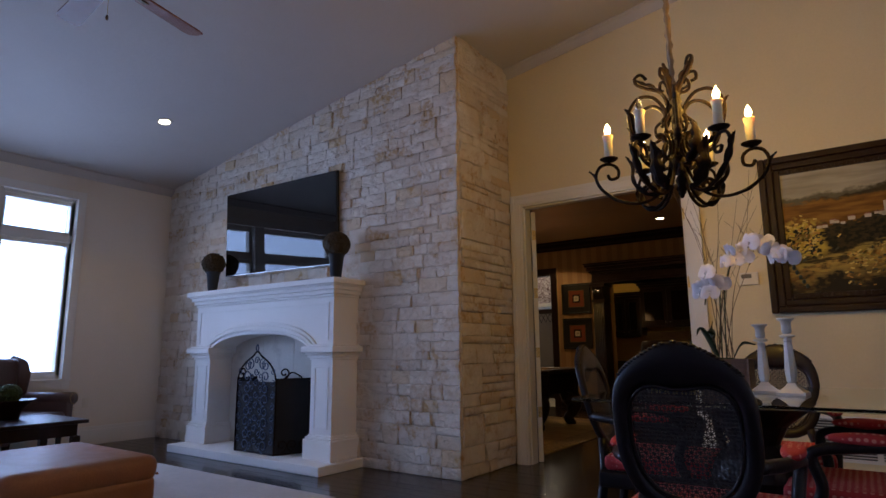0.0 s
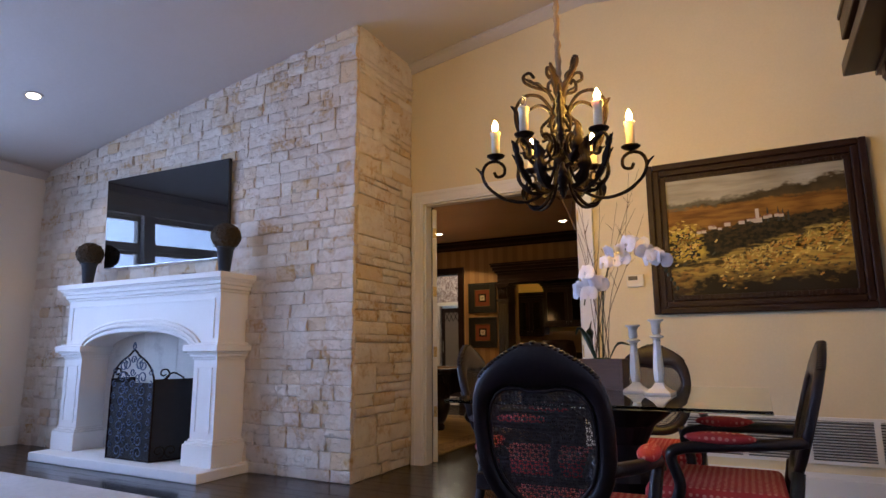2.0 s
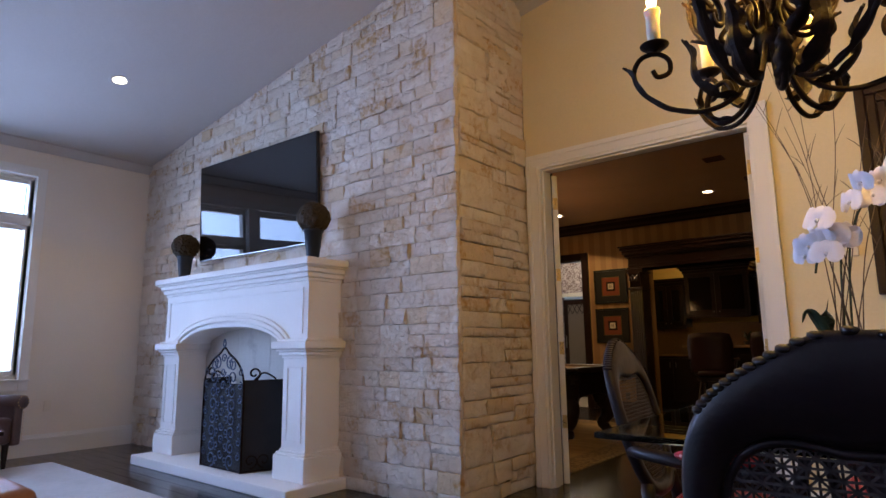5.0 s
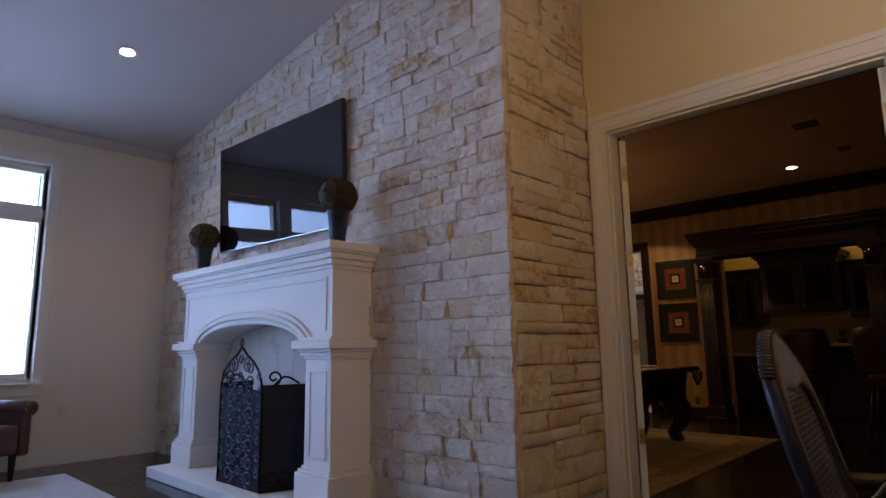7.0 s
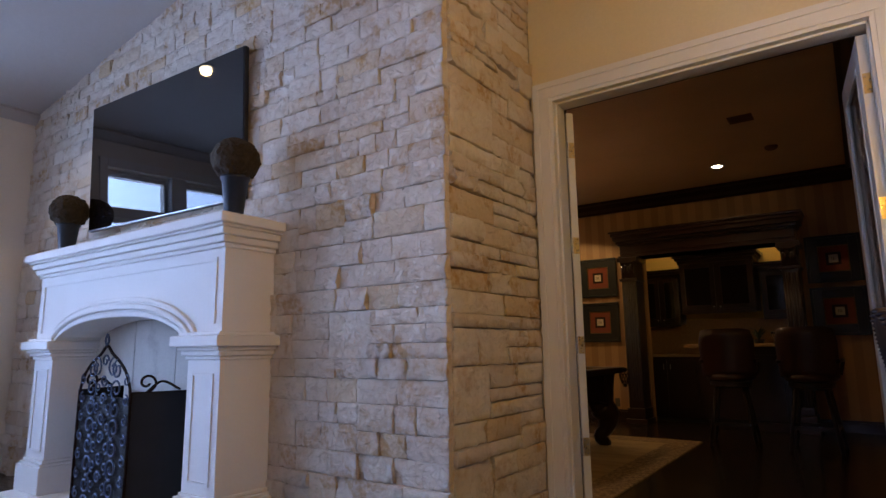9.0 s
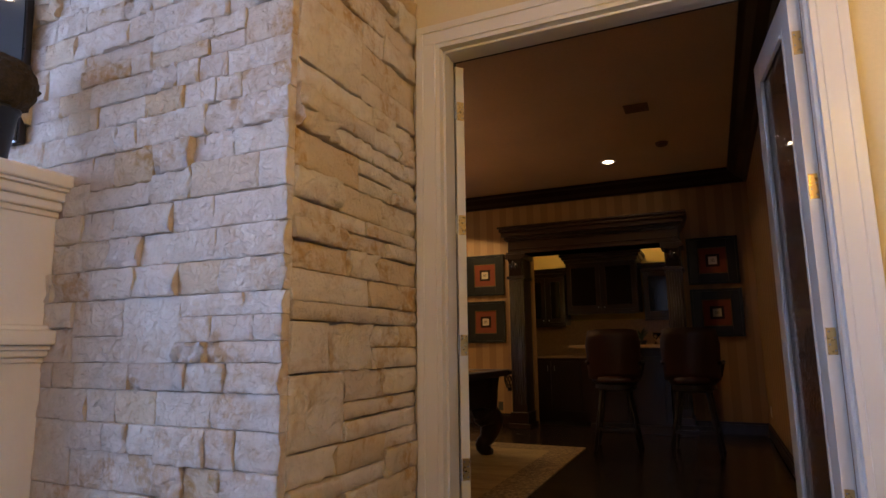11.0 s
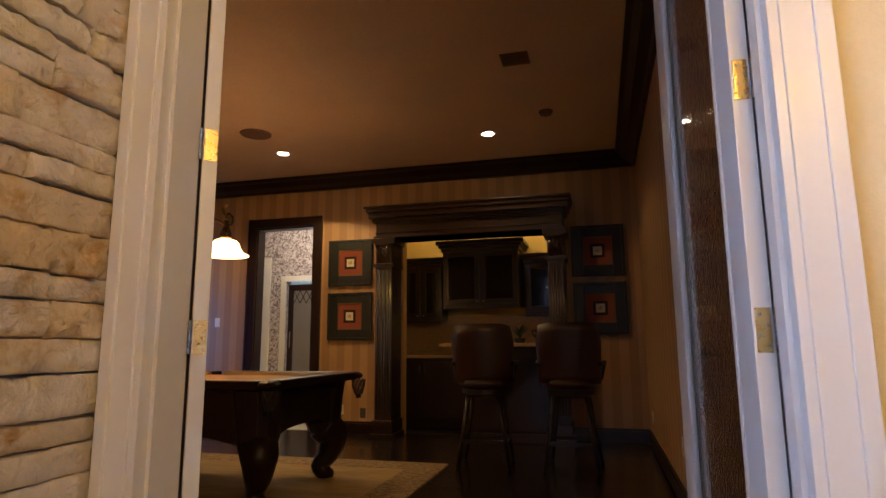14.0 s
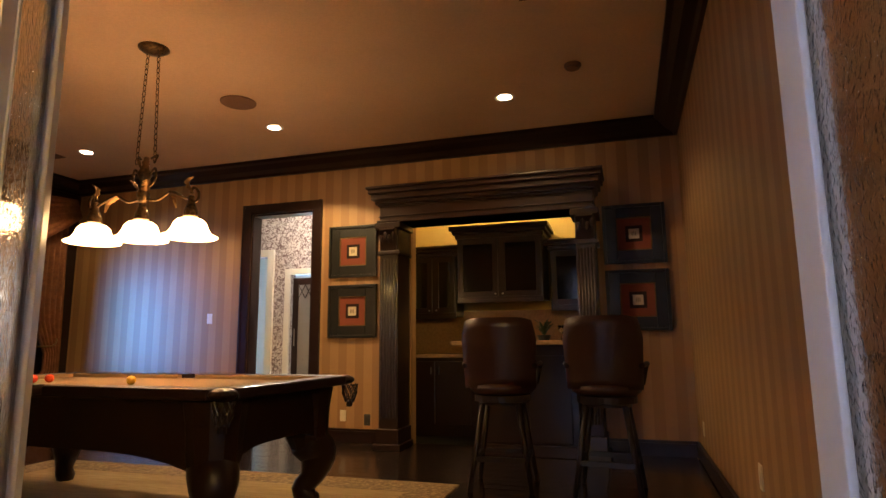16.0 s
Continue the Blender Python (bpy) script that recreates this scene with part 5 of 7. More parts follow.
for k in range(6):
    a = radians(46 + 60 * k)
    # tall C scroll from the crown to the hub, curled at both ends
    bm = tube(smooth_path(radial([(0.075, 0.155), (0.05, 0.185), (0.06, 0.235), (0.115, 0.285), (0.195, 0.275), (0.25, 0.195), (0.24, 0.095), (0.18, 0.02), (0.095, 0.0), (0.055, 0.045), (0.075, 0.09), (0.11, 0.085)], a), 6), 0.009, 8)
    sc_ = part("upper_scroll", bm, IRON, ch, soft=True)
    for pts, w in (([(0.19, 0.03), (0.235, 0.09), (0.245, 0.16), (0.275, 0.215)], 0.026), ([(0.13, 0.0), (0.19, 0.02), (0.255, 0.06)], 0.022)):
        bm = bmesh.new()
        leaf(bm, radial(pts, a), w)
        part("leaf", bm, IRON, sc_, soft=True)
    # inner S scroll down the stem
    bm = tube(smooth_path(radial([(0.03, 0.25), (0.05, 0.19), (0.095, 0.14), (0.085, 0.09), (0.045, 0.10), (0.03, 0.05), (0.045, -0.02), (0.10, -0.055), (0.135, -0.015), (0.11, 0.025)], a + radians(30)), 6), 0.0085, 8)
    sc_ = part("inner_scroll", bm, IRON, ch, soft=True)
    if k % 2:
        continue
    bm = bmesh.new()
    leaf(bm, radial([(0.04, -0.07), (0.11, -0.075), (0.17, -0.02), (0.175, 0.06), (0.14, 0.12)], a + radians(30)), 0.030)
    part("leaf", bm, IRON, sc_, soft=True)
part("hub", lathe([(0.0, -0.10), (0.03, -0.095), (0.045, -0.07), (0.045, -0.045), (0.03, -0.02), (0.0, -0.015)], seg=20), IRON, ch, soft=True)
for k in range(6):
    a = radians(16 + 60 * k)
    # crown of hooked leaves round the top
    ck = part("crown_hook", tube(smooth_path(radial([(0.02, 0.20), (0.03, 0.28), (0.065, 0.335), (0.13, 0.365), (0.175, 0.395), (0.18, 0.43), (0.15, 0.445), (0.125, 0.415)] if k % 2 else [(0.02, 0.20), (0.025, 0.29), (0.04, 0.36), (0.075, 0.415), (0.11, 0.42), (0.115, 0.385), (0.09, 0.37)], a), 5), 0.0085, 7), IRON, ch, soft=True)
    bm = bmesh.new()
    leaf(bm, radial([(0.03, 0.23), (0.05, 0.31), (0.10, 0.365), (0.15, 0.395), (0.19, 0.43)] if k % 2 else [(0.02, 0.26), (0.035, 0.34), (0.06, 0.41), (0.085, 0.46)], a), 0.019)
    part("leaf", bm, IRON, ck, soft=True)
# ---- dining table and chairs ----
TZ = 0.875
table = thing("dining_table", pose(-0.02, 2.88, 0), "square glass topped dining table on a dark carved pedestal", "table")
part("glass_top", boxes(((-0.60, -0.60, TZ - 0.015), (0.60, 0.62, TZ)), bevel=0.004), TABLEGLASS, table, "clear green-edged glass top")
part("pedestal", lathe([(0.0, 0.06), (0.28, 0.06), (0.28, 0.11), (0.22, 0.13), (0.13, 0.2), (0.11, 0.3), (0.15, 0.42), (0.19, 0.52), (0.16, 0.6), (0.10, 0.66), (0.14, 0.74), (0.24, 0.82), (0.30, 0.84), (0.30, TZ - 0.016), (0.0, TZ - 0.016)], seg=24), CHAIRWOOD, table, soft=False)
for k in range(4):
    a = radians(45 + 90 * k)
    part("foot", tube(smooth_path(radial([(0.1, 0.16), (0.22, 0.15), (0.34, 0.09), (0.40, 0.035)], a), 4), [0.06] * 4 + [0.05] * 4 + [0.04] * 5, 8), CHAIRWOOD, table, soft=True)


def dining_chair(m, group="chairs round the dining table"):
    """Oval cane back armchair; front towards +y."""
    c = thing("dining_armchair", m, "dark walnut oval cane back armchair with red dotted seat", "chair", group)
    H, SZ = 1.115, 0.50
    lean = radians(15)

    def back(u, v, off=0.0):
        """A point of the leaning back: u across, v up from the seat."""
        return Vector((u, -0.24 - math.sin(lean) * v + off, SZ + math.cos(lean) * v))
    cv, hu, hv = 0.335, 0.205, 0.242

    def oval(t, k=1.0):
        e = 0.86
        cu, su = math.cos(t), math.sin(t)
        return (k * hu * math.copysign(abs(cu) ** e, cu) * (1.0 - 0.06 * min(0, su)), cv + k * hv * math.copysign(abs(su) ** e, su))

    def outline(t, w, top, low, bump, wide):
        """Squared shoulders, a hump (or a dip) at the top, a narrower foot."""
        cu, su = math.cos(t), math.sin(t)
        e = 0.66
        u = w * math.copysign(abs(cu) ** e, cu) * (1.0 - 0.16 * max(0, -su) ** 1.5)
        v = (top if su > 0 else low) * math.copysign(abs(su) ** e, su)
        if su > 0:
            v += bump * math.exp(-(u / wide) ** 2) * su ** 0.3
        return u, cv + v
    n_ = 72
    bm = bmesh.new()
    rings = []
    for f, dep in ((0.0, 0.009), (0.12, 0.018), (0.5, 0.021), (0.86, 0.016), (1.0, 0.006), (1.0, -0.006), (0.86, -0.014), (0.5, -0.017), (0.12, -0.014), (0.0, -0.007)):
        row = []
        for i in range(n_):
            t = 2 * math.pi * (i + 0.5) / n_
            o, q = outline(t, 0.213, 0.238, 0.27, 0.050, 0.10), outline(t, 0.166, 0.165, 0.222, -0.026, 0.075)
            row.append(bm.verts.new(back(o[0] + (q[0] - o[0]) * f, o[1] + (q[1] - o[1]) * f, -dep)))
        rings.append(row)
    for ra, rb in zip(rings, rings[1:] + rings[:1]):
        for i in range(n_):
            bm.faces.new((ra[i], ra[(i + 1) % n_], rb[(i + 1) % n_], rb[i]))
    bmesh.ops.recalc_face_normals(bm, faces=bm.faces)
    fr = part("back_frame", bm, CHAIRWOOD, c, soft=True)
    inner = [back(*outline(2 * math.pi * (i + 0.5) / n_, 0.160, 0.159, 0.216, -0.026, 0.075), off=-0.004) for i in range(n_)]
    part("inner_bead", tube(inner, 0.006, 6, closed=True), CHAIRWOOD, fr, soft=True)
    bm = bmesh.new()
    for i in range(29):
        t = math.pi * (0.5 + 0.019 * (i - 14))
        u, v = outline(t, 0.213, 0.238, 0.27, 0.050, 0.10)
        blob(back(u, v - 0.0045, -0.002), (0.0105, 0.018, 0.0065), 0.2, 2, bm)
    part("carved_crest", bm, CHAIRWOOD, fr, "beaded carved crest", soft=True)
    # woven cane: strands across the oval in four directions
    bm = bmesh.new()

    def strand(a, b, off):
        d = b - a
        if d.length < 0.02:
            return
        s = d.cross(Vector((0, -1, 0.2))).normalized() * 0.0017
        o = Vector((0, off, 0))
        bm.faces.new([bm.verts.new(q) for q in (a - s + o, a + s + o, b + s + o, b - s + o)])
    poly = [outline(2 * math.pi * (i + 0.5) / 60, 0.168, 0.168, 0.225, -0.026, 0.075) for i in range(60)]
    for ang, gap, off in ((0, 0.0125, 0.0), (90, 0.0125, 0.0008), (45, 0.0177, 0.0016), (135, 0.0177, -0.0008)):
        d, n = Vector((math.cos(radians(ang)), math.sin(radians(ang)))), Vector((-math.sin(radians(ang)), math.cos(radians(ang))))
        for k in range(-24, 25):
            o = k * gap
            hits = []
            for i in range(60):
                p, q = Vector(poly[i]) - Vector((0, cv)), Vector(poly[(i + 1) % 60]) - Vector((0, cv))
                a, b = p.dot(n) - o, q.dot(n) - o
                if a * b < 0:
                    hits.append((p + (q - p) * (a / (a - b))).dot(d))
            if len(hits) >= 2:
                e0, e1 = [d * h + n * o + Vector((0, cv)) for h in (min(hits), max(hits))]
                strand(back(e0.x, e0.y), back(e1.x, e1.y), off)
    part("cane_panel", bm, CANE, fr, "dark woven cane panel")
    # seat
    bm = bmesh.new()
    box(bm, (-0.275, -0.26, SZ - 0.10), (0.275, 0.27, SZ - 0.02), 0.02, seg=3)
    part("seat_rail", bm, CHAIRWOOD, c)
    bm = bmesh.new()
    box(bm, (-0.26, -0.235, SZ - 0.02), (0.26, 0.265, SZ + 0.055), 0.035, seg=4)
    part("seat", bm, REDCLOTH, c, "red dotted upholstered seat", soft=True)
    for s in (-1, 1):
        part("front_leg", tube(smooth_path([(s * 0.26, 0.24, SZ - 0.09), (s * 0.285, 0.265, SZ - 0.18), (s * 0.27, 0.25, 0.2), (s * 0.25, 0.235, 0.06), (s * 0.265, 0.26, 0.0)], 4), [0.036, 0.036, 0.037, 0.036, 0.034, 0.031, 0.029, 0.027, 0.024, 0.022, 0.02, 0.018, 0.018, 0.02, 0.024, 0.026, 0.026], 8), CHAIRWOOD, c, soft=True)
        part("rear_leg", tube(smooth_path([tuple(back(s * 0.14, 0.12)), (s * 0.20, -0.25, SZ - 0.06), (s * 0.225, -0.28, 0.25), (s * 0.235, -0.33, 0.0)], 4), 0.024, 8), CHAIRWOOD, c, soft=True)
        arm = part("arm", tube(smooth_path([tuple(back(s * 0.19, 0.24)), (s * 0.255, -0.16, SZ + 0.225), (s * 0.28, 0.0, SZ + 0.215), (s * 0.285, 0.12, SZ + 0.20), (s * 0.28, 0.155, SZ + 0.165), (s * 0.265, 0.13, SZ + 0.06), (s * 0.255, 0.17, SZ - 0.05)], 5), 0.022, 8), CHAIRWOOD, c, soft=True)
        part("arm_pad", blob((s * 0.272, -0.02, SZ + 0.245), (0.038, 0.125, 0.024), 0, 3), REDCLOTH, arm, "red arm pad", soft=True)
    return c


first_chair = dining_chair(pose(-0.06, 2.13, 0, 0, 0, 4))
copy_thing(first_chair, pose(0.372, 2.83, 0, 0, 0, 91))
copy_thing(first_chair, pose(-0.49, 3.10, 0, 0, 0, -86))
copy_thing(first_chair, pose(-0.02, 3.62, 0, 0, 0, 183))

# ---- on the table ----
for x, y, s, r in ((0.03, 2.98, 0.94, 8), (0.15, 2.88, 1.0, -5)):
    c = thing("candlestick", pose(x, y, TZ, 0, 0, r) @ Matrix.Diagonal((0.86, 0.86, s, 1)), "tall ivory crackled square based candlestick", "candlestick", "candlesticks on the table")
    part("base", lathe([(0.066, 0.0), (0.066, 0.010), (0.055, 0.016), (0.03, 0.034), (0.018, 0.05)], square=True), CERAMIC, c)
    part("shaft", lathe([(0.018, 0.05), (0.024, 0.06), (0.028, 0.10), (0.021, 0.20), (0.017, 0.225), (0.021, 0.232), (0.014, 0.245)], seg=8), CERAMIC, c)
    part("collar", lathe([(0.014, 0.243), (0.036, 0.25), (0.036, 0.256), (0.015, 0.262)], seg=20), CERAMIC, c, soft=True)
    part("cup", lathe([(0.015, 0.26), (0.024, 0.275), (0.022, 0.30), (0.026, 0.318), (0.040, 0.325), (0.040, 0.332), (0.014, 0.332), (0.014, 0.31), (0.0, 0.31)], seg=20), CERAMIC, c, soft=True)

random.seed(11)
orchid = thing("potted_orchid", pose(-0.15, 3.12, TZ), "white moth orchid with twigs in a brown wooden planter", "potted orchid")
part("planter", boxes(((-0.11, -0.08, 0), (0.11, 0.08, 0.012)), ((-0.11, -0.08, 0.012), (-0.095, 0.08, 0.15)), ((0.095, -0.08, 0.012), (0.11, 0.08, 0.15)), ((-0.095, -0.08, 0.012), (0.095, -0.065, 0.15)), ((-0.095, 0.065, 0.012), (0.095, 0.08, 0.15)), bevel=0.003), BOXWOOD, orchid)
part("moss_bed", blob((0, 0, 0.115), (0.095, 0.065, 0.04), 0.2, 3), GREENMOSS, orchid)


def strap_leaf(pts, w):
    bm = bmesh.new()
    p = smooth_path(pts, 5)
    n = len(p)
    rows = []
    for i, c in enumerate(p):
        d = (p[min(i + 1, n - 1)] - p[max(i - 1, 0)]).normalized()
        s = d.cross(Vector((0, 0, 1)))
        s = s.normalized() if s.length > 1e-4 else Vector((1, 0, 0))
        ww = w * math.sin(math.pi * (0.12 + 0.86 * i / (n - 1))) ** 0.7
        rows.append([bm.verts.new(c - s * ww + Vector((0, 0, ww * 0.3))), bm.verts.new(c), bm.verts.new(c + s * ww + Vector((0, 0, ww * 0.3))), bm.verts.new(c - Vector((0, 0, 0.004)))])
    for a, b in zip(rows, rows[1:]):
        for k in range(4):
            bm.faces.new((a[k], a[(k + 1) % 4], b[(k + 1) % 4], b[k]))
    return bm


for pts in ([(-0.03, 0, 0.13), (-0.07, -0.03, 0.24), (-0.10, -0.05, 0.30), (-0.12, -0.05, 0.27)], [(-0.04, 0.01, 0.13), (-0.06, 0.0, 0.26), (-0.05, 0.0, 0.34)], [(0.02, 0.02, 0.13), (0.07, 0.03, 0.22), (0.13, 0.04, 0.22)]):
    part("strap_leaf", strap_leaf(pts, 0.035), LEAFG, orchid, soft=True)


def flower_mesh():
    bm = bmesh.new()
    for a, r, w in ((90, 0.052, 0.021), (215, 0.050, 0.020), (325, 0.050, 0.020), (12, 0.058, 0.040), (168, 0.058, 0.040)):
        c, s = math.cos(radians(a)), math.sin(radians(a))
        prof = [(0.003, 0.003, 0), (r * 0.22, w * 0.62, 0.004), (r * 0.5, w, 0.007), (r * 0.78, w * 0.86, 0.004), (r * 0.95, w * 0.45, -0.003), (r, 0.002, -0.006)]
        rows = [[bm.verts.new((c * u - s * v, -dz + 0.0, s * u + c * v)) for v in (-ww, -ww * 0.5, 0, ww * 0.5, ww)] for u, ww, dz in prof]
        for p, q in zip(rows, rows[1:]):
            for k in range(4):
                bm.faces.new((p[k], p[k + 1], q[k + 1], q[k]))
    blob((0, -0.010, -0.004), (0.007, 0.009, 0.009), 0.2, 1, bm)
    for f in bm.faces:
        f.smooth = True
    me = bpy.data.meshes.new("blossom")
    bm.to_mesh(me)
    bm.free()
    me.materials.append(PETAL)
    return me


blossom = flower_mesh()
stems = [[(0.0, 0, 0.13), (0.01, 0, 0.36), (0.03, -0.02, 0.52), (0.08, -0.05, 0.63), (0.18, -0.07, 0.70), (0.29, -0.08, 0.66), (0.35, -0.08, 0.57)], [(-0.02, 0, 0.13), (-0.01, 0, 0.38), (0.0, -0.03, 0.54), (-0.04, -0.05, 0.55), (-0.07, -0.05, 0.42)]]
for k, pts in enumerate(stems):
    p = smooth_path(pts, 10)
    st = part("flower_stem", tube(p, 0.0035, 6), STEM, orchid)
    n = len(p)
    count = 13 if k == 0 else 9
    for j in range(count):
        i = int(n * (0.47 + 0.47 * j / count))
        o = new("blossom", blossom)
        o.parent = st
        side = 1 if j % 2 else -1
        c = p[min(i, n - 1)] + Vector((side * random.uniform(0.012, 0.034), random.uniform(-0.05, -0.012), random.uniform(-0.045, 0.02)))
        o.matrix_basis = Matrix.Translation(c) @ pose(0, 0, 0, random.uniform(-24, 30), random.uniform(-22, 22), side * random.uniform(4, 52) - 14) @ Matrix.Scale(random.uniform(0.74, 0.96), 4)
        part("pedicel", tube([p[min(i, n - 1)], c + Vector((0, 0.006, 0))], 0.0016, 5), STEM, st)
    if k == 0:
        for j in range(5):
            q = p[-1] + Vector((0.012 * j - 0.01, -0.006 * (j % 2), -0.022 * j))
            part("bud", blob(q, (0.008, 0.008, 0.011), 0, 2), STEM, st, "small green bud", soft=True)
for k in range(11):
    x0, side = random.uniform(-0.05, 0.05), -1 if k % 2 else 1
    reach, top = random.uniform(0.03, 0.30), random.uniform(0.72, 1.12)
    pts = [(x0, random.uniform(-0.03, 0.03), 0.12), (x0 + side * reach * 0.22, random.uniform(-0.02, 0.02), 0.12 + top * 0.35), (x0 + side * reach * 0.55 + random.uniform(-0.03, 0.03), random.uniform(-0.05, 0.05), 0.12 + top * 0.65), (x0 + side * reach, random.uniform(-0.06, 0.06), 0.12 + top)]
    p = smooth_path(pts, 6)
    tw = part("twig", tube(p, [0.0021 - 0.0014 * i / len(p) for i in range(len(p))], 5), TWIG, orchid)
    for i in (9, 12, 15):
        d = Vector((random.choice((-1, 1)) * random.uniform(0.015, 0.05), random.uniform(-0.02, 0.02), random.uniform(0.03, 0.10)))
        part("sprig", tube([p[i], p[i] + d * 0.5 + Vector((0, 0, 0.004)), p[i] + d], [0.0012, 0.0010, 0.0006], 4), TWIG, tw)

# ---- seating side of the living room ----
rug = thing("area_rug", pose(-4.75, 1.1, 0), "pale grey cream wool area rug on the dark floor", "rug")
part("rug_body", boxes(((-1.95, -2.6, 0), (1.85, 2.02, 0.014)), bevel=0.006), RUGMAT, rug)
ott = thing("leather_ottoman", pose(-3.85, 1.55, 0.014), "square tan leather ottoman with rounded cushions", "ottoman")
bm = bmesh.new()
box(bm, (-0.55, -0.45, 0.27), (0.55, 0.42, 0.43), 0.078, seg=6)
part("cushion", bm, TANLEATHER, ott, soft=True)
bm = bmesh.new()
box(bm, (-0.54, -0.44, 0.10), (0.54, 0.41, 0.30), 0.05, seg=4)
part("base", bm, TANLEATHER, ott, soft=True)
part("piping", tube([(-0.5, 0.43, 0.305), (0.5, 0.43, 0.305)], 0.008), TANLEATHER, ott)
for x in (-0.46, 0.46):
    for y in (-0.36, 0.34):
        part("foot", lathe([(0.03, 0.0), (0.045, 0.05), (0.04, 0.1)], (x, y, 0), 16), CHAIRWOOD, ott)


def wing_chair(m, leather, label):
    w = thing("wing_armchair", m, label, "armchair")
    bm = bmesh.new()
    box(bm, (-0.34, -0.30, 0.22), (0.34, 0.36, 0.46), 0.05, seg=4)
    part("seat", bm, leather, w, soft=True)
    bm = bmesh.new()
    box(bm, (-0.33, -0.40, 0.40), (0.33, -0.24, 1.02), 0.06, seg=4)
    part("backrest", bm, leather, w, soft=True)
    for s in (-1, 1):
        bm = bmesh.new()
        prism([(-0.40, 0.40), (-0.18, 0.60), (-0.14, 0.85), (-0.20, 1.0), (-0.40, 1.06)], "x", s * 0.33, s * 0.39, bm)
        bmesh.ops.bevel(bm, geom=list(bm.edges), offset=0.02, segments=2, affect="EDGES")
        part("wing", bm, leather, w, soft=True)
        bm = bmesh.new()
        box(bm, (s * 0.345, -0.32, 0.2), (s * 0.43, 0.36, 0.58), 0.02)
        tube([(s * 0.40, -0.30, 0.59), (s * 0.40, 0.38, 0.59)], 0.065, 14, bm)
        arm = part("arm", bm, leather, w, soft=True)
        bm = bmesh.new()
        for i in range(12):
            a = 2 * math.pi * i / 12
            blob((s * 0.40 + 0.055 * math.cos(a), 0.383, 0.59 + 0.055 * math.sin(a)), (0.006, 0.004, 0.006), 0, 1, bm)
        for i in range(10):
            blob((s * 0.435, 0.36, 0.24 + 0.028 * i), (0.004, 0.006, 0.006), 0, 1, bm)
        part("nail_heads", bm, BRASS, arm)
        for y in (-0.3, 0.3):
            part("leg", lathe([(0.018, 0.0), (0.03, 0.2), (0.032, 0.24)], (s * 0.33, y, 0), 12), CHAIRWOOD, w)
    return w


wing_chair(pose(-6.78, 2.28, 0.014, 0, 0, -62), GREYLEATHER, "brown leather wing armchair with brass nails by the window")
a2 = wing_chair(pose(-4.55, 0.95, 0.014, 0, 0, -20), TANLEATHER, "tan leather armchair beside the ottoman")
st = thing("side_table", pose(-5.25, 1.88, 0.014), "dark glossy square side table", "side table")
part("top", boxes(((-0.42, -0.36, 0.50), (0.36, 0.34, 0.53)), bevel=0.006), DARKWOOD, st)
part("apron", boxes(((-0.34, -0.30, 0.40), (0.30, 0.28, 0.50))), DARKWOOD, st)
for x in (-0.33, 0.29):
    for y in (-0.29, 0.27):
        part("leg", boxes(((x - 0.03, y - 0.03, 0), (x + 0.03, y + 0.03, 0.40)), bevel=0.005), DARKWOOD, st)
bw = thing("wooden_bowl", pose(-5.50, 1.83, 0.544), "shallow dark bowl on the side table", "bowl")
part("bowl", lathe([(0.0, 0.0), (0.09, 0.0), (0.10, 0.06), (0.13, 0.10), (0.20, 0.15), (0.205, 0.155), (0.19, 0.155), (0.10, 0.12), (0.0, 0.115)]), DARKWOOD, bw, soft=True)
mb = thing("moss_ball", pose(-5.50, 1.83, 0.66), "round green moss ball resting in the bowl", "moss ball")
part("ball", blob((0, 0, 0.085), (0.095, 0.095, 0.085), 0.1, 4, freq=14), GREENMOSS, mb)
fin = thing("carved_finial_stand", pose(-6.72, 1.78, 0.014), "dark carved pinecone finial on a slim stand", "finial")
part("pole", lathe([(0.11, 0.0), (0.11, 0.02), (0.02, 0.05), (0.014, 0.4), (0.012, 1.0), (0.02, 1.02)], seg=16), CHAIRWOOD, fin)
part("pinecone", lathe([(0.012, 1.02), (0.04, 1.05), (0.045, 1.09), (0.03, 1.15), (0.0, 1.2)], seg=14), CHAIRWOOD, fin)

# ---- games room: pool table ----
pool = thing("pool_table", pose(-4.36, 7.74, 0.012, 0, 0, -2), "dark mahogany pool table with tan felt and leather pockets", "pool table")
PL, PWD, PZ = 1.29, 0.66, 0.80
part("slate_bed", boxes(((-PL + 0.12, -PWD + 0.12, PZ - 0.08), (PL - 0.12, PWD - 0.12, PZ - 0.03))), FELT, pool, "tan felt playing bed")
for a, b in (((-PL + 0.10, -PWD, PZ - 0.06), (-0.06, -PWD + 0.12, PZ)), ((0.06, -PWD, PZ - 0.06), (PL - 0.10, -PWD + 0.12, PZ)), ((-PL + 0.10, PWD - 0.12, PZ - 0.06), (-0.06, PWD, PZ)), ((0.06, PWD - 0.12, PZ - 0.06), (PL - 0.10, PWD, PZ)), ((-PL, -PWD + 0.10, PZ - 0.06), (-PL + 0.12, PWD - 0.10, PZ)), ((PL - 0.12, -PWD + 0.10, PZ - 0.06), (PL, PWD - 0.10, PZ))):
    r = part("rail", boxes((a, b), bevel=0.015), DARKWOOD, pool)
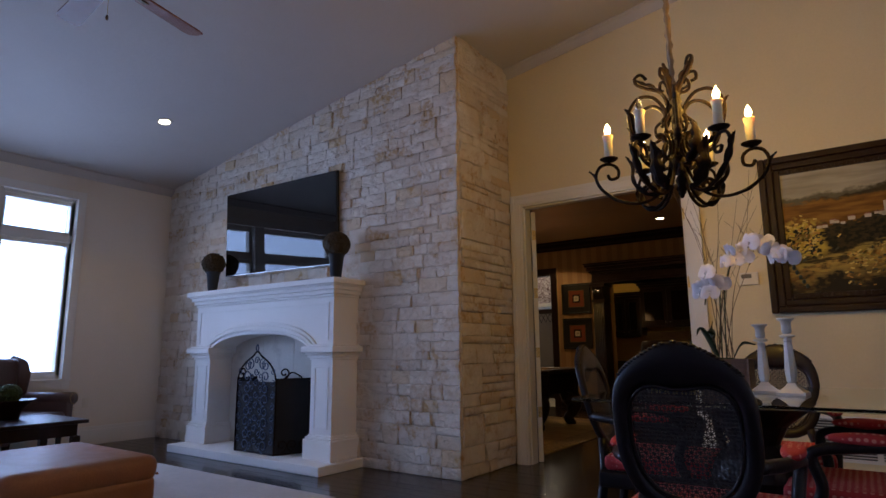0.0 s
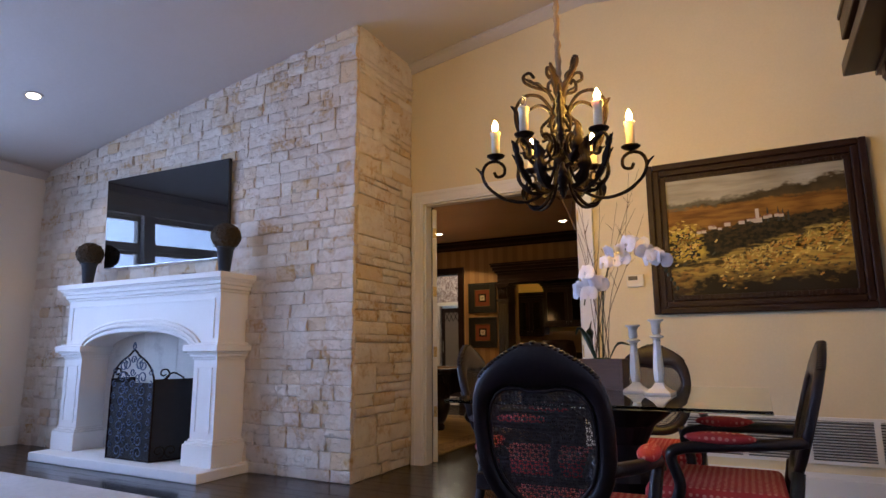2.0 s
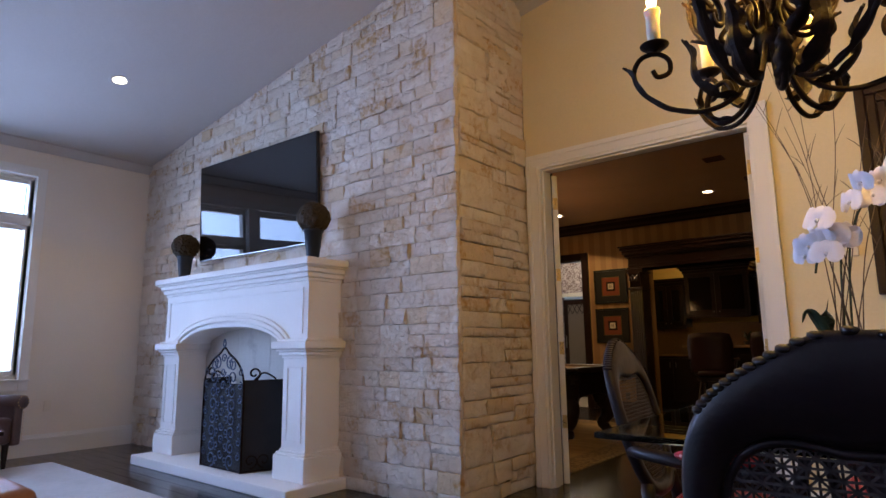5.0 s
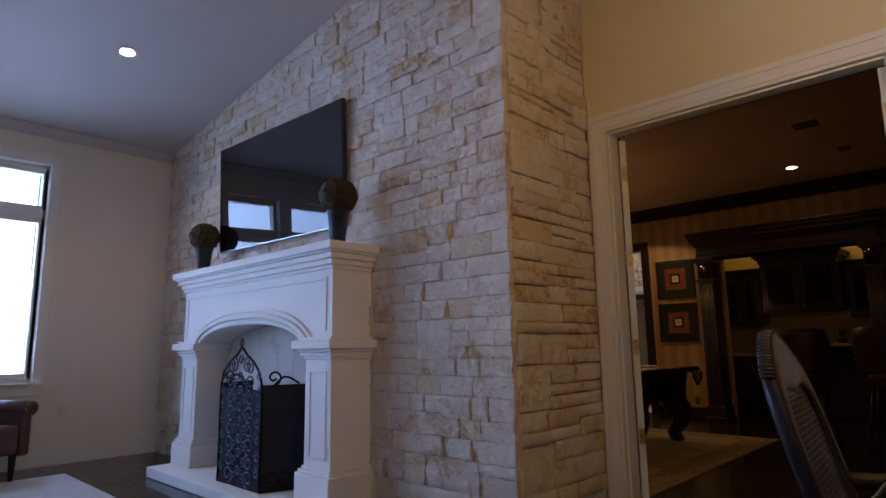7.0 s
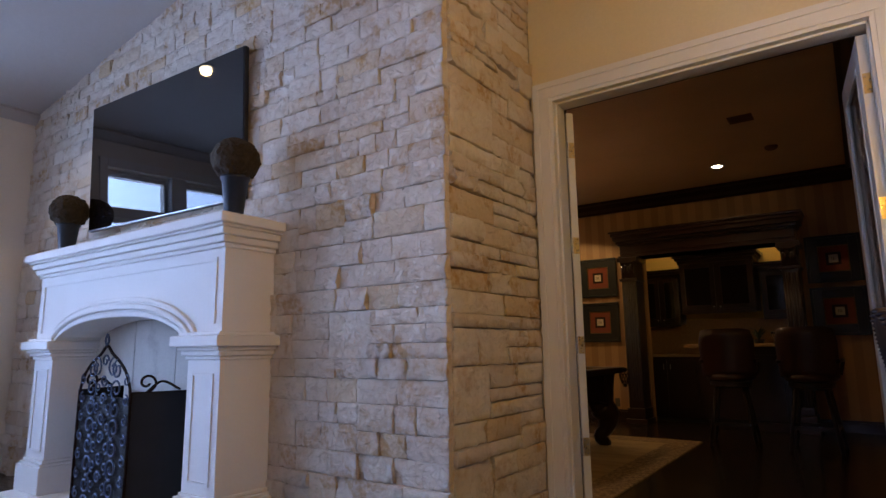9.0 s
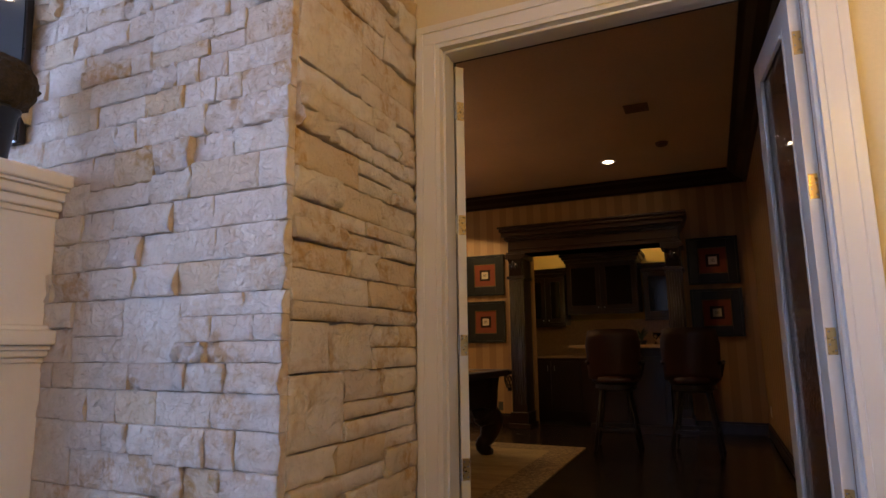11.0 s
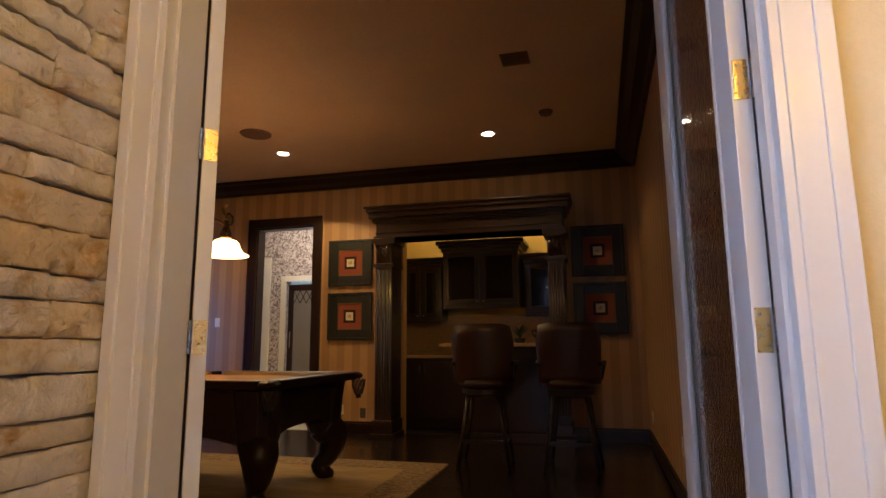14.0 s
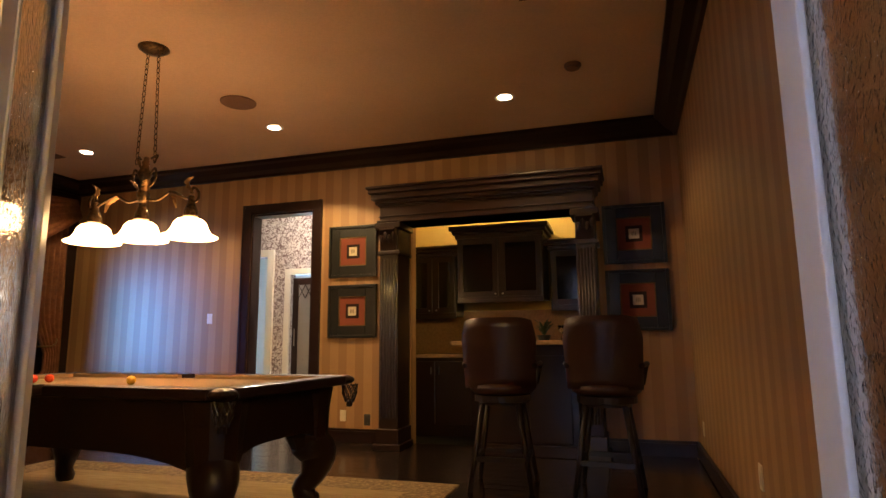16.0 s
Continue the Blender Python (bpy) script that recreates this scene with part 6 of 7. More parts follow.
for a, b in (((-PL + 0.16, -PWD + 0.12, PZ - 0.045), (-0.08, -PWD + 0.165, PZ - 0.004)), ((0.08, -PWD + 0.12, PZ - 0.045), (PL - 0.16, -PWD + 0.165, PZ - 0.004)), ((-PL + 0.16, PWD - 0.165, PZ - 0.045), (-0.08, PWD - 0.12, PZ - 0.004)), ((0.08, PWD - 0.165, PZ - 0.045), (PL - 0.16, PWD - 0.12, PZ - 0.004)), ((-PL + 0.12, -PWD + 0.16, PZ - 0.045), (-PL + 0.165, PWD - 0.16, PZ - 0.004)), ((PL - 0.165, -PWD + 0.16, PZ - 0.045), (PL - 0.12, PWD - 0.16, PZ - 0.004))):
    part("cushion", boxes((a, b), bevel=0.006), FELT, pool, "tan felt cushion")
# body with curved lower edge
for s in (-1, 1):
    n = 16
    lo = [(-1.12 + 2.24 * i / n, 0.44 + 0.10 * (1 - abs(2 * i / n - 1) ** 3.0) * -1 + 0.06) for i in range(n + 1)]
    poly = [(1.16, PZ - 0.062), (-1.16, PZ - 0.062)] + [(x, 0.33 + 0.12 * (1 - abs(x / 1.12) ** 4)) for x, _ in lo]
    part("side_apron", prism(poly, "y", s * 0.49, s * 0.54), DARKWOOD, pool)
    poly = [(0.53, PZ - 0.062), (-0.53, PZ - 0.062)] + [(-0.50 + 1.0 * i / n, 0.33 + 0.14 * (1 - abs(2 * i / n - 1) ** 4)) for i in range(n + 1)]
    part("end_apron", prism(poly, "x", s * 1.12, s * 1.17), DARKWOOD, pool)
for sx in (-1, 1):
    for sy in (-1, 1):
        part("corner_block", lathe([(0.10, 0.34), (0.14, 0.42), (0.15, 0.6), (0.17, PZ - 0.07)], (sx * 1.06, sy * 0.44, 0), 12), DARKWOOD, pool)
        lg = [(sx * 1.06, sy * 0.44, 0.40), (sx * 1.12, sy * 0.50, 0.30), (sx * 1.09, sy * 0.47, 0.16), (sx * 1.04, sy * 0.42, 0.09), (sx * 1.08, sy * 0.47, 0.03), (sx * 1.12, sy * 0.51, 0.02)]
        p = smooth_path(lg, 4)
        part("ball_foot_leg", tube(p, [0.13, 0.13, 0.13, 0.125, 0.12, 0.11, 0.10, 0.09, 0.08, 0.07, 0.065, 0.06, 0.058, 0.06, 0.062, 0.066, 0.066, 0.06, 0.05, 0.04, 0.03][:len(p)], 10), DARKWOOD, pool, soft=True)
        bm = bmesh.new()
        blob((sx * (PL - 0.05), sy * (PWD - 0.05), PZ - 0.03), (0.075, 0.075, 0.035), 0, 2, bm)
        pk = part("pocket", bm, DARKWOOD, pool, "dark leather pocket")
        bm = bmesh.new()
        c = Vector((sx * (PL - 0.02), sy * (PWD - 0.02), 0))
        for k in range(10):
            a0 = 2 * math.pi * k / 10
            for tw in (0.55, -0.55):
                tube([(c.x + 0.055 * math.cos(a0), c.y + 0.055 * math.sin(a0), PZ - 0.06), (c.x + 0.05 * math.cos(a0 + tw), c.y + 0.05 * math.sin(a0 + tw), PZ - 0.12), (c.x + 0.03 * math.cos(a0 + 2 * tw), c.y + 0.03 * math.sin(a0 + 2 * tw), PZ - 0.18)], 0.004, 4, bm)
        tube([(c.x, c.y, PZ - 0.175), (c.x, c.y, PZ - 0.21)], 0.022, 8, bm)
        part("leather_net", bm, DARKWOOD, pk, "dark leather net")
RAILZ = PZ - 0.03 + 0.012
random.seed(3)
for k, (x, y) in enumerate(((-4.98, 7.67), (-5.04, 7.60), (-4.226, 7.606), (-5.12, 7.66), (-5.10, 7.55))):
    b = thing("pool_ball", pose(x, y, RAILZ), "glossy pool ball resting on the tan felt", "pool ball", "balls on the pool table")
    part("ball", blob((0, 0, 0.0285), (0.0285,) * 3, 0, 3), mat("phenolic_%d" % k, ((0.75, 0.09, 0.03), (0.62, 0.05, 0.03), (0.75, 0.52, 0.08), (0.02, 0.03, 0.12), (0.5, 0.2, 0.04))[k], 0.12, vary=0.05), b, soft=True)
rg = thing("games_room_rug", pose(-4.2, 7.2, 0), "gold and brown woven rug with a tan border", "rug")
RUGG = mat("gold_brown_rug_field", (0.50, 0.34, 0.15), 0.97, vary=0.6, scale=2.5, fine=14, bump=0.5, bump_scale=120, tint=(0.22, 0.12, 0.05), stretch=(0.5, 3, 1))
RUGB = mat("tan_rug_border", (0.46, 0.31, 0.15), 0.97, vary=0.8, scale=28, fine=60, bump=0.5, bump_scale=120, tint=(0.10, 0.05, 0.02))
part("field", boxes(((-1.75, -1.35, 0), (1.45, 1.38, 0.010))), RUGG, rg)
part("border", boxes(((-2.05, 1.38, 0), (1.75, 1.68, 0.011)), ((-2.05, -1.65, 0), (1.75, -1.35, 0.011)), ((-2.05, -1.35, 0), (-1.75, 1.38, 0.011)), ((1.45, -1.35, 0), (1.75, 1.38, 0.011))), RUGB, rg)

# pendant over the pool table
pend = thing("pool_table_light", pose(-4.376, 7.746, 3.14), "bronze three shade billiard pendant with alabaster glass bells", "pendant lamp")
part("canopy", lathe([(0.0, -0.05), (0.03, -0.045), (0.075, -0.03), (0.105, -0.008), (0.105, 0.0), (0.0, 0.0)], seg=32), BRONZE, pend, soft=True)
for s in (-1, 1):
    bm = bmesh.new()
    nlink = 20
    for k in range(nlink):
        z = -0.05 - 0.79 * k / (nlink - 1)
        ring = []
        for i in range(12):
            a = 2 * math.pi * i / 12
            u, v = 0.011 * math.cos(a), 0.026 * math.sin(a)
            ring.append((s * (0.045 + 0.03 * k / nlink) + (u if k % 2 else 0), (0 if k % 2 else u), z + v))
        tube(ring, 0.0028, 5, bm, closed=True)
    part("chain", bm, BRONZE, pend)
part("stem", lathe([(0.0, -1.16), (0.03, -1.14), (0.045, -1.08), (0.02, -1.03), (0.03, -0.98), (0.05, -0.94), (0.02, -0.88), (0.012, -0.82), (0.0, -0.81)], seg=16), BRONZE, pend, soft=True)
for s in (-1, 1):
    part("small_scroll", tube(smooth_path([(s * 0.02, 0, -0.98), (s * 0.08, 0, -0.90), (s * 0.09, 0, -0.98), (s * 0.05, 0, -1.03)], 6), 0.008, 7), BRONZE, pend, soft=True)
    part("scroll_arm", tube(smooth_path([(s * 0.03, 0, -1.12), (s * 0.12, 0, -1.13), (s * 0.22, 0, -1.08), (s * 0.32, 0, -1.12), (s * 0.42, 0, -1.16), (s * 0.44, 0, -1.10), (s * 0.40, 0, -1.06), (s * 0.38, 0, -1.10)], 6), 0.010, 7), BRONZE, pend, soft=True)
    part("chain_hook", tube(smooth_path([(s * 0.06, 0.01, -0.86), (s * 0.08, 0.02, -0.80), (s * 0.04, 0, -0.83)], 5), 0.007, 6), BRONZE, pend, soft=True)
for s in (-1, 1):
    for pts, w in (([(0.02, 0, -1.1), (0.05, -0.03, -1.02), (0.07, -0.05, -0.99)], 0.03), ([(0.2, 0, -1.08), (0.27, -0.02, -1.13), (0.29, -0.02, -1.2)], 0.022), ([(0.4, 0, -1.1), (0.37, -0.02, -1.03), (0.41, -0.02, -0.99)], 0.022), ([(0.01, 0, -0.95), (0.03, -0.03, -0.87), (0.05, -0.03, -0.83)], 0.022)):
        bm = bmesh.new()
        leaf(bm, [(s * x, y, z) for x, y, z in pts], w)
        part("leaf", bm, GOLD, pend, "gilt cast leaf")
for x in (-0.385, 0.0, 0.385):
    hb = part("holder", lathe([(0.0, -1.27), (0.05, -1.262), (0.045, -1.22), (0.025, -1.17), (0.02, -1.12), (0.0, -1.11)], (x, 0, 0), 16), BRONZE, pend)
    part("shade", lathe([(0.045, -1.272), (0.08, -1.282), (0.103, -1.305), (0.118, -1.345), (0.140, -1.380), (0.182, -1.400), (0.178, -1.406), (0.135, -1.388), (0.112, -1.35), (0.098, -1.312), (0.075, -1.29), (0.045, -1.278)], (x, 0, 0), 32), SHADEGLOW, hb, "glowing alabaster bell shade", soft=True)
    lamp("pendant_lamp", "POINT", pose(-4.376 + x, 7.746, 3.14 - 1.35), PENDANT_W, WARM, size=0.05)
pend.matrix_basis = pose(-4.376, 7.746, 3.14, 0, 0, 4)

# ---- wet bar ----
bar = thing("wet_bar_portal", pose(0, 0, 0), "dark mahogany portal with fluted columns and deep cornice", "bar surround")
for xa, xb in ((-3.63, -3.40), (-1.66, -1.45)):
    xm = (xa + xb) / 2
    col = part("column", boxes(((xa + 0.015, 10.10, 0.20), (xb - 0.015, YF, 2.25)), bevel=0.004), CABWOOD, bar)
    part("plinth", boxes(((xa - 0.03, 10.05, 0), (xb + 0.03, YF, 0.06)), ((xa - 0.005, 10.07, 0.06), (xb + 0.005, YF, 0.20)), bevel=0.008), CABWOOD, col)
    for k in range(6):
        x = xa + 0.035 + k * (xb - xa - 0.07) / 5
        part("flute", tube([(x, 10.098, 0.3), (x, 10.098, 1.88)], 0.012, 8), CABWOOD, col)
    part("astragal", boxes(((xa - 0.01, 10.08, 1.92), (xb + 0.01, YF, 1.96)), bevel=0.008), CABWOOD, col)
    part("capital", boxes(((xa - 0.025, 10.05, 2.19), (xb + 0.025, YF, 2.25)), bevel=0.008), CABWOOD, col)
    bm = prism([(10.10, 1.96), (10.085, 2.0), (10.06, 2.06), (10.07, 2.12), (10.03, 2.17), (10.03, 2.19), (10.12, 2.19), (10.12, 1.96)], "x", xa + 0.03, xb - 0.03)
    for k in range(4):
        blob((xa + 0.05 + k * 0.042, 10.055, 2.08 + 0.03 * (k % 2)), (0.022, 0.02, 0.045), 0.2, 2, bm)
    part("carved_corbel", bm, CABWOOD, col, "carved leaf corbel")
part("entablature", boxes(((-3.61, 10.08, 2.25), (-1.47, YF, 2.47)), bevel=0.006), CABWOOD, bar)
for z0, z1, p in ((2.25, 2.275, 0.03), (2.31, 2.325, 0.012), (2.42, 2.44, 0.02), (2.44, 2.48, 0.05), (2.48, 2.54, 0.09), (2.54, 2.585, 0.12), (2.585, 2.61, 0.145)):
    bm = bmesh.new()
    box(bm, (-3.61 - p * 0.72, 10.08 - p, z0), (-1.47 + p * 0.72, YF, z1), 0.008, seg=3)
    part("cornice_moulding", bm, CABWOOD, bar)
ctr = thing("bar_counter", pose(0, 0, 0), "dark panelled bar counter with a tan granite top", "bar counter")
part("body", boxes(((-2.62, 10.12, 0.0), (-1.68, 10.42, 1.0))), CABWOOD, ctr)
part("top", boxes(((-2.80, 9.88, 1.0), (-1.68, 10.46, 1.04)), bevel=0.008), GRANITE, ctr, "tan granite bar top")
for k in range(2):
    part("panel", boxes(((-2.56 + 0.44 * k, 10.105, 0.12), (-2.18 + 0.44 * k, 10.12, 0.9)), bevel=0.006), CABWOOD, ctr)
part("kick", boxes(((-2.62, 10.09, 0), (-1.68, 10.12, 0.10)), bevel=0.005), CABWOOD, ctr)
bk = thing("back_bar_cabinet", pose(0, 0, 0), "dark base cabinets with granite worktop behind the bar", "cabinet")
part("body", boxes(((-3.74, 11.0, 0.1), (-1.22, 11.55, 0.86))), CABWOOD, bk)
part("worktop", boxes(((-3.74, 10.96, 0.86), (-1.22, 11.55, 0.90)), bevel=0.006), GRANITE, bk, "tan granite worktop")
part("kick", boxes(((-3.74, 11.04, 0), (-1.22, 11.55, 0.1))), CABWOOD, bk)
for k in range(6):
    dd = part("door", boxes(((-3.72 + 0.415 * k, 10.982, 0.14), (-3.32 + 0.415 * k, 11.0, 0.82)), bevel=0.004), CABWOOD, bk)
    part("handle", tube([(-3.36 + 0.415 * k - (0.32 if k % 2 else 0), 10.972, 0.68), (-3.36 + 0.415 * k - (0.32 if k % 2 else 0), 10.972, 0.76)], 0.005, 6), STEEL, dd)
part("backsplash", boxes(((-3.74, 11.535, 0.90), (-1.22, 11.548, 1.40))), GRANITE, bk, "tan stone backsplash")


def wall_cabinet(x0, x1, yf, z0, z1, doors, crown, label):
    c = thing("wall_cabinet", pose((x0 + x1) / 2, 0, 0), label, "cabinet", "wall cabinets over the bar")
    h = (x1 - x0) / 2
    part("body", boxes(((-h, yf, z0), (h, 11.54, z1))), CABWOOD, c)
    bm = bmesh.new()
    for a, b, p in ((z1 - 0.02, z1 + 0.03, 0.02), (z1 + 0.03, z1 + 0.07, 0.05), (z1 + 0.07, z1 + crown, 0.08)):
        box(bm, (-h - p, yf - p, a), (h + p, 11.54, b), 0.008)
    part("crown", bm, CABWOOD, c)
    w = 2 * h / doors
    for k in range(doors):
        xa = -h + w * k + 0.012
        xb = -h + w * (k + 1) - 0.012
        d = part("door", boxes(((xa, yf - 0.02, z0 + 0.03), (xa + 0.06, yf, z1 - 0.03)), ((xb - 0.06, yf - 0.02, z0 + 0.03), (xb, yf, z1 - 0.03)), ((xa + 0.06, yf - 0.02, z0 + 0.03), (xb - 0.06, yf, z0 + 0.09)), ((xa + 0.06, yf - 0.02, z1 - 0.09), (xb - 0.06, yf, z1 - 0.03)), bevel=0.003), CABWOOD, c)
        part("pane", boxes(((xa + 0.06, yf - 0.012, z0 + 0.09), (xb - 0.06, yf - 0.006, z1 - 0.09))), CABGLASS, d, "dark seeded glass pane")
        part("knob", blob((xb - 0.03 if k % 2 == 0 else xa + 0.03, yf - 0.03, z0 + 0.06), (0.011,) * 3, 0, 2), STEEL, d)
    part("light_rail", boxes(((-h, yf - 0.01, z0 - 0.035), (h, yf + 0.02, z0)), bevel=0.004), CABWOOD, c)


wall_cabinet(-3.68, -3.12, 11.2, 1.34, 2.06, 2, 0.10, "dark glazed wall cabinet with two narrow doors")
wall_cabinet(-3.05, -2.08, 11.02, 1.50, 2.22, 2, 0.12, "dark glazed centre wall cabinet with a tall crown")
wall_cabinet(-2.02, -1.42, 11.2, 1.40, 2.06, 1, 0.10, "dark glazed wall cabinet with one door")
lamp("alcove_lamp", "AREA", look((-2.5, 11.05, 2.95), (-2.5, 11.55, 2.35)), PUCK_W * 0.7, WARM, size=(1.8, 0.1))

pl = thing("small_plant", pose(-1.99, 10.28, 1.04), "small dark green plant in a dish on the bar", "plant")
part("dish", lathe([(0.0, 0), (0.05, 0), (0.07, 0.05), (0.06, 0.05), (0.0, 0.04)]), POTBLUE, pl)
random.seed(8)
for k in range(26):
    a, r, h = random.uniform(0, 6.28), random.uniform(0.04, 0.11), random.uniform(0.06, 0.17)
    part("leaf", strap_leaf([(0, 0, 0.04), (0.5 * r * math.cos(a), 0.5 * r * math.sin(a), 0.04 + h * 0.7), (r * math.cos(a), r * math.sin(a), 0.04 + h)], 0.016), LEAFG, pl)
for k, (x, y) in enumerate(((-1.82, 10.25), (-1.76, 10.31), (-1.83, 10.36))):
    g = thing("drinking_glass", pose(x, y, 1.04), "clear stemmed drinking glass on the bar", "glass", "glasses on the bar")
    part("bowl", lathe([(0.028, 0.0), (0.03, 0.003), (0.008, 0.01), (0.005, 0.06), (0.03, 0.085), (0.035, 0.14), (0.033, 0.14), (0.027, 0.09), (0.0, 0.07)], seg=20), CLEAR, g, soft=True)


def bar_stool(m):
    s = thing("bar_stool", m, "oxblood leather swivel bar stool with a tall curved back", "bar stool", "stools at the bar")
    bm = bmesh.new()
    cols_, rows_ = 12, 7
    grid = {}
    for side in (0, 1):
        for i in range(cols_ + 1):
            for j in range(rows_ + 1):
                u, v = i / cols_ * 2 - 1, j / rows_
                x = u * (0.255 + 0.02 * v) * (1 - 0.12 * max(0, v - 0.75) * 4 * abs(u) ** 3)
                y = -0.21 - 0.07 * v + 0.10 * u * u + (0.055 if side else 0) * (1 - 0.8 * abs(u) ** 6)
                z = 0.70 + 0.50 * v - 0.05 * max(0, abs(u) - 0.6) * v
                grid[side, i, j] = bm.verts.new((x, y, z))
    for i in range(cols_):
        for j in range(rows_):
            bm.faces.new((grid[0, i, j], grid[0, i + 1, j], grid[0, i + 1, j + 1], grid[0, i, j + 1]))
            bm.faces.new((grid[1, i, j], grid[1, i, j + 1], grid[1, i + 1, j + 1], grid[1, i + 1, j]))
    rim = [(i, 0) for i in range(cols_)] + [(cols_, j) for j in range(rows_)] + [(i, rows_) for i in range(cols_, 0, -1)] + [(0, j) for j in range(rows_, 0, -1)]
    for (a, b), (c, d) in zip(rim, rim[1:] + rim[:1]):
        bm.faces.new((grid[0, a, b], grid[1, a, b], grid[1, c, d], grid[0, c, d]))
    part("backrest", bm, LEATHER, s, soft=True)
    bm = bmesh.new()
    lathe([(0.0, 0.655), (0.20, 0.655), (0.235, 0.68), (0.235, 0.72), (0.19, 0.755), (0.0, 0.765)], (0, 0, 0), 28, bm)
    part("seat", bm, LEATHER, s, soft=True)
    part("swivel_ring", lathe([(0.18, 0.60), (0.205, 0.605), (0.205, 0.65), (0.18, 0.655)], seg=28), CHAIRWOOD, s)
    part("seat_frame", lathe([(0.0, 0.58), (0.17, 0.58), (0.17, 0.60), (0.0, 0.60)], seg=28), CHAIRWOOD, s)
    for sx in (-1, 1):
        part("arm", tube(smooth_path([(sx * 0.25, -0.16, 0.86), (sx * 0.28, 0.0, 0.87), (sx * 0.27, 0.13, 0.85), (sx * 0.24, 0.12, 0.72)], 5), 0.018, 8), CHAIRWOOD, s, soft=True)
        for sy in (-1, 1):
            part("leg", tube([(sx * 0.13, sy * 0.13, 0.59), (sx * 0.17, sy * 0.17, 0.3), (sx * 0.215, sy * 0.215, 0.0)], [0.022, 0.02, 0.017], 8), CHAIRWOOD, s, soft=True)
        part("stretcher", boxes(((sx * 0.185 - 0.012, -0.18, 0.20), (sx * 0.185 + 0.012, 0.18, 0.235)), bevel=0.003), CHAIRWOOD, s)
    for sy in (-1, 1):
        part("stretcher", boxes(((-0.18, sy * 0.185 - 0.012, 0.20), (0.18, sy * 0.185 + 0.012, 0.235)), bevel=0.003), CHAIRWOOD, s)
    return s


stool = bar_stool(pose(-2.13, 8.95, 0, 0, 0, 4))
copy_thing(stool, pose(-1.39, 8.97, 0, 0, 0, -3))


def framed_tile(x, z):
    f = thing("framed_tile_picture", pose(x, YF, z), "black framed picture with a rust mat and ivory centre tile", "picture", "framed pictures")
    h = 0.288
    for f0, f1, d in ((0.0, 0.03, 0.035), (0.03, 0.128, 0.022)):
        bm = bmesh.new()
        for a, b in (((-h + f0, -d, -h + f0), (-h + f1, 0, h - f0)), ((h - f1, -d, -h + f0), (h - f0, 0, h - f0)), ((-h + f1, -d, h - f1), (h - f1, 0, h - f0)), ((-h + f1, -d, -h + f0), (h - f1, 0, -h + f1))):
            box(bm, a, b, 0.006)
        part("frame", bm, BLACKFRAME, f)
    i = h - 0.128
    part("gilt_lip", boxes(((-i, -0.02, -i), (-i + 0.01, 0, i)), ((i - 0.01, -0.02, -i), (i, 0, i)), ((-i + 0.01, -0.02, i - 0.01), (i - 0.01, 0, i)), ((-i + 0.01, -0.02, -i), (i - 0.01, 0, -i + 0.01)), bevel=0.002), GOLD, f)
    part("mat_board", boxes(((-i + 0.01, -0.008, -i + 0.01), (i - 0.01, -0.002, i - 0.01))), RUST, f)
    part("inner_square", boxes(((-0.078, -0.010, -0.078), (0.078, -0.008, 0.078))), FRAMEWOOD, f, "dark red inner square")
    tl = part("tile", boxes(((-0.048, -0.016, -0.048), (0.048, -0.010, 0.048)), bevel=0.003), IVORY, f, "ivory embossed tile")
    bm = bmesh.new()
    for k in (-1, 0, 1):
        box(bm, (k * 0.016 - 0.003, -0.018, -0.02), (k * 0.016 + 0.003, -0.016, 0.02))
    part("emblem", bm, BOXWOOD, tl)
    return f


ft = framed_tile(-4.078, 2.032)
for x, z in ((-4.078, 1.375), (-1.118, 2.045), (-1.115, 1.41)):
    copy_thing(ft, pose(x, YF, z))

# window side of the games room: drapery and dark casing
dr = thing("swag_drapery", pose(-8.02, 9.15, 0.12), "rust and gold swag drapery tied back at the window", "curtain")


def pleats(x0, y0_, y1_, z0, z1, n, amp, pinch=None):
    bm = bmesh.new()
    rows, cols2 = 14, n * 6
    vv = []
    for j in range(rows + 1):
        v = j / rows
        z = z0 + (z1 - z0) * v
        k = 1.0 if pinch is None else 1 - 0.6 * math.exp(-((v - pinch) / 0.16) ** 2)
        row = []
        for i in range(cols2 + 1):
            u = i / cols2
            y = y1_ - (y1_ - y0_) * (1 - u) * k
            row.append(bm.verts.new((x0 + amp * math.sin(u * n * 2 * math.pi + 0.6 * math.sin(v * 5)), y, z)))
        vv.append(row)
    back_ = [[bm.verts.new(q.co + Vector((-0.012, 0, 0))) for q in row] for row in vv]
    for g, flip in ((vv, False), (back_, True)):
        for a, b in zip(g, g[1:]):
            for i in range(cols2):
                bm.faces.new((a[i], a[i + 1], b[i + 1], b[i]))
    for i in range(cols2):
        bm.faces.new((vv[0][i], back_[0][i], back_[0][i + 1], vv[0][i + 1]))
        bm.faces.new((vv[-1][i], vv[-1][i + 1], back_[-1][i + 1], back_[-1][i]))
    return bm


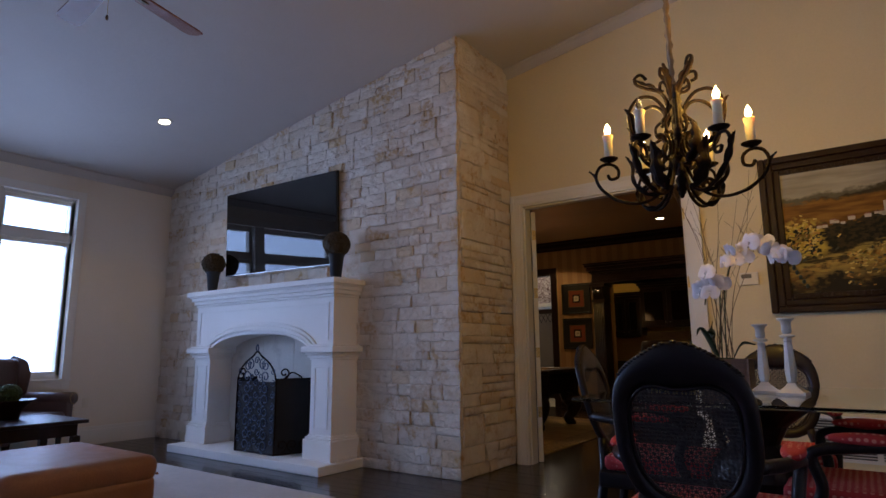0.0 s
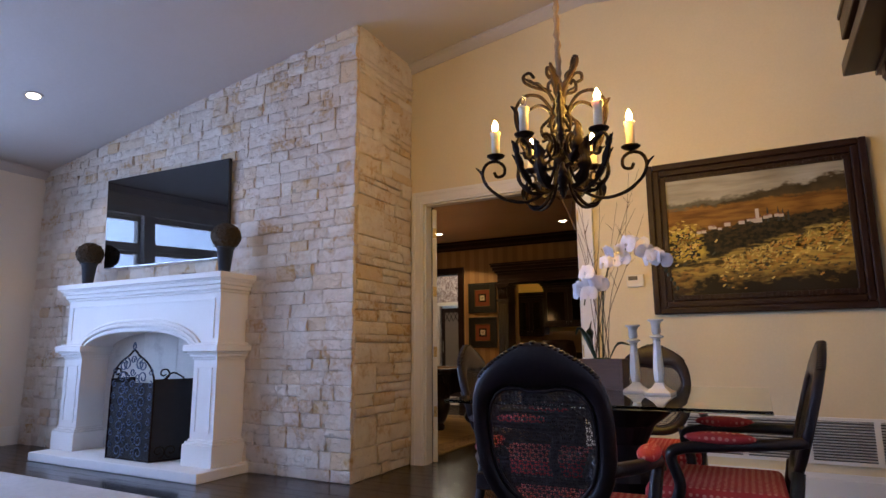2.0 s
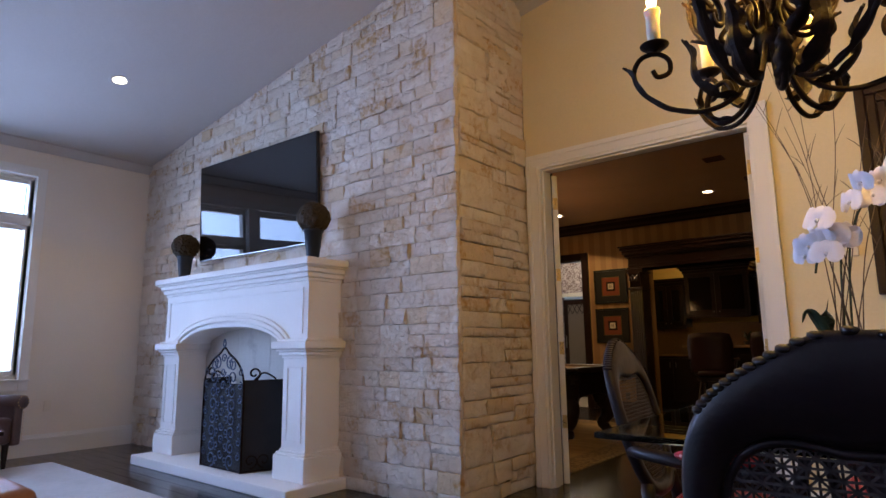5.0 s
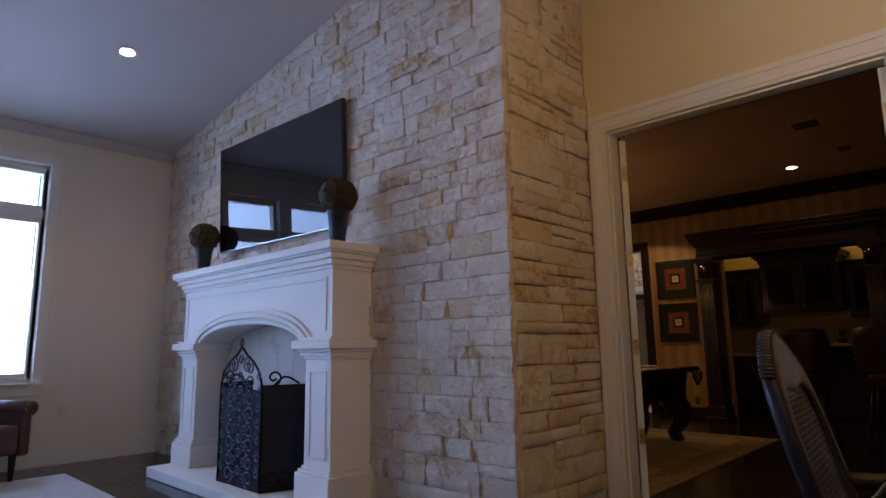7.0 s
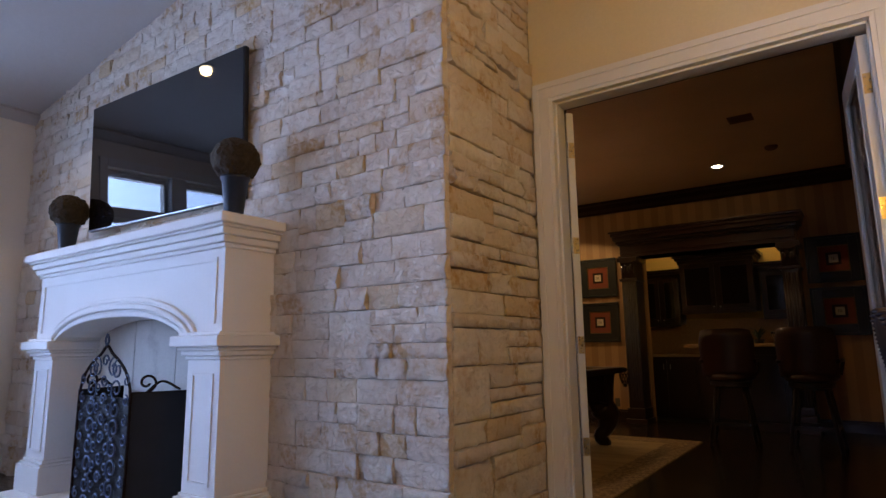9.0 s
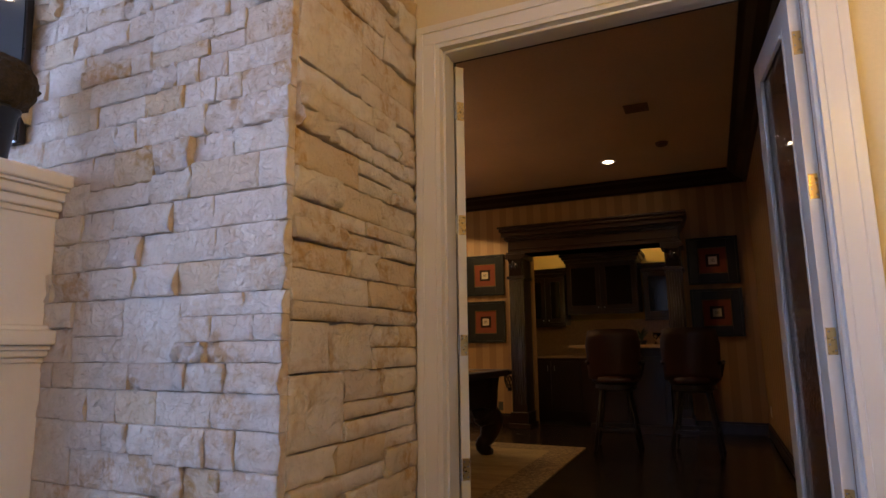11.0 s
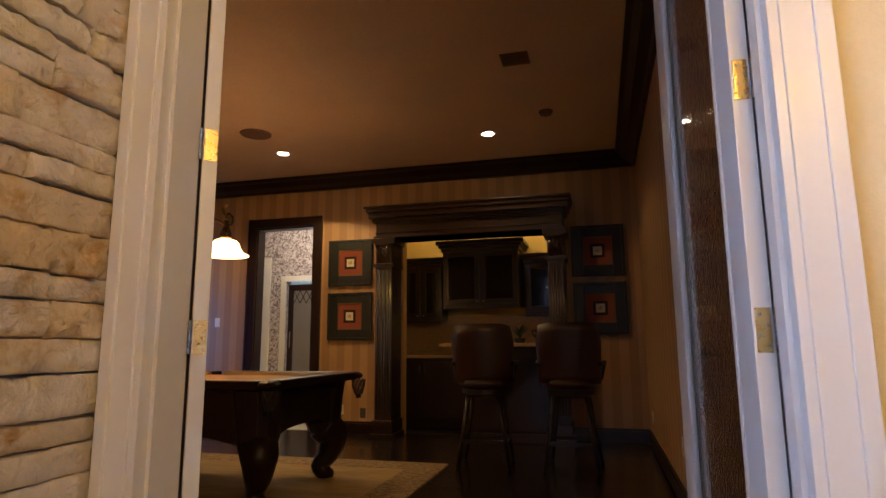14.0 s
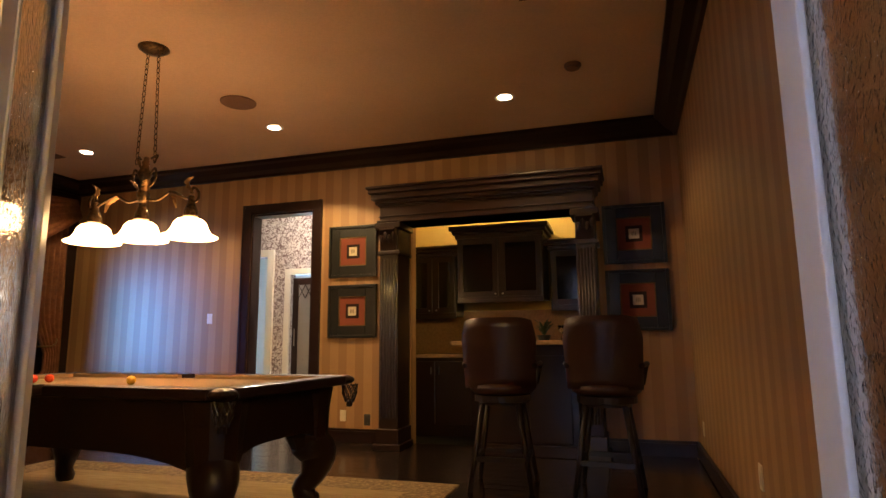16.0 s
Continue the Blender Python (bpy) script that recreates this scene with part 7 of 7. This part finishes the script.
part("panel", pleats(0.08, 0.60, 1.06, -0.119, 2.5, 6, 0.035, 0.32), DRAPE, dr, soft=True)
part("panel", pleats(0.08, -0.85, -0.35, -0.119, 2.5, 6, 0.035, 0.32), DRAPE, dr, soft=True)
for k in range(7):
    pts = [(0.12 + 0.012 * k, -0.9 + 1.98 * i / 12, 2.72 - 0.03 * k - (0.05 + 0.075 * k) * math.sin(math.pi * i / 12)) for i in range(13)]
    part("swag_fold", tube(pts, 0.045, 8), DRAPE, dr, soft=True)
part("tie_back", tube(smooth_path([(0.02, 1.06, 1.05), (0.16, 0.92, 0.92), (0.10, 0.72, 0.9)], 6), 0.012), GOLD, dr)
part("rod", tube([(0.10, -0.95, 2.62), (0.10, 1.09, 2.62)], 0.02, 10), CABWOOD, dr)
wb = boxes(((-8.1, 9.75, 0), (-8.06, 10.43, 2.98)), ((-8.1, 8.14, 0), (-8.06, 8.3, 2.75)), ((-8.1, 8.3, 2.6), (-8.06, 9.75, 2.75)), ((-8.25, 8.3, 1.5), (-8.2, 9.75, 1.56)), ((-8.25, 9.0, 0.5), (-8.2, 9.06, 2.6)), bevel=0.004)
setting("window_casing_bar", wb, CABWOOD, "dark stained window casing", "trim")
gw = setting("window_7", boxes(((-8.235, 8.3, 0.5), (-8.23, 9.75, 2.6))), WINGLASS, "clear games room window pane", "window")
gw.visible_shadow = False

# hall beyond: dark cupboard door and lever on the near door
cup = thing("hall_cupboard_door", pose(-5.66, 12.31, 0), "dark glazed cupboard door with a lattice top", "door")
part("frame", boxes(((-0.31, 0, 0), (-0.22, 0.04, 2.0)), ((0.22, 0, 0), (0.31, 0.04, 2.0)), ((-0.22, 0, 1.9), (0.22, 0.04, 2.0)), ((-0.22, 0, 0), (0.22, 0.04, 0.2)), bevel=0.004), CABWOOD, cup)
part("pane", boxes(((-0.22, 0.015, 0.2), (0.22, 0.022, 1.9))), mat("grey_frosted_glass", (0.22, 0.20, 0.19), 0.3, vary=0.1), cup)
bm = bmesh.new()
for k in range(5):
    tube([(-0.22 + 0.11 * k, 0.01, 1.70), (-0.22 + 0.11 * min(4, k + 1), 0.01, 1.9)], 0.008, 5, bm)
    tube([(-0.22 + 0.11 * k, 0.01, 1.9), (-0.22 + 0.11 * min(4, k + 1), 0.01, 1.70)], 0.008, 5, bm)
part("lattice", bm, CABWOOD, cup)
part("pull", tube([(-0.26, -0.02, 1.0), (-0.26, -0.02, 1.25)], 0.009, 8), STEEL, cup)

# ---- pieces of walls and floors ----
random.seed(21)


def stone_mesh(seed, aspect):
    """A split block, one unit wide and high and about one deep, with a broken face and chipped arrises."""
    rnd = random.Random(seed)
    nx, nz_ = (7, 6) if aspect < 1.5 else (11, 5) if aspect < 3 else (15, 4)
    rough = rnd.choice((0.14, 0.22, 0.32, 0.46))
    tilt_u, tilt_v = rnd.uniform(-0.12, 0.12), rnd.uniform(-0.12, 0.12)
    off = Vector((seed * 3.7, seed * 1.9, 0))
    bm = bmesh.new()
    g = {}
    for i in range(nx + 1):
        for j in range(nz_ + 1):
            u = 0 if i == 0 else 1 if i == nx else 0.022 / aspect * 1.6 if i == 1 else 1 - 0.022 / aspect * 1.6 if i == nx - 1 else (i - 1) / (nx - 2)
            v = 0 if j == 0 else 1 if j == nz_ else 0.045 if j == 1 else 0.955 if j == nz_ - 1 else (j - 1) / (nz_ - 2)
            q = Vector((u * aspect, v, 0))
            d = rough * (noise.noise(q * 2.1 + off) + 0.55 * noise.noise(q * 5.3 + off) + 0.3 * noise.noise(q * 11 + off)) + tilt_u * (u - 0.5) + tilt_v * (v - 0.5)
            edge = i in (0, nx) or j in (0, nz_)
            du = dv = 0.0
            if edge:
                chip = max(0.0, noise.noise(q * 3.3 + off * 2))
                d -= 0.07 + 0.45 * chip
                if i in (0, nx):
                    du = (0.010 * noise.noise(q * 4 + off) - 0.010 * chip) / aspect * (1 if i else -1)
                if j in (0, nz_):
                    dv = (0.022 * noise.noise(q * 4 + off) - 0.02 * chip) * (1 if j else -1)
            g[i, j] = bm.verts.new((u - 0.5 + du, -1 - d, v - 0.5 + dv))
    bk_ = {k: bm.verts.new((v.co.x, 0, v.co.z)) for k, v in g.items() if k[0] in (0, nx) or k[1] in (0, nz_)}
    for i in range(nx):
        for j in range(nz_):
            bm.faces.new((g[i, j], g[i + 1, j], g[i + 1, j + 1], g[i, j + 1])).smooth = True
    rim = [(i, 0) for i in range(nx)] + [(nx, j) for j in range(nz_)] + [(i, nz_) for i in range(nx, 0, -1)] + [(0, j) for j in range(nz_, 0, -1)]
    for a, b in zip(rim, rim[1:] + rim[:1]):
        bm.faces.new((g[b], g[a], bk_[a], bk_[b]))
    bmesh.ops.recalc_face_normals(bm, faces=bm.faces)
    me = bpy.data.meshes.new("stone")
    bm.to_mesh(me)
    bm.free()
    me.materials.append(STONE)
    return me


STONES = {a: [stone_mesh(k + int(a * 40), a) for k in range(10)] for a in (1.0, 2.1, 4.0)}


def pick_stone(w, h, rnd):
    r = w / h
    return rnd.choice(STONES[1.0 if r < 1.5 else 2.1 if r < 3 else 4.0])


skip = (FX0 - 0.1, FX1 + 0.1, FZ)


def lay(length, height, rnd, wide=1.0, bands=(0.12, 0.15, 0.18, 0.21, 0.24, 0.10)):
    """Random ashlar: bands cut into blocks, blocks cut into stacked stones. Gives x0, x1, z0, z1."""
    z = 0.0
    while z < height:
        band = rnd.choice(bands)
        x = 0.0
        while x < length - 0.02:
            w = min(rnd.uniform(0.17, 0.50) * wide, length - x)
            if length - x - w < 0.18:
                w = length - x
            kind = rnd.random()
            cuts = [0, band] if ((kind < 0.35 and w < 0.36 * wide) or band < 0.13) else [0, band * rnd.uniform(0.36, 0.64), band] if kind < 0.92 else [0, band * 0.30, band * rnd.uniform(0.55, 0.68), band]
            for a, b in zip(cuts, cuts[1:]):
                u = 0.0
                while u < w - 0.01:
                    s = rnd.uniform(0.12, 0.36) * wide
                    if w - u - s < 0.11:
                        s = w - u
                    yield x + u, x + u + s, z + a, z + b
                    u += s
            x += w
        z += band


def put_stone(m, sx, sz, depth, rnd, slits=(0.001, 0.002, 0.004)):
    o = new("stone", pick_stone(sx, sz, rnd))
    o.parent = stone_wall
    o.matrix_basis = m @ Matrix.Diagonal((sx - rnd.choice((0.001, 0.002, 0.004)), depth, sz - rnd.choice(slits), 1))
    return o


rnd = random.Random(5)
rest = []
for xa, xb, za, zb in lay(-2.462 - XW, 4.1, rnd):
    X0, X1 = XW + xa, XW + xb
    if X0 > skip[0] and X1 < skip[1] and zb < skip[2]:
        continue
    if za > vault(X1) + 0.02:
        continue
    m = pose((X0 + X1) / 2, YS + 0.036, (za + zb) / 2)
    d = 0.036 + rnd.choice((0.0, 0.002, 0.004, 0.007, 0.010, 0.016))
    if X0 > -3.85:
        put_stone(m, X1 - X0, zb - za, d, rnd)
    else:
        rest.append((pick_stone(X1 - X0, zb - za, rnd), m @ Matrix.Diagonal((X1 - X0 - 0.0015, d, zb - za - 0.0015, 1))))
verts, faces = [], []
for me, m in rest:
    n0 = len(verts)
    verts.extend(m @ v.co for v in me.vertices)
    faces.extend([n0 + k for k in f.vertices] for f in me.polygons)
far_me = bpy.data.meshes.new("stone_rest")
far_me.from_pydata(verts, [], faces)
far_me.shade_smooth()
far_me.set_sharp_from_angle(angle=radians(50))
far_me.materials.append(STONE_JOINED)
far_stones = new("stone_rest", far_me)
far_stones.parent = stone_wall
far_stones["kind"] = "stuff"
for xa, xb, za, zb in lay(YD - YS - 0.03, 4.25, random.Random(9), 1.5, (0.14, 0.18, 0.22, 0.26, 0.30)):
    ya, yb = YS + 0.03 + xa, YS + 0.03 + xb
    put_stone(pose(-2.502, (ya + yb) / 2, (za + zb) / 2, 0, 0, 90), yb - ya, zb - za, 0.036 + rnd.uniform(0.0, 0.030), rnd, (0.002, 0.002, 0.004, 0.008))

# planks
PLANKS = []
for ln in (1.0, 1.4, 1.8, 2.3):
    bm = boxes(((0, 0.0008, -0.015), (ln - 0.0012, 0.1292, 0.0)), bevel=0.0016)
    bmesh.ops.recalc_face_normals(bm, faces=bm.faces)
    me = bpy.data.meshes.new("plank")
    bm.to_mesh(me)
    bm.free()
    me.materials.append(PLANK)
    PLANKS.append((ln, me))


def plank_floor(parent, x0, x1, y0_, y1_, seed):
    rr = random.Random(seed)
    y = y0_
    while y < y1_:
        x = x0 - rr.uniform(0, 1.2)
        while x < x1:
            ln, me = rr.choice(PLANKS)
            a, b = max(x, x0), min(x + ln, x1)
            o = new("plank", me)
            o.parent = parent
            o.matrix_basis = pose(a, y, rr.uniform(-0.0006, 0.0003)) @ Matrix.Diagonal(((b - a) / ln, 1, 1, 1))
            x += ln
        y += 0.13


def plank_floor_rest():
    """The boards of the unseen half of the room, joined."""
    rr = random.Random(7)
    bm = bmesh.new()
    y = 1.2
    while y > YB:
        y -= 0.13
        x = XW
        while x < XR:
            b = min(x + rr.choice((1.0, 1.4, 1.8, 2.3)), XR)
            box(bm, (x, max(y, YB) + 0.0008, -0.015), (b - 0.0012, y + 0.1292, 0.0))
            x = b
    o = part("plank_rest", bm, PLANK, floor_living)
    o["kind"] = "stuff"


plank_floor(floor_living, XW, XR, 1.2, 5.09, 1)
plank_floor_rest()
plank_floor(floor_bar, -8.0, -0.7, 5.09, 10.5, 2)
